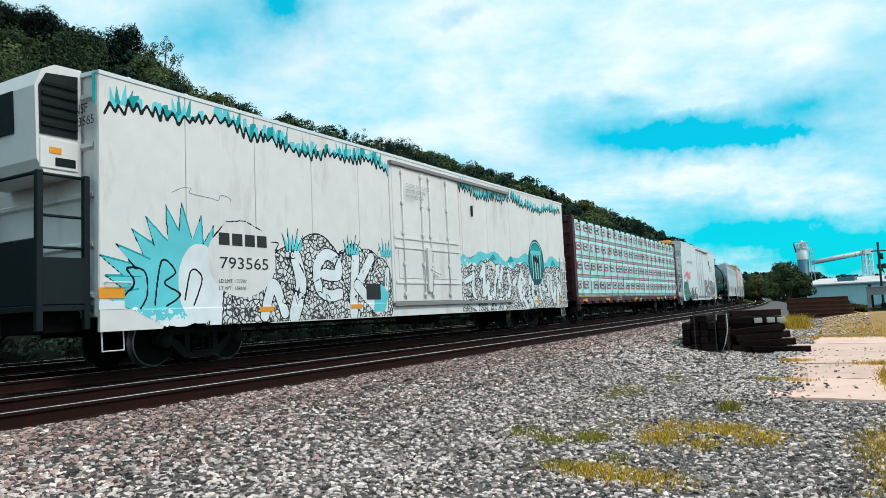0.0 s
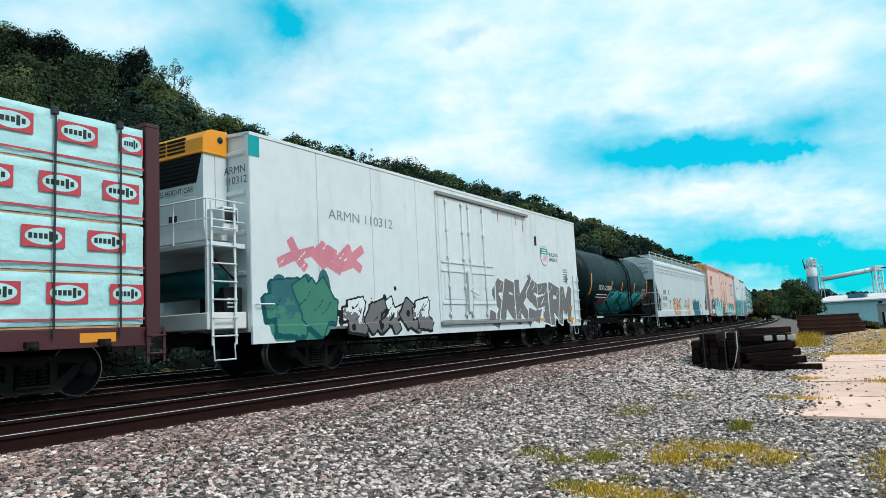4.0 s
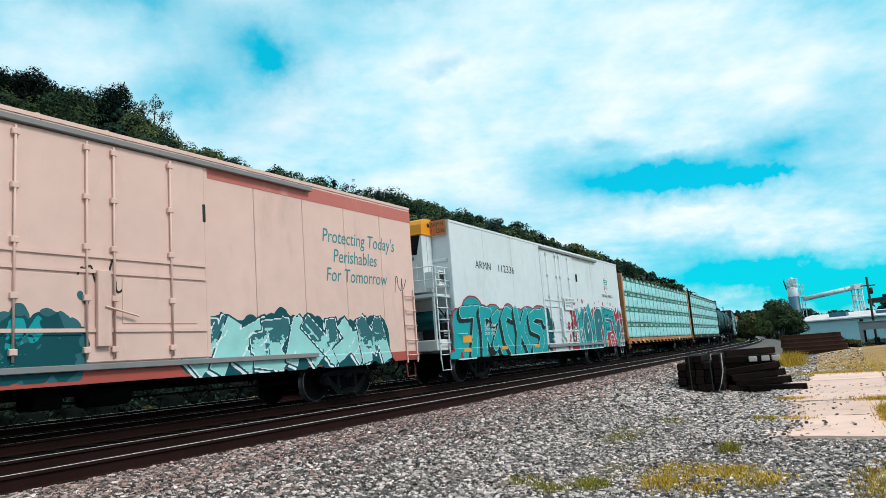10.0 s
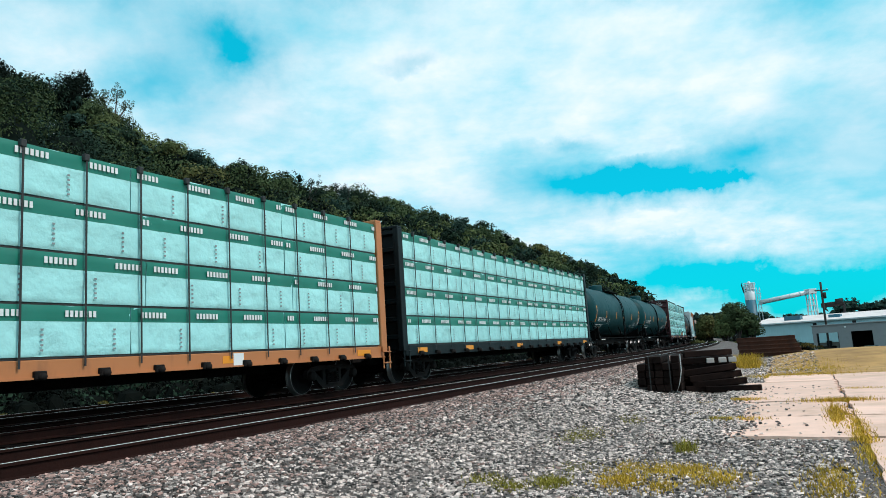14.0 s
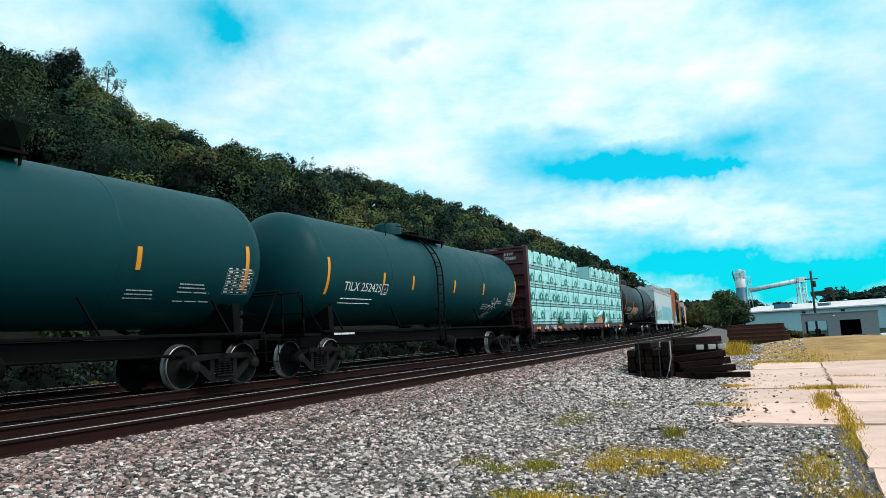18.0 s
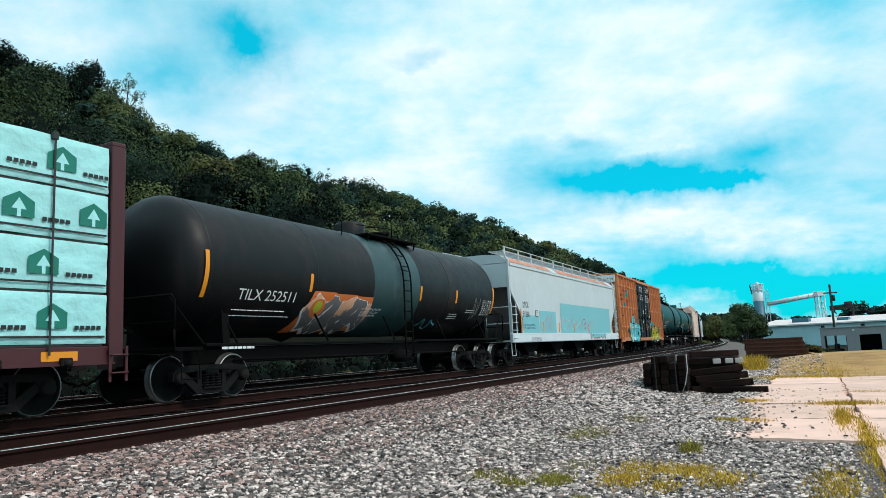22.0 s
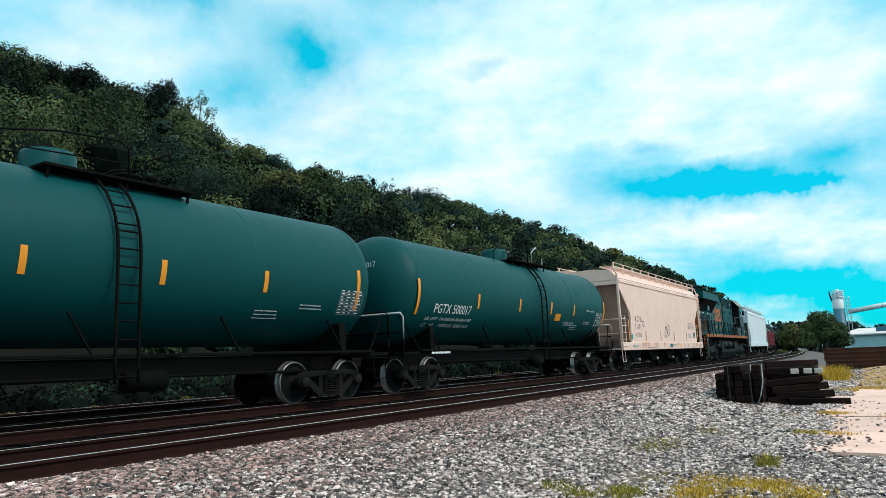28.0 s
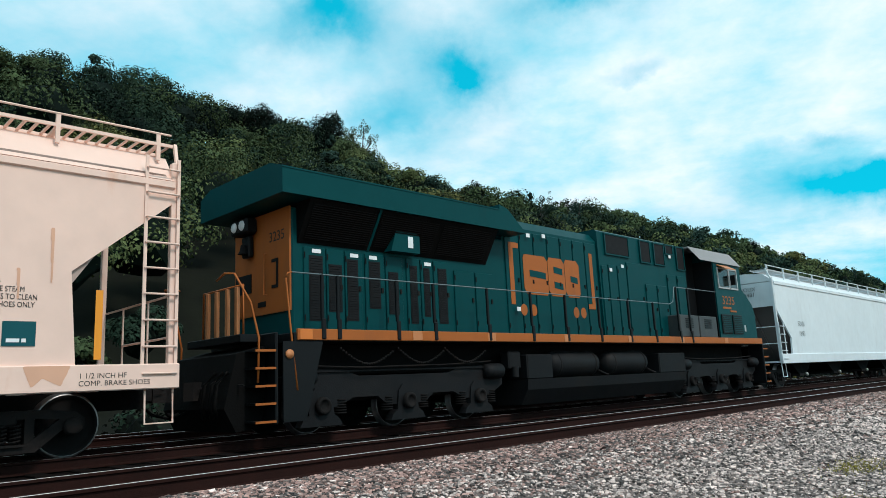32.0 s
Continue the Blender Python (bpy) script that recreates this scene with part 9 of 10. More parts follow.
    for a in (-8.9, -7.5, -6.2):
        sh = Shape()
        for i in range(22):
            t = i / 21
            sh.lathe([(.0, -.028), (.022, -.02), (.022, .02), (0, .028)], (a + 1.25 * t, -1.45, 1.52 - .26 * math.sin(math.pi * t) - .06 * t), "x" if i % 2 else "z", 5)
        part("brake_chain", sh, M_GEAR, car)
    for s in (-1, 1):
        loco_truck(car, s * 7.1)
    part("roof_fan", Shape().lathe([(.55, 0), (.55, .08), (0, .1)], (-2.5, 0, 4.83), "z", 20), D, car)
    part("roof_fan", Shape().lathe([(.3, 0), (.3, .15), (0, .16)], (2.0, 0, 4.97), "z", 14), D, car)


locomotive()

# ---- wooded hillside ----
def ball(times):
    """Round shell: an eight-sided one, split again and again."""
    v = [(1, 0, 0), (-1, 0, 0), (0, 1, 0), (0, -1, 0), (0, 0, 1), (0, 0, -1)]
    f = [(0, 2, 4), (2, 1, 4), (1, 3, 4), (3, 0, 4), (2, 0, 5), (1, 2, 5), (3, 1, 5), (0, 3, 5)]
    for _ in range(times):
        mids, out = {}, []
        def mid(a, b):
            k = (min(a, b), max(a, b))
            if k not in mids:
                m = Vector(v[a]) + Vector(v[b]); m.normalize(); v.append(tuple(m)); mids[k] = len(v) - 1
            return mids[k]
        for a, b, c in f:
            p, q, r = mid(a, b), mid(b, c), mid(c, a)
            out += [(a, p, r), (p, b, q), (r, q, c), (p, q, r)]
        f = out
    return np.array(v), np.array(f)


BALLS = [ball(1)]


class Foliage:
    """Crowns made of small leaf sprays, with an added filler ball inside."""

    def __init__(self, seed, dark=0):
        self.dark = dark
        self.rng = np.random.default_rng(seed)
        self.quads, self.qm, self.tv, self.tf, self.tm, self.nt = [], [], [], [], [], 0

    def filler(self, x, y, z, a, b, which):
        """Filler ball inside a crown; blocks light so the gaps stay dark."""
        V, F = BALLS[0]
        k = self.rng.uniform(.8, 1.0, (len(V), 1))
        self.tv.append(V * k * (a, a, b) + (x, y, z)); self.tf.append(F + self.nt)
        self.tm.append(np.full(len(F), which)); self.nt += len(V)

    def crown(self, x, y, z, rx, rz, n, size, which, lumps=9, core=True, low=-.7, rough=.40):
        r = self.rng
        L = []
        for k in range(lumps):
            a, u = 2.4 * k + r.uniform(-.4, .4), r.uniform(-.5, .95)
            d = rx * math.sqrt(max(.05, 1 - u * u)) * r.uniform(.35, .72)
            L.append((x + d * math.cos(a), y + d * math.sin(a), z + rz * u * .68, rx * r.uniform(.34, .50), rz * r.uniform(.26, .40)))
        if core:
            self.filler(x, y, z - rz * .1, rx * .52, rz * .54, self.dark)
        self.sprays(L, n, size, which, low, rough)

    def sprays(self, L, n, size, which, low=-.6, rough=.25):
        r = self.rng
        L = np.array(L)[np.arange(n) % len(L)]
        u, w = r.uniform(0, 6.283, n), r.uniform(low, 1, n)
        q = np.sqrt(1 - w * w)
        d = np.stack([q * np.cos(u), q * np.sin(u), w], 1)
        p = L[:, :3] + d * L[:, [3, 3, 4]] * r.uniform(.74, 1.06, (n, 1))
        nn = d + r.uniform(-rough, rough, (n, 3)) + (0, 0, .12)
        nn /= np.linalg.norm(nn, axis=1)[:, None]
        t = np.stack([-nn[:, 1], nn[:, 0], np.zeros(n)], 1); t /= np.maximum(np.linalg.norm(t, axis=1), 1e-4)[:, None]
        b = np.cross(nn, t)
        c = r.uniform(0, 6.283, n)
        s = size * r.uniform(.55, 1.35, n)
        quad = []
        for j, k in enumerate((1.0, .55, .9, .6)):
            quad.append(p + t * (np.cos(c + j * 1.571) * s * k)[:, None] + b * (np.sin(c + j * 1.571) * s * k)[:, None] + nn * (s * r.uniform(-.25, .25, n))[:, None])
        self.quads.append(np.stack(quad, 1)); self.qm.append(np.full(n, which))

    def mesh(self, name, mats):
        q = np.concatenate(self.quads).reshape(-1, 3)
        nq = len(q) // 4
        v = np.concatenate([q] + self.tv); tf = np.concatenate(self.tf) + len(q) if self.tf else np.zeros((0, 3), int)
        me = bpy.data.meshes.new(name)
        me.vertices.add(len(v)); me.vertices.foreach_set("co", v.ravel())
        me.loops.add(nq * 4 + len(tf) * 3)
        me.loops.foreach_set("vertex_index", np.concatenate([np.arange(nq * 4), tf.ravel()]).astype(np.int32))
        me.polygons.add(nq + len(tf))
        me.polygons.foreach_set("loop_start", np.concatenate([np.arange(nq) * 4, nq * 4 + np.arange(len(tf)) * 3]).astype(np.int32))
        me.polygons.foreach_set("material_index", np.concatenate(self.qm + self.tm).astype(np.int32))
        me.polygons.foreach_set("use_smooth", np.concatenate([np.zeros(nq, bool), np.zeros(len(tf), bool)]))
        for m in mats:
            me.materials.append(m)
        me.update(); me.validate()
        return me


def leafy(name, c):
    return material(name, c, 0.85, vary=0.5, scale=0.5, island=0.25, spec=0.06)


M_LEAF = [leafy("leaves_dark", (0.018, 0.034, 0.022)), leafy("leaves_mid", (0.050, 0.074, 0.034)), leafy("leaves_olive", (0.096, 0.100, 0.038)), leafy("leaves_blue", (0.022, 0.045, 0.036))]
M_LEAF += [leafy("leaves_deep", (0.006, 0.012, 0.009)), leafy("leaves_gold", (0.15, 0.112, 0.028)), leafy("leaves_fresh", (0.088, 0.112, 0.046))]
# leaf colour taken near black to keep the view under the cars dark
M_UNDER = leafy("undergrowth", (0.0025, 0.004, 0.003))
M_BARK = material("bark", (0.035, 0.030, 0.027), 0.9, vary=0.35, scale=8, bump=0.5)


RIDGE = np.array([(-40.0, 3.5), (-16.8, 5.3), (-13.5, 7.0), (-9.3, 8.9), (-7.2, 9.9), (-3.2, 11.8), (0.8, 13.3), (4.5, 14.4), (7.2, 15.2), (12.1, 16.1), (16.4, 16.9), (20.2, 17.9), (23.8, 20.6), (27.3, 21.0), (30.6, 21.6), (32.7, 22.2), (36.0, 23.7), (36.3, 24.2), (39.0, 24.3), (43.6, 24.9), (47.8, 24.0), (70.0, 26.0)])              # bearing and height in degrees of the wooded ridge


def woods():
    """The wood that covers the hill, seen from across the tracks."""
    # filler balls take the darkest leaf colour, as shade inside the crowns
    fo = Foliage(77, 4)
    rng = random.Random(77)
    a = -40.0
    while a < 640:
        step = 9.5 if a < 0 else 6.2 if a < 170 else 7.4 if a < 320 else 11
        for p0 in np.arange(-31, -136, -6.0 if a < 170 else -7.2):
            if rng.random() < .06:
                continue
            aa, pp = a + rng.uniform(-.6, .6) * step, p0 + rng.uniform(-2.2, 2.2)
            x, y = xy_of(aa, pp)
            d = math.hypot(x, y)
            s0, v0 = sv_of(x, y)
            if v0 > -16:
                continue
            g = -.75 + hill_z(aa, pp, v0)
            h = rng.uniform(7.5, 12.5) if pp < -40 else rng.uniform(3.0, 6.5)
            if rng.random() < .12:
                h *= 1.25
            bearing = math.degrees(math.atan2(-x, y))
            room = EYE_Z + math.tan(radians(np.interp(bearing, RIDGE[:, 0], RIDGE[:, 1]) + rng.uniform(-.7, .25))) * d - g
            if bearing > -30 and y > 0:
                if room < 2.5:
                    continue
                h = min(h, room / 1.02)
            rx = h * rng.uniform(.34, .48)
            n = 2300 if d < 75 else 1700 if d < 150 else 560 if d < 260 else 110 if d < 400 else 45
            size = .14 if d < 75 else .205 if d < 150 else .36 if d < 260 else .6 if d < 400 else 1.1
            r = rng.random() - noise.noise(Vector((aa / 22, pp / 16, 8.1))) * .35
            low = pp > -82
            which = 5 if r < -.12 and low else 2 if r < (.06 if low else -.1) else 6 if r < (.22 if low else .02) else 1 if r < .52 else 3 if r < .66 else 0 if r < .88 else 4
            if rng.random() < .05:                               # pointed evergreen
                for q in range(5):
                    fo.crown(x, y, g + h * (.25 + .17 * q), rx * (.75 - .14 * q), h * .10, n // 5, size, 3, 4)
            else:
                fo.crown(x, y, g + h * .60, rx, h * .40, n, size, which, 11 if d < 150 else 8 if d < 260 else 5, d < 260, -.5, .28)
        a += step
    me = fo.mesh("hillside_woods", M_LEAF)
    tagged(new("hillside_woods", me), "dense dark green deciduous wood covering the hillside", "woods", kind="stuff")


def broadleaf(name, x, y, z, h, r, label, which, n, size, seed, open_crown=False, trunk=0.3):
    """A single tree: tapered trunk, limbs, crown of leaf sprays."""
    rng = random.Random(seed)
    tree = tagged(new(name), label, "tree", "trees that stand out")
    tree.matrix_world = Matrix.Translation((x, y, z))
    sh = Shape()
    k = h * trunk
    tr = h * .022 + .05
    for i in range(6):
        sh.tube([(0, 0, k * i / 6 - (.5 if i == 0 else 0)), (rng.uniform(-.05, .05), rng.uniform(-.05, .05), k * (i + 1) / 6)], tr * (1 - .07 * i), 8)
    part("trunk", sh, M_BARK, tree)
    tips = []
    for i in range(11 if open_crown else 9):
        a = i * 2.4 + rng.uniform(-.3, .3)
        e = Vector((math.cos(a) * r * rng.uniform(.4, .9), math.sin(a) * r * rng.uniform(.4, .9), h * rng.uniform(.5, .93)))
        b = Vector((0, 0, k * rng.uniform(.7, 1)))
        m = b.lerp(e, .5) + Vector((0, 0, h * .06))
        part("limb", Shape().tube([b, m], tr * .45, 6).tube([m, e], tr * .25, 5), M_BARK, tree)
        tips.append(e)
    fo = Foliage(seed)
    if open_crown:
        for e in tips:
            fo.sprays([(e.x + rng.uniform(-.4, .4) * r, e.y + rng.uniform(-.4, .4) * r, e.z + rng.uniform(-.10, .07) * h, r * rng.uniform(.10, .20), h * rng.uniform(.025, .045)) for _ in range(14)], n // len(tips), size, 0, -1, .8)
    else:
        fo.crown(0, 0, h * .62, r, h * .36, n, size, 0, 24, True, -.7, .3)
    part("crown", fo.mesh("crown", [M_LEAF[which]]), [], tree)
    return tree


woods()


def by_angle(az, d):
    a = radians(az)
    return -math.sin(a) * d, math.cos(a) * d


def skyline(az, el, d, h, r, seed, label, which=0, open_crown=False, n=900, size=.34):
    """A tree on the ridge whose top stands at a given height above the eye."""
    x, y = by_angle(az, d)
    top = EYE_Z + math.tan(radians(el)) * d
    broadleaf("tree", x, y, top - h, h, r, label, which, n, size, seed, open_crown, .45)


skyline(24.1, 21.8, 112, 14, 3.1, 1, "tall dark round-headed tree on the hilltop", 4, n=7000, size=.17)
skyline(26.4, 20.9, 116, 12, 3.0, 2, "dark round-headed tree on the hilltop", 4, n=5200, size=.18)
skyline(29.4, 22.1, 110, 13, 3.6, 21, "dark broad tree on the hilltop", 4, n=7000, size=.17)
skyline(31.6, 21.7, 110, 12, 3.0, 22, "dark round-headed tree on the hilltop", 4, n=5200, size=.18)
skyline(21.4, 20.6, 112, 13, 2.6, 3, "slender open-crowned tree on the hilltop", 1, True, n=5200, size=.11)
skyline(12.6, 15.6, 150, 13, 3.0, 6, "open-crowned tree rising above the ridge", 1, True, n=3400, size=.14)
skyline(7.2, 14.6, 165, 14, 3.6, 4, "open-crowned tree rising above the ridge", 0, True, n=3800, size=.15)
skyline(4.3, 13.9, 175, 14, 2.2, 5, "narrow dark evergreen on the ridge", 3, n=2600, size=.16)
skyline(-14.8, 6.3, 250, 14, 4.5, 7, "round tree where the ridge falls away", 0, n=2800, size=.22)


# ---- trees at the end of the yard ----
def yard_tree(az, d, top_el, r, seed, which, n=4200, size=.24, base=-3.4):
    x, y = by_angle(az, d)
    h = math.tan(radians(top_el)) * d + EYE_Z - base
    broadleaf("tree", x, y, base, h, r, "bushy dark green tree at the end of the yard", which, n, size, seed, False, .18)


yard_tree(-25.0, 150, 2.5, 3.6, 31, 1, 6500, .22)
yard_tree(-26.0, 152, 1.6, 2.2, 32, 1, 3000, .26)
yard_tree(-24.2, 149, 1.9, 2.2, 38, 6, 3000, .26)
yard_tree(-23.1, 156, 1.75, 2.6, 33, 2)
yard_tree(-22.4, 160, 1.1, 2.2, 34, 1)
yard_tree(-21.7, 165, .8, 2.0, 35, 2)
yard_tree(-25.6, 120, -.2, 3.4, 36, 2, 2600, .12)
yard_tree(-23.4, 118, -.3, 2.6, 37, 6, 2600, .12)
yard_tree(-22.2, 124, -.1, 2.2, 39, 2, 2200, .12)


# ---- weeds, dry grass and brush ----
M_GRASS = material("dry_grass", (0.52, 0.33, 0.045), 0.85, vary=0.3, scale=1.5, island=0.45, spec=0.1)
M_WEED = material("green_weeds", (0.27, 0.23, 0.04), 0.85, vary=0.3, scale=1.5, island=0.5, spec=0.1)
M_BRUSH = material("yellow_brush", (0.08, 0.066, 0.018), 0.85, vary=0.4, scale=1.0, island=0.5, spec=0.1)


def blades(sh, rng, x, y, z, h, lean, w):
    a = rng.uniform(0, 6.283); c, s = math.cos(a), math.sin(a)
    dx, dy = rng.uniform(-lean, lean), rng.uniform(-lean, lean)
    o = len(sh.v)
    sh.v += [(x - c * w, y - s * w, z), (x + c * w, y + s * w, z), (x + dx * .4 + c * w * .7, y + dy * .4 + s * w * .7, z + h * .55), (x + dx * .4 - c * w * .7, y + dy * .4 - s * w * .7, z + h * .55), (x + dx, y + dy, z + h)]
    sh.f += [(o, o + 1, o + 2, o + 3), (o + 3, o + 2, o + 4)]; sh.mi += [0, 0]; sh.smooth += [False, False]


def grass_patches():
    rng = random.Random(19)
    dry, green = Shape(), Shape()
    # s, v, length, width, blades, height, kind
    patches = [(7.5, 9.14, .22, .16, 300, .05, 1), (8.0, 9.45, .26, .18, 420, .07, 1), (11.5, 8.8, .7, .25, 420, .05, 1), (9.0, 9.41, .5, .2, 260, .04, 1), (8.2, 10.2, .3, .22, 420, .07, 0), (9.0, 10.1, .5, .25, 480, .05, 0),
               (9.0, 10.5, .4, .2, 380, .05, 0), (9.0, 10.83, .4, .2, 380, .06, 0), (8.5, 11.2, .5, .25, 380, .06, 0), (6.5, 9.7, .22, .25, 420, .05, 1), (6.4, 10.05, .25, .3, 460, .06, 0), (6.3, 10.5, .3, .4, 520, .06, 0), (7.5, 8.84, .3, .12, 160, .05, 1),
               (14.0, 9.05, .5, .2, 160, .05, 1), (18.0, 10.6, .25, .55, 480, .07, 0), (14.0, 10.6, .2, .18, 160, .07, 1), (10.5, 10.54, .2, .12, 90, .16, 1), (8.0, 10.68, .3, .15, 220, .05, 0), (7.0, 10.07, .2, .1, 120, .06, 1),
               (15.5, 10.24, .15, .3, 140, .05, 0), (17.2, 12.6, .22, .55, 620, .10, 0), (14.6, 12.5, 1.4, .14, 700, .08, 0), (28.0, 11.6, 1.0, 1.4, 1500, .10, 0), (36, 9.6, 1.2, .45, 900, .55, 0), (14.0, 10.8, .25, .5, 420, .06, 0),
               (11.6, 12.75, 2.2, .12, 900, .07, 0), (8.4, 12.3, 1.0, .2, 500, .07, 0), (6.6, 12.6, .8, .3, 500, .08, 0), (33, 12.2, 3.0, 1.2, 900, .10, 0), (24.0, 8.9, .5, .25, 160, .12, 1), (20.5, 13.2, .3, .5, 200, .06, 0)]
    for s, v, ls, lv, n, h, kind in patches:
        sh = green if kind else dry
        for _ in range(int(n * 1.5)):
            ss, vv = rng.gauss(s, ls * .6), rng.gauss(v, lv * .6)
            p = at(ss, vv, ground_z(ss, vv))
            lift = .045 if vv > 10.4 and 11 < ss < 27 else 0
            blades(sh, rng, p.x, p.y, p.z - .01 + lift, h * rng.uniform(.5, 1.3), h * .7, .007 if h < .2 else .011)
    for _ in range(1500):                                        # stray weeds in the stone
        ss, vv = rng.uniform(3, 40), rng.uniform(8.4, 13)
        p = at(ss, vv, ground_z(ss, vv))
        blades(green, rng, p.x, p.y, p.z - .01, rng.uniform(.02, .06), .04, .005)
    part("dry_grass", dry, M_GRASS, None, "tufts of dry yellow grass in the yard", kind="stuff")
    part("green_weeds", green, M_WEED, None, "low green weeds growing in the stone", kind="stuff")
    fo = Foliage(6, 1)
    for _ in range(46):                                          # yellow-green brush behind the far track
        ss, vv = rng.uniform(-12, 120), rng.uniform(-12.5, -9.8)
        p = at(ss, vv, ground_z(ss, vv))
        fo.crown(p.x, p.y, p.z + .2, .5, rng.uniform(.25, .5), 140, .06, 0, 3, False, -.3, .6)
    for _ in range(260):                                         # near-black filler shrubs at the hill foot, closing the view under the cars
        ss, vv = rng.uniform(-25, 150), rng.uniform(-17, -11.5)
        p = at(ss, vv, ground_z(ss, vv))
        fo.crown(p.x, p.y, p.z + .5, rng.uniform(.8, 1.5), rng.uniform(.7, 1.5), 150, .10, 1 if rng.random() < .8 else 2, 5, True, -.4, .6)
    for _ in range(150):                                         # verge in the bend
        ss, vv = rng.uniform(70, 190), rng.uniform(9.0, 15)
        p = at(ss, vv, ground_z(ss, vv))
        fo.crown(p.x, p.y, p.z + .25, .9, rng.uniform(.3, .8), 90, .11, 0 if rng.random() < .5 else 2, 3, True, -.3, .5)
    tagged(new("brush", fo.mesh("brush", [M_BRUSH, M_UNDER, M_LEAF[0]])), "near-black filler shrubs and yellowing brush beside the tracks", kind="stuff")


grass_patches()


# ---- loose stone ----
M_STONE = material("ballast_stone", (0.50, 0.40, 0.365), 0.9, vary=0.3, scale=30, island=0.80, bump=0.2)
M_STONE2 = material("rusty_stone", (0.30, 0.185, 0.16), 0.9, vary=0.25, scale=30, island=0.8)
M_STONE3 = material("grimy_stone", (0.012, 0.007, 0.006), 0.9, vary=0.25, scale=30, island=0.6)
M_STONE4 = material("dark_stone", (0.06, 0.05, 0.047), 0.9, vary=0.3, scale=30, island=0.7)


def stones():
    rng = random.Random(23)
    shapes = []
    for k in range(10):
        r = random.Random(k)
        pts = [(-1, -1, -.8), (1, -1, -.8), (1, 1, -.8), (-1, 1, -.8), (-.8, -.7, .6), (.7, -.8, .8), (.8, .7, .5), (-.7, .8, .7)]
        shapes.append([tuple(c * r.uniform(.55, 1.15) for c in p) for p in pts])
    fs = [(4, 5, 6), (4, 6, 7), (0, 1, 5, 4), (1, 2, 6), (1, 6, 5), (2, 3, 7, 6), (3, 0, 4), (3, 4, 7)]
    nf = len(fs)
    grey, rust, bed_stone, dark = Shape(), Shape(), Shape(), Shape()

    def put(sh, ss, vv, size, sink=.2, lift=None):
        p = at(ss, vv, ground_z(ss, vv) if lift is None else lift)
        a = rng.uniform(0, 6.283); c, s = math.cos(a), math.sin(a)
        t = rng.uniform(-.7, .7); ct, st = math.cos(t), math.sin(t)
        sx, sy, sz = size * rng.uniform(1.0, 2.0), size * rng.uniform(.65, 1.05), size * rng.uniform(.45, .85)
        o = len(sh.v)
        for x, y, z in rng.choice(shapes):
            x, y, z = x * sx, y * sy, z * sz
            y, z = y * ct - z * st, y * st + z * ct
            sh.v.append((p.x + x * c - y * s, p.y + x * s + y * c, p.z + z + sz * (1 - sink * 2)))
        sh.f += [tuple(i + o for i in q) for q in fs]; sh.mi += [0] * nf; sh.smooth += [False] * nf

    n = 0
    while n < 105000:
        ss = 2.5 + 40 * rng.random() ** 1.9
        vv = 5.15 + 7.4 * rng.random()
        if vv > 10.6 and ss > 13 and rng.random() < .8:
            continue
        if vv > 10.0 and rng.random() < .35:
            continue
        rusty = vv < 6.6 and rng.random() < .75 or vv < 7.4 and rng.random() < .35 or rng.random() < .05
        put(dark if rng.random() < .26 else rust if rusty else grey, ss, vv, (.010 + .015 * rng.random() ** 1.5) * (1.0 if ss < 14 else 1.5))
        n += 1
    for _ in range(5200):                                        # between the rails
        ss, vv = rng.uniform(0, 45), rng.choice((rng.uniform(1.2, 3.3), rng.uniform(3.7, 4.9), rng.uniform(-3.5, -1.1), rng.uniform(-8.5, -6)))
        put(bed_stone, ss, vv, rng.uniform(.018, .034))
    n = 0
    while n < 5200:                                              # stone spilled over the edge of the slabs
        ss, vv = rng.uniform(11.0, 22.0), 10.1 + 2.6 * rng.random() ** 1.6
        edge = 10.55 + .75 * max(0, 1 - (ss - 11) / 6) + .5 * noise.noise(Vector((ss * .8, vv * .5, 4)))
        if vv > edge and rng.random() > .5 * math.exp(-(vv - edge) / .16) + .012:
            continue
        put(dark if rng.random() < .24 else grey, ss, vv, rng.uniform(.010, .028), .2, -.70)
        n += 1
    for _ in range(52000):                                       # small chips in between
        ss, vv = 2.5 + 14 * rng.random() ** 1.4, rng.uniform(6.2, 12.8)
        p, w, a = at(ss, vv, ground_z(ss, vv)), rng.uniform(.007, .016), rng.uniform(0, 6.283)
        sh = rng.choice((grey, grey, grey, dark, dark, rust)); o = len(sh.v)
        sh.v += [(p.x + w * math.cos(a + k) * rng.uniform(.7, 1.4), p.y + w * math.sin(a + k) * rng.uniform(.7, 1.4), p.z - .003) for k in (0, 2.1, 4.2)]
        sh.v.append((p.x + rng.uniform(-.5, .5) * w, p.y + rng.uniform(-.5, .5) * w, p.z + w * rng.uniform(.5, 1.1)))
        sh.f += [(o, o + 1, o + 3), (o + 1, o + 2, o + 3), (o + 2, o, o + 3)]; sh.mi += [0] * 3; sh.smooth += [False] * 3
    for _ in range(4200):                                        # the same stone round about
        ss, vv = rng.uniform(-16, 3.5), rng.uniform(5.2, 17)
        put(dark if rng.random() < .24 else grey, ss, vv, rng.uniform(.016, .04))
    part("loose_stone", grey, M_STONE, None, "loose grey crushed stone with pale and dark pieces", kind="stuff")
    part("rusty_stone", rust, M_STONE2, None, "rust-stained crushed stone beside the rails", kind="stuff")
    part("dark_stone", dark, M_STONE4, None, "dark pieces among the crushed stone", kind="stuff")
    part("grimy_stone", bed_stone, M_STONE3, None, "dark stone between the rails", kind="stuff")


stones()

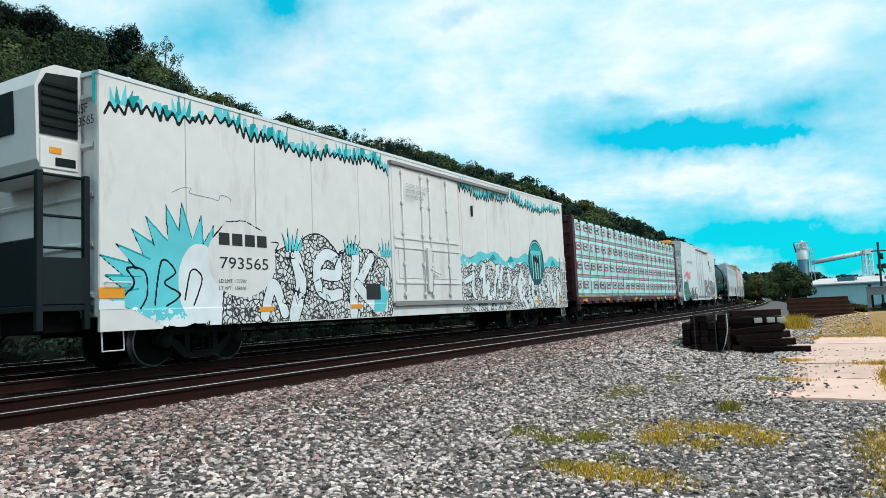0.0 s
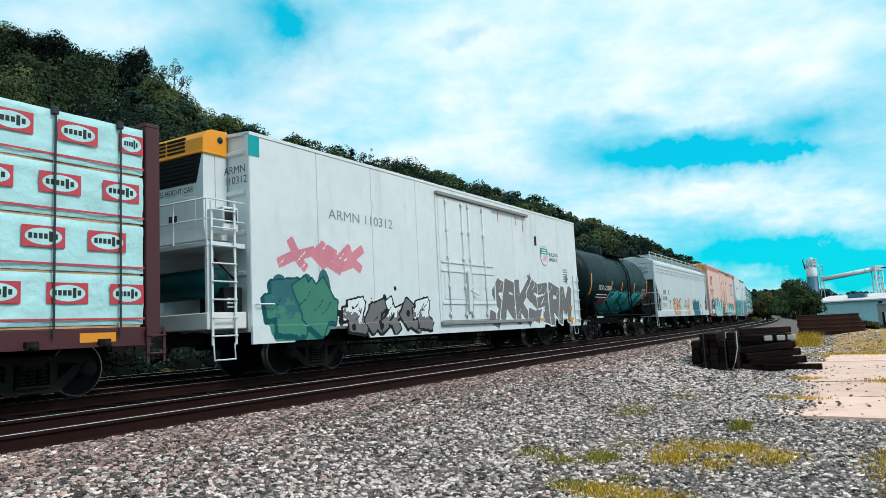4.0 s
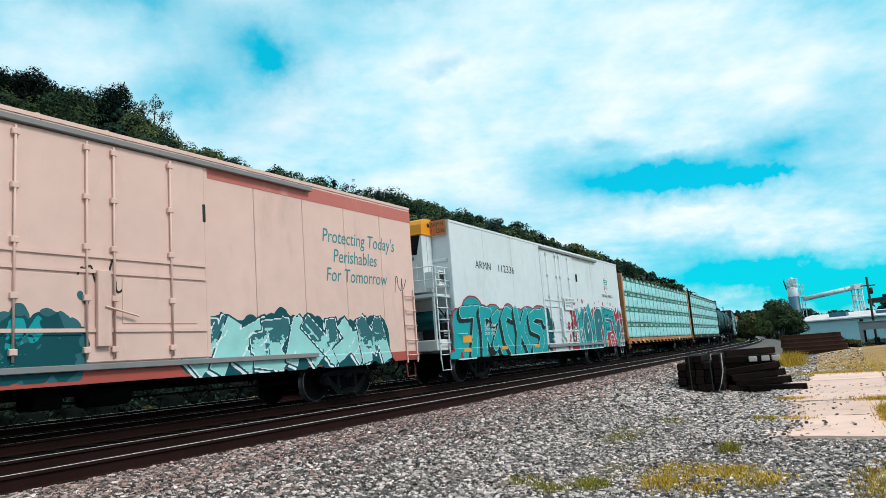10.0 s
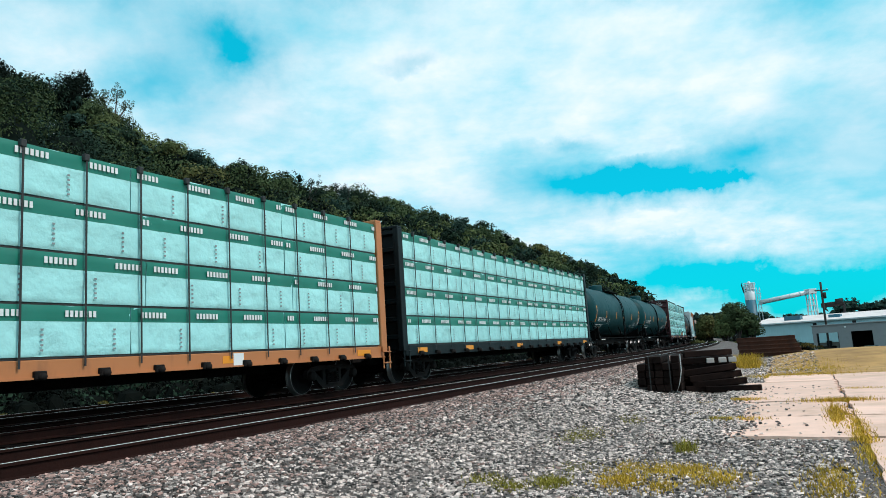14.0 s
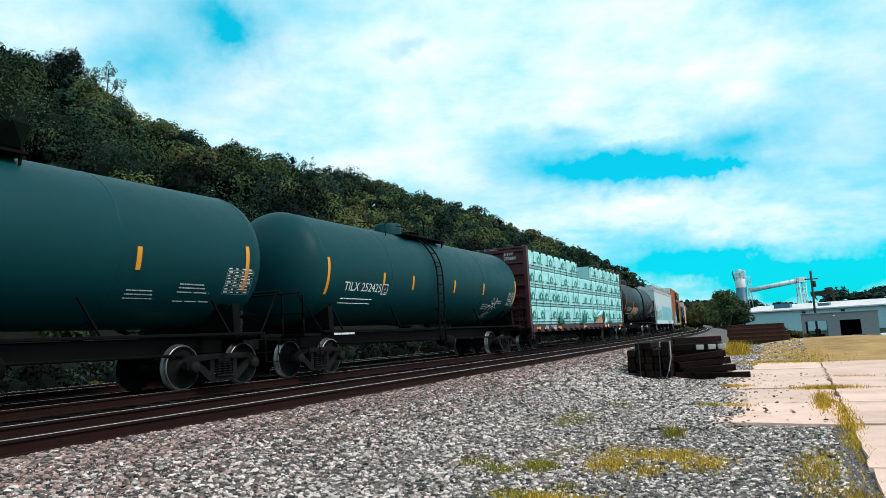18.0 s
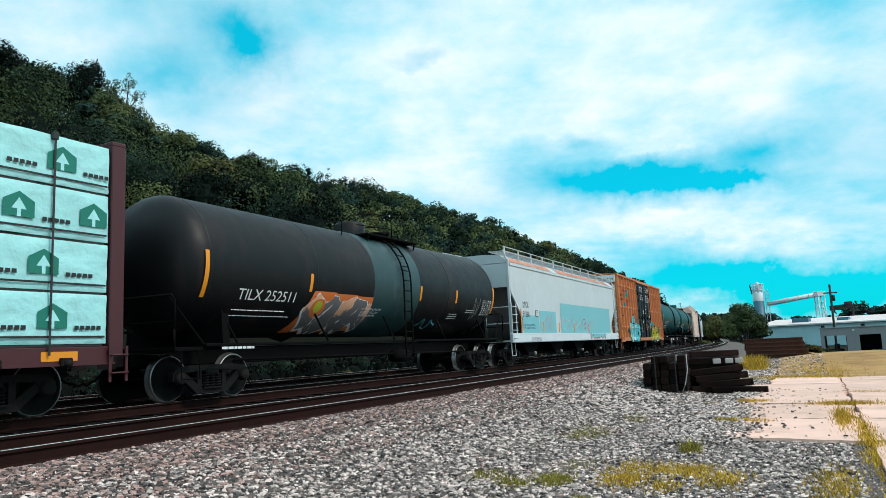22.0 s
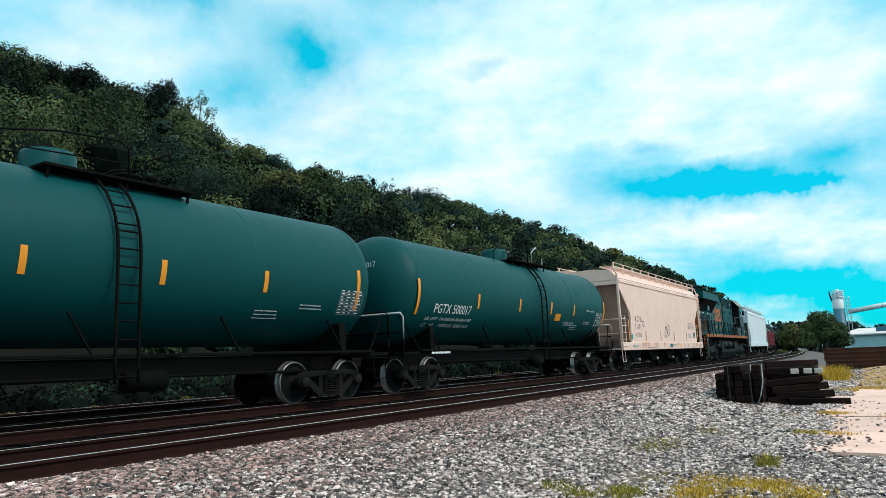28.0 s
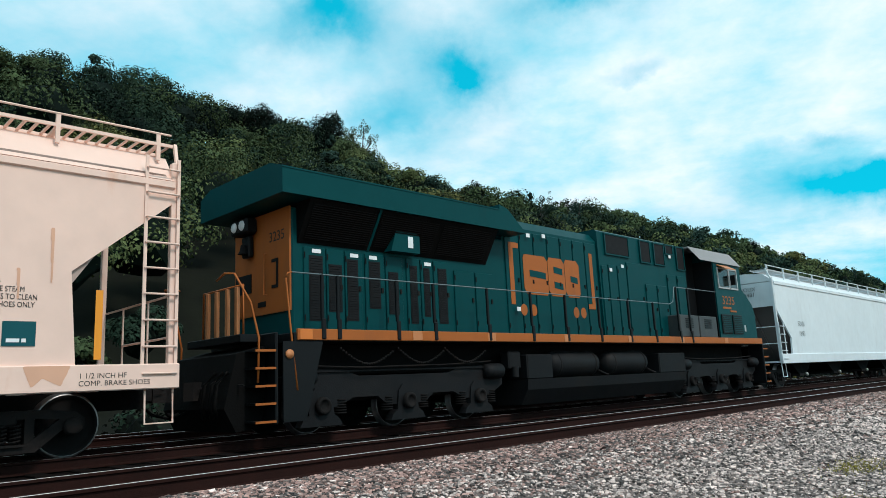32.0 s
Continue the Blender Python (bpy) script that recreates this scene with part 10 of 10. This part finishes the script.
# ---- yard: concrete pad, timber piles, workshop, plant ----
M_CONC = material("worn_concrete", (0.80, 0.50, 0.40), 0.9, vary=0.16, scale=2.2, dirt=(0.50, 0.30, 0.20), dirt_amount=0.7, dirt_scale=.9, bump=0.25, bump_scale=18, objvar=.08)
M_OLDTIE = material("creosote_timber", (0.012, 0.0065, 0.0055), 0.9, spec=0.1, vary=0.5, scale=5, dirt=(0.040, 0.020, 0.015), dirt_amount=0.6, dirt_scale=3, bump=0.7, bump_scale=12, objvar=0.4)
M_RUSTY = material("rusty_steel", (0.085, 0.030, 0.018), 0.85, vary=0.4, scale=3, dirt=(0.03, 0.014, 0.012), dirt_amount=0.6, bump=0.3, objvar=0.25)
M_BLOCK = material("grey_render", (0.27, 0.275, 0.28), 0.9, vary=0.12, scale=1.2, dirt=(0.2, 0.2, 0.2), dirt_amount=0.5)
M_METALWALL = material("pale_blue_metal_siding", (0.40, 0.62, 0.66), 0.5, vary=0.08, scale=0.6)
M_ROOFW = material("white_roof", (0.72, 0.62, 0.60), 0.6, vary=0.1, scale=0.5, dirt=(0.45, 0.30, 0.27), dirt_amount=0.5, dirt_scale=.4)
M_SILO = material("silo_white", (0.66, 0.70, 0.72), 0.5, vary=0.1, scale=0.6)
M_SILOBLUE = material("silo_blue", (0.03, 0.13, 0.19), 0.5, vary=0.1, scale=0.6)
M_DARKIN = material("dark_interior", (0.012, 0.012, 0.013), 0.9)
M_POLE = material("utility_pole_wood", (0.035, 0.028, 0.024), 0.9, vary=0.3, scale=6)


def pad():
    """Old concrete slabs with grass in the joints."""
    pavement = tagged(new("pavement"), "old pinkish concrete slabs with grassy joints", "pavement", kind="structure")
    rng = random.Random(3)
    vs = [10.15, 12.75, 15.2, 18.0, 21.5]
    ss = [5.2, 8.4, 11.6, 14.4, 17.4, 20.6, 24.0, 27.5]
    for i in range(len(ss) - 1):
        for j in range(len(vs) - 1):
            if j == 0 and ss[i] < 11:
                continue
            a0, a1, b0, b1 = ss[i] + .04, ss[i + 1] - .04, vs[j] + .04, vs[j + 1] - .04
            if j == 0:
                b0 += rng.uniform(.0, .7)
            z = -.705 + rng.uniform(-.012, .012)
            sh = Shape()
            ring, n = [], 10
            for (p, q), (p2, q2) in zip([(a0, b0), (a1, b0), (a1, b1), (a0, b1)], [(a1, b0), (a1, b1), (a0, b1), (a0, b0)]):
                for k in range(n):
                    t = k / n
                    r = .05 if j else .16
                    ring.append((p + (p2 - p) * t + rng.uniform(-r, r) * .5, q + (q2 - q) * t + rng.uniform(-r, r) * .5))
            top = [tuple(at(s, v, z + .012 * noise.noise(Vector((s, v, 0))))) for s, v in ring]
            low = [(x, y, z2 - .12) for x, y, z2 in top]
            m = len(ring)
            sh.add(top + low, [tuple(range(m))[::-1]] + [(k, (k + 1) % m, m + (k + 1) % m, m + k) for k in range(m)])
            part("slab", sh, M_CONC, pavement)


pad()


def place(s, v, z, turn=0.0):
    return Matrix.Translation(at(s, v, z)) @ Matrix.Rotation(heading(s) + radians(90 + turn), 4, "Z")


def facing(az, d, z, turn=0.0):
    """Stand a thing on the ground at a bearing, its x axis across the line of sight."""
    x, y = by_angle(az, d)
    return Matrix.Translation((x, y, z)) @ Matrix.Rotation(radians(az + turn), 4, "Z")


def timber_piles():
    """Two heaps of old railway ties."""
    rng = random.Random(8)
    end = Shape().box(-.105, .105, 0, 2.4, 0, .18, .015).mesh("old_tie", [M_OLDTIE])
    side = Shape().box(-.7, .7, 0, .23, 0, .17, .015).mesh("old_tie", [M_OLDTIE])
    a = tagged(new("tie_bundle"), "strapped square bundle of cut black railway ties", "timber pile")
    a.matrix_world = facing(-19.2, 20.4, -.60, -6)
    for r in range(5):
        for c in range(5):
            if r == 4 and c in (0, 3):
                continue
            part("old_tie", end, [], a, m=Matrix.Translation((-.452 + c * .226 + rng.uniform(-.012, .012), rng.uniform(-.05, .08), r * .188 + .02)) @ Matrix.Rotation(rng.uniform(-.02, .02), 4, "Z"))
    for x in (-.22, .30):
        part("band", Shape().box(x - .014, x + .014, -.075, -.065, 0, 1.0).box(x - .014, x + .014, -.075, 2.3, .965, .975), M_STRAP, a)
    part("band", Shape().tube([(.60, -.08, .98), (.60, -.14, .55), (.52, -.16, .2), (.44, -.12, .02)], .014, 5), M_STEEL, a, "loose pale strap")
    b = tagged(new("tie_pile"), "untidy heap of dark weathered railway ties", "timber pile")
    b.matrix_world = facing(-22.7, 21.7, -.72, 4)
    for r in range(5):
        for c in range(7):
            if r == 4 and c in (1, 4, 5):
                continue
            part("old_tie", side, [], b, m=Matrix.Translation((rng.uniform(-.06, .06), .1 + c * .25 + rng.uniform(-.03, .03), r * .186 + .03)) @ Matrix.Rotation(rng.uniform(-.05, .05), 4, "Z"))
    for x, y, z, t, tilt in ((.05, -.30, .03, .12, 0), (.25, -.42, .17, -.10, .05), (.18, -.28, .34, .16, .07), (.05, -.22, .52, -.06, .10), (.55, -.62, .0, -.22, 0), (.10, .5, .96, .3, 0)):
        part("old_tie", side, [], b, m=Matrix.Translation((x, y, z)) @ Matrix.Rotation(t, 4, "Z") @ Matrix.Rotation(-tilt, 4, "Y"))
    for x in (.10, .42, .68):
        part("tie_end", Shape().box(x - .10, x + .10, -.06, .4, .78, .92, .012), M_PALETIE, b, "pale sawn tie end")
    stick = tagged(new("stick", Shape().tube([(0, 0, .03), (.2, .02, .05), (.42, -.02, .03)], .022, 6).mesh("stick", [M_OLDTIE])), "short dark stick lying on the stone", "stick")
    stick.matrix_world = place(8.5, 5.95 + .55, -.24, 8)
    rag = tagged(new("plastic_scrap", Shape().prism([(-.5, -.1), (.1, -.2), (.6, .0), (.3, .16), (-.3, .12)], "z", 0, .05).mesh("plastic_scrap", [M_STRAP])), "crumpled black plastic scrap beside the ties", "scrap")
    rag.matrix_world = facing(-17.5, 20.6, -.50)


M_PALETIE = material("pale_cut_timber", (0.42, 0.38, 0.36), 0.9, vary=0.25, scale=6)
timber_piles()


def steel_stack():
    st = tagged(new("beam_stack"), "long stack of rusty brown steel beams on blocks", "beam stack")
    st.matrix_world = facing(-27.1, 49.5, -.78, -4)
    rng = random.Random(6)
    def ibeam(l):
        return Shape().box(-l / 2, l / 2, -.15, .15, 0, .025).box(-l / 2, l / 2, -.15, .15, .215, .24).box(-l / 2, l / 2, -.012, .012, .025, .215)
    for r in range(5):
        for c in range(4):
            l = 3.6 - .10 * r + rng.uniform(-.12, .12)
            part("beam", ibeam(l), M_RUSTY, st, m=Matrix.Translation((rng.uniform(-.06, .06) - .05 * r, -.5 + c * .33, .12 + r * .245)))
    for x in (-1.4, 0, 1.4):
        part("block", Shape().box(x - .1, x + .1, -.8, .8, 0, .12), M_OLDTIE, st)


steel_stack()


def workshop():
    """Grey rendered garage in the lower yard, with a wide window opening and a tall doorway."""
    w = tagged(new("workshop"), "grey rendered garage with open window and open doorway", "building")
    x0, y0 = by_angle(-29.93, 131)
    x1, y1 = by_angle(-34.62, 131)
    d = Vector((x1 - x0, y1 - y0, 0)); L = d.length
    z0 = -3.75
    w.matrix_world = Matrix.Translation((x0, y0, z0)) @ Matrix.Rotation(math.atan2(d.y, d.x), 4, "Z")
    H = 1.30 - z0
    def X(az):
        return L * (az + 29.93) / (-34.62 + 29.93)
    a, b, c, e = X(-30.17), X(-31.52), X(-32.3), X(-33.56)
    for x, q, u, v in ((0, a, 0, H), (a, b, 0, .55), (a, b, 3.9, H), (b, c, 0, H), (c, e, 3.9, H), (e, L, 0, H)):
        part("wall", Shape().box(x, q, -.25, 0, u, v), M_BLOCK, w)
    part("wall", Shape().box(0, .25, 0, 9, 0, H), M_BLOCK, w); part("wall", Shape().box(L - .25, L, 0, 9, 0, H), M_BLOCK, w)
    part("wall", Shape().box(.25, a, 8.8, 9, 0, H), M_DARKIN, w); part("wall", Shape().box(b, L - .25, 8.8, 9, 0, H), M_DARKIN, w)
    part("wall", Shape().box(a, b, 8.8, 9, 3.9, H), M_DARKIN, w); part("wall", Shape().box(b + .3, b + .45, 0, 8.8, 0, H), M_DARKIN, w)
    part("roof", Shape().box(-.12, L + .12, -.4, 9.1, H, H + .16, .02), M_BLOCK, w)
    part("floor", Shape().box(0, L, 0, 9, -.02, .02), M_DARKIN, w)
    for x in (a, (a + b) / 2, b - .1):
        part("window_post", Shape().box(x, x + .1, -.16, -.08, .55, 3.9), M_POLE, w)
    part("machine", Shape().box(a + .6, b - .5, 2.0, 3.6, 0.02, 1.8, .1).box(a + 1.2, a + 2.0, 2.2, 3.2, 1.8, 2.6, .1), M_DARKIN, w)
    part("wall_lamp", Shape().box((b + c) / 2, (b + c) / 2 + .3, -.5, -.25, H - .5, H - .3, .02), M_PALE, w)


workshop()


def warehouse():
    """Long pale metal-clad plant building across the back."""
    w = tagged(new("warehouse"), "long pale blue metal-clad warehouse with white roof", "building")
    x0, y0 = by_angle(-26.0, 236)
    x1, y1 = by_angle(-49, 228)
    d = Vector((x1 - x0, y1 - y0, 0)); L = d.length
    w.matrix_world = Matrix.Translation((x0, y0, -4.2)) @ Matrix.Rotation(math.atan2(d.y, d.x), 4, "Z")
    H = 7.6
    part("wall", Shape().box(0, L, 0, .3, 0, H), M_METALWALL, w); part("wall", Shape().box(0, .3, .3, 44, 0, H), M_METALWALL, w)
    part("roof", Shape().prism([(-.6, H), (22, H + 1.9), (44, H), (44, H - .3), (22, H + 1.6), (-.6, H - .3)], "x", -.8, L), M_ROOFW, w)
    rb = Shape()
    for x in np.arange(.5, L, 1.6):
        rb.box(x, x + .14, -.07, 0, .1, H - .35)
    part("siding_ribs", rb, M_METALWALL, w, kind="stuff")
    part("gutter", Shape().box(-.8, L, -.8, -.62, H - .36, H - .06), M_SILO, w)
    for x in (17, 27, 50, 63):
        part("wall_vent", Shape().box(x, x + .9, -.25, 0, H - 1.5, H - .8), M_DARKIN, w)
    for x, q, u in ((8, 12.5, 1.3), (20, 23, .9), (56, 62, 1.2)):
        part("roof_unit", Shape().box(x, q, 6, 9, H + .4, H + .5 + u, .05), M_SILOBLUE if x < 50 else M_DARKIN, w)


warehouse()


def plant():
    """Silo, inclined enclosed conveyor and its tower."""
    d = 300
    def P(az, el, dd=d):
        x, y = by_angle(az, dd)
        return Vector((x, y, EYE_Z + math.tan(radians(el)) * dd))
    silo = tagged(new("silo"), "blue and white storage silo with a cluttered head house", "silo")
    base = P(-26.2, 0); base.z = -4.5
    silo.matrix_world = Matrix.Translation(base) @ Matrix.Rotation(radians(-26), 4, "Z")
    z1, z2, z3 = (P(0, e).z + 4.5 for e in (2.42, 3.0, 3.7))
    R = 1.95
    part("lower_shell", Shape().lathe([(R, 0), (R, z1), (0, z1)], (0, 0, 0), "z", 24), M_SILOBLUE, silo)
    part("upper_shell", Shape().lathe([(R, z1 + .01), (R, z2), (R * .7, z2 + .5), (0, z2 + .6)], (0, 0, 0), "z", 24), M_SILO, silo)
    for i in range(9):
        a = i / 9 * 6.283
        part("guard_post", Shape().tube([(1.9 * math.cos(a), 1.9 * math.sin(a), z2), (2.1 * math.cos(a), 2.1 * math.sin(a), z3 - (i % 3) * .5)], .13, 5), M_SILO, silo)
    for z in (z2 + 1.2, z3 - .3):
        part("guard_rail", Shape().tube([(2.0 * math.cos(a), 2.0 * math.sin(a), z) for a in np.linspace(0, 6.283, 16)], .11, 5), M_SILO, silo)
    part("head_box", Shape().box(-1.6, -.2, -1.4, 1.4, z2 + .5, z3 - .9, .05), M_METALWALL, silo)
    part("head_box", Shape().box(.4, 1.5, -1.0, 1.0, z2 + .5, z3 - .3, .05), M_SILO, silo)
    part("filter_drum", Shape().lathe([(0, z2 + .5), (.6, z2 + .5), (.6, z3 + .2), (.2, z3 + .5), (0, z3 + .5)], (.1, 0, 0), "z", 14), M_SILO, silo)
    part("discharge_pipe", Shape().tube([(-2.3, 0, z3), (-2.6, 0, z3 - .6), (-2.0, 0, z2 - .2)], .22, 8), M_POLE, silo)
    for x in (2.5, 3.6):
        part("stair_post", Shape().box(x - .12, x + .12, -.12, .12, 0, z3 - 2.2), M_SILO, silo)
    for k in range(7):
        z = z2 + .6 - k * 1.35
        part("stair_landing", Shape().box(2.2, 3.9, -.8, .8, z - .12, z, .02), M_SILO, silo)
        part("stair_flight", Shape().bar((2.5, -.4, z - 1.3), (3.6, -.4, z - .1), .5, .12), M_SILO, silo)
    conv = tagged(new("conveyor"), "white enclosed conveyor gallery sloping up to a tower", "conveyor")
    a, b = P(-26.75, 2.18), P(-30.15, 2.66)
    part("gallery", Shape().tube([a, b], .85, 12), M_SILO, conv)
    for k in (.2, .4, .6, .8):
        q = a.lerp(b, k)
        part("gallery_hoop", Shape().tube([q + Vector((.0, 0, 0)), q + (b - a).normalized() * .25], .93, 12), M_METALWALL, conv)
    zf = -4.5
    for dx in (-1.2, 1.2):
        for dy in (-1.2, 1.2):
            part("tower_leg", Shape().tube([(b.x + dx, b.y + dy, zf), (b.x + dx, b.y + dy, b.z)], .2, 6), M_SILO, conv)
    for z in np.linspace(3, b.z - .8, 6):
        part("tower_deck", Shape().box(b.x - 1.4, b.x + 1.4, b.y - 1.4, b.y + 1.4, z, z + .2, .02), M_SILO, conv)
    for k in (-4.0, 3.2):
        part("tower_brace", Shape().tube([(b.x + k, b.y, zf), (b.x + k * .1, b.y, b.z)], .17, 6), M_SILO, conv)
    part("drive_house", Shape().box(b.x - 1.5, b.x + 1.5, b.y - 1.6, b.y + 1.6, b.z - .8, b.z + 1.0, .06), M_SILO, conv)
    duct = tagged(new("dust_collector"), "dark horizontal dust duct on the roof", "duct")
    p, q = P(-30.7, 1.62, 262), P(-32.1, 1.72, 262)
    part("duct", Shape().tube([p, q], .75, 12), M_DARKIN, duct); part("duct_cap", Shape().tube([q - (q - p) * .35 + Vector((0, 0, .5)), q + Vector((0, 0, .5))], 1.0, 12), M_DARKIN, duct)
    part("support", Shape().box(q.x - .3, q.x + .3, q.y - .3, q.y + .3, -4.5, q.z), M_DARKIN, duct)
    pole = tagged(new("utility_pole"), "dark wooden utility pole with crossarm", "utility pole")
    t = P(-30.85, 3.28, 145)
    pole.matrix_world = Matrix.Translation((t.x, t.y, -3.8)) @ Matrix.Rotation(radians(-20), 4, "Z")
    h = t.z + 3.8
    part("post", Shape().tube([(0, 0, -.3), (0, 0, h)], .19, 8), M_POLE, pole)
    part("crossarm", Shape().box(-1.1, 1.1, -.08, .08, h - 1.6, h - 1.4, .01), M_POLE, pole)
    part("transformer", Shape().lathe([(0, h - 3.0), (.28, h - 2.95), (.28, h - 1.9), (0, h - 1.85)], (.4, 0, 0), "z", 12), M_POLE, pole)
    for x in (-.9, -.4, .9):
        part("insulator", Shape().lathe([(.06, h - 1.4), (.09, h - 1.25), (0, h - 1.15)], (x, 0, 0), "z", 8), M_SILO, pole)


plant()


def parked_car(az, d, turn, mat, label, pickup=False):
    x, y = by_angle(az, d)
    car = tagged(new("parked_car"), label, "car")
    car.matrix_world = Matrix.Translation((x, y, -3.75)) @ Matrix.Rotation(radians(turn), 4, "Z")
    body = [(-2.2, .34), (2.2, .34), (2.28, .8), (1.95, 1.02), (.95, 1.08), (.40, 1.62), (-1.9, 1.66), (-2.25, 1.0)]
    if pickup:
        body = [(-2.6, .45), (2.5, .45), (2.55, 1.0), (2.2, 1.15), (1.1, 1.2), (.6, 1.78), (-.7, 1.8), (-.85, 1.2), (-2.6, 1.18)]
    part("body", Shape().prism(body, "y", -.9, .9), mat, car)
    part("side_glass", Shape().prism([(-.6, 1.15), (.75, 1.15), (.4, 1.6), (-.55, 1.62)], "y", -.91, .91), M_GLASS, car)
    part("windscreen", Shape().prism([(1.0, 1.12), (1.03, 1.12), (.52, 1.66), (.46, 1.66)][::-1], "y", -.75, .75), M_GLASS, car)
    for sx in (-1.45, 1.45):
        for sy in (-.8, .8):
            wh = part("wheel", Shape().lathe([(.0, -.11), (.35, -.11), (.35, .11), (0, .11)], (sx, sy, .35), "y", 16), M_BLACK, car)
            part("rim", Shape().lathe([(.0, -.12), (.2, -.12), (.2, .12), (0, .12)], (sx, sy, .35), "y", 12), M_STEEL, wh)
    for s in (-.65, .65):
        part("headlight", Shape().box(2.24, 2.32 + .28 * pickup, s - .17, s + .17, .74, .90, .01), M_PALE, car)
    part("bumper", Shape().box(2.2, 2.36 + .3 * pickup, -.85, .85, .42, .62, .04), M_BLACK if not pickup else M_STEEL, car)


parked_car(-33.4, 125, -120, M_TANKGREEN, "dark green car parked in the workshop doorway")
parked_car(-35.05, 121, -118, M_WHITE2, "white pickup parked beside the workshop", True)


def far_hills():
    """Low wooded hills beyond the plant."""
    fo = Foliage(14)
    rng = random.Random(14)
    for i in range(420):
        az = rng.uniform(-50, -22)
        d = rng.uniform(560, 660)
        x, y = by_angle(az, d)
        top = d * math.tan(radians(1.25 + .45 * math.sin(az * .7) + .25 * math.sin(az * 1.9)))
        fo.crown(x, y, rng.uniform(-2, top), 9, 5, 40, 1.8, 0, 3)
    tagged(new("far_woods", fo.mesh("far_woods", [M_LEAF[3]])), "distant wooded hills behind the plant", kind="stuff")


far_hills()


def debris():
    """Brushwood and broken planks lying behind the far track."""
    rng = random.Random(41)
    sh = Shape()
    for _ in range(420):
        ss, vv = rng.uniform(2, 50), rng.uniform(-11.5, -8.2)
        p = at(ss, vv, ground_z(ss, vv))
        a = rng.uniform(0, 6.283); l = rng.uniform(.3, 1.1)
        sh.tube([p + Vector((0, 0, rng.uniform(.02, .3))), p + Vector((math.cos(a) * l, math.sin(a) * l, rng.uniform(.05, .45)))], rng.uniform(.008, .02), 4)
    part("brushwood", sh, material("dead_wood", (0.14, 0.11, 0.095), 0.9, vary=0.3, island=.5), None, "heap of dead brushwood beside the far track", kind="stuff")
    for i, (s, v, t) in enumerate(((13, -8.6, 10), (17, -9.0, 0), (30, -8.8, 14), (42, -8.9, 5))):
        m = tagged(new("broken_pallet"), "broken grey planks lying beside the far track", "planks")
        m.matrix_world = place(s, v, -.55, t)
        for k in range(5):
            part("plank", Shape().box(-.9 + rng.uniform(-.2, .2), .9 + rng.uniform(-.3, .2), -.4 + k * .17, -.28 + k * .17, .05 + .04 * (k % 2), .09 + .04 * (k % 2), .006), material("grey_plank", (0.26, 0.24, 0.23), 0.9, vary=0.3) if i + k == 0 else bpy.data.materials["grey_plank"], m)


debris()


def motions():
    """The train rolls along its track towards the camera's left at one speed; wheels turn while they pass near."""
    start = {}
    for car, s0, half in MOVING:
        start[car] = s0
        rows = []
        for k in [*range(32), 31.5, 32]:
            s = s0 - SPEED * k - (0, .2, .55)[max(0, int(2 * k) - 62)]
            a, b = at(s - half), at(s + half)
            d = b - a
            rows.append((k, Matrix.Translation((a + b) / 2) @ Matrix.Rotation(math.atan2(d.y, d.x), 4, "Z")))
        walk(car, rows)
    for ws, car, x, xc in SPINNING:
        place = Matrix.Translation((x, 0, WHEEL_R))
        t0 = (start[car] + xc - 30) / SPEED
        k0, k1 = max(0, round(t0 * FPS)), min(32 * FPS, round((t0 + 3.0) * FPS))
        ks = [k for k in range(k0, k1 + 1)] if k1 > k0 else []
        turn = lambda k: place @ Matrix.Rotation(-SPEED * (min(max(k, k0), max(k1, k0)) - k0) / FPS / WHEEL_R, 4, "Y")
        rows = sorted({0, 32 * FPS, *ks})
        walk(ws, [(k / FPS, turn(k)) for k in rows])


motions()
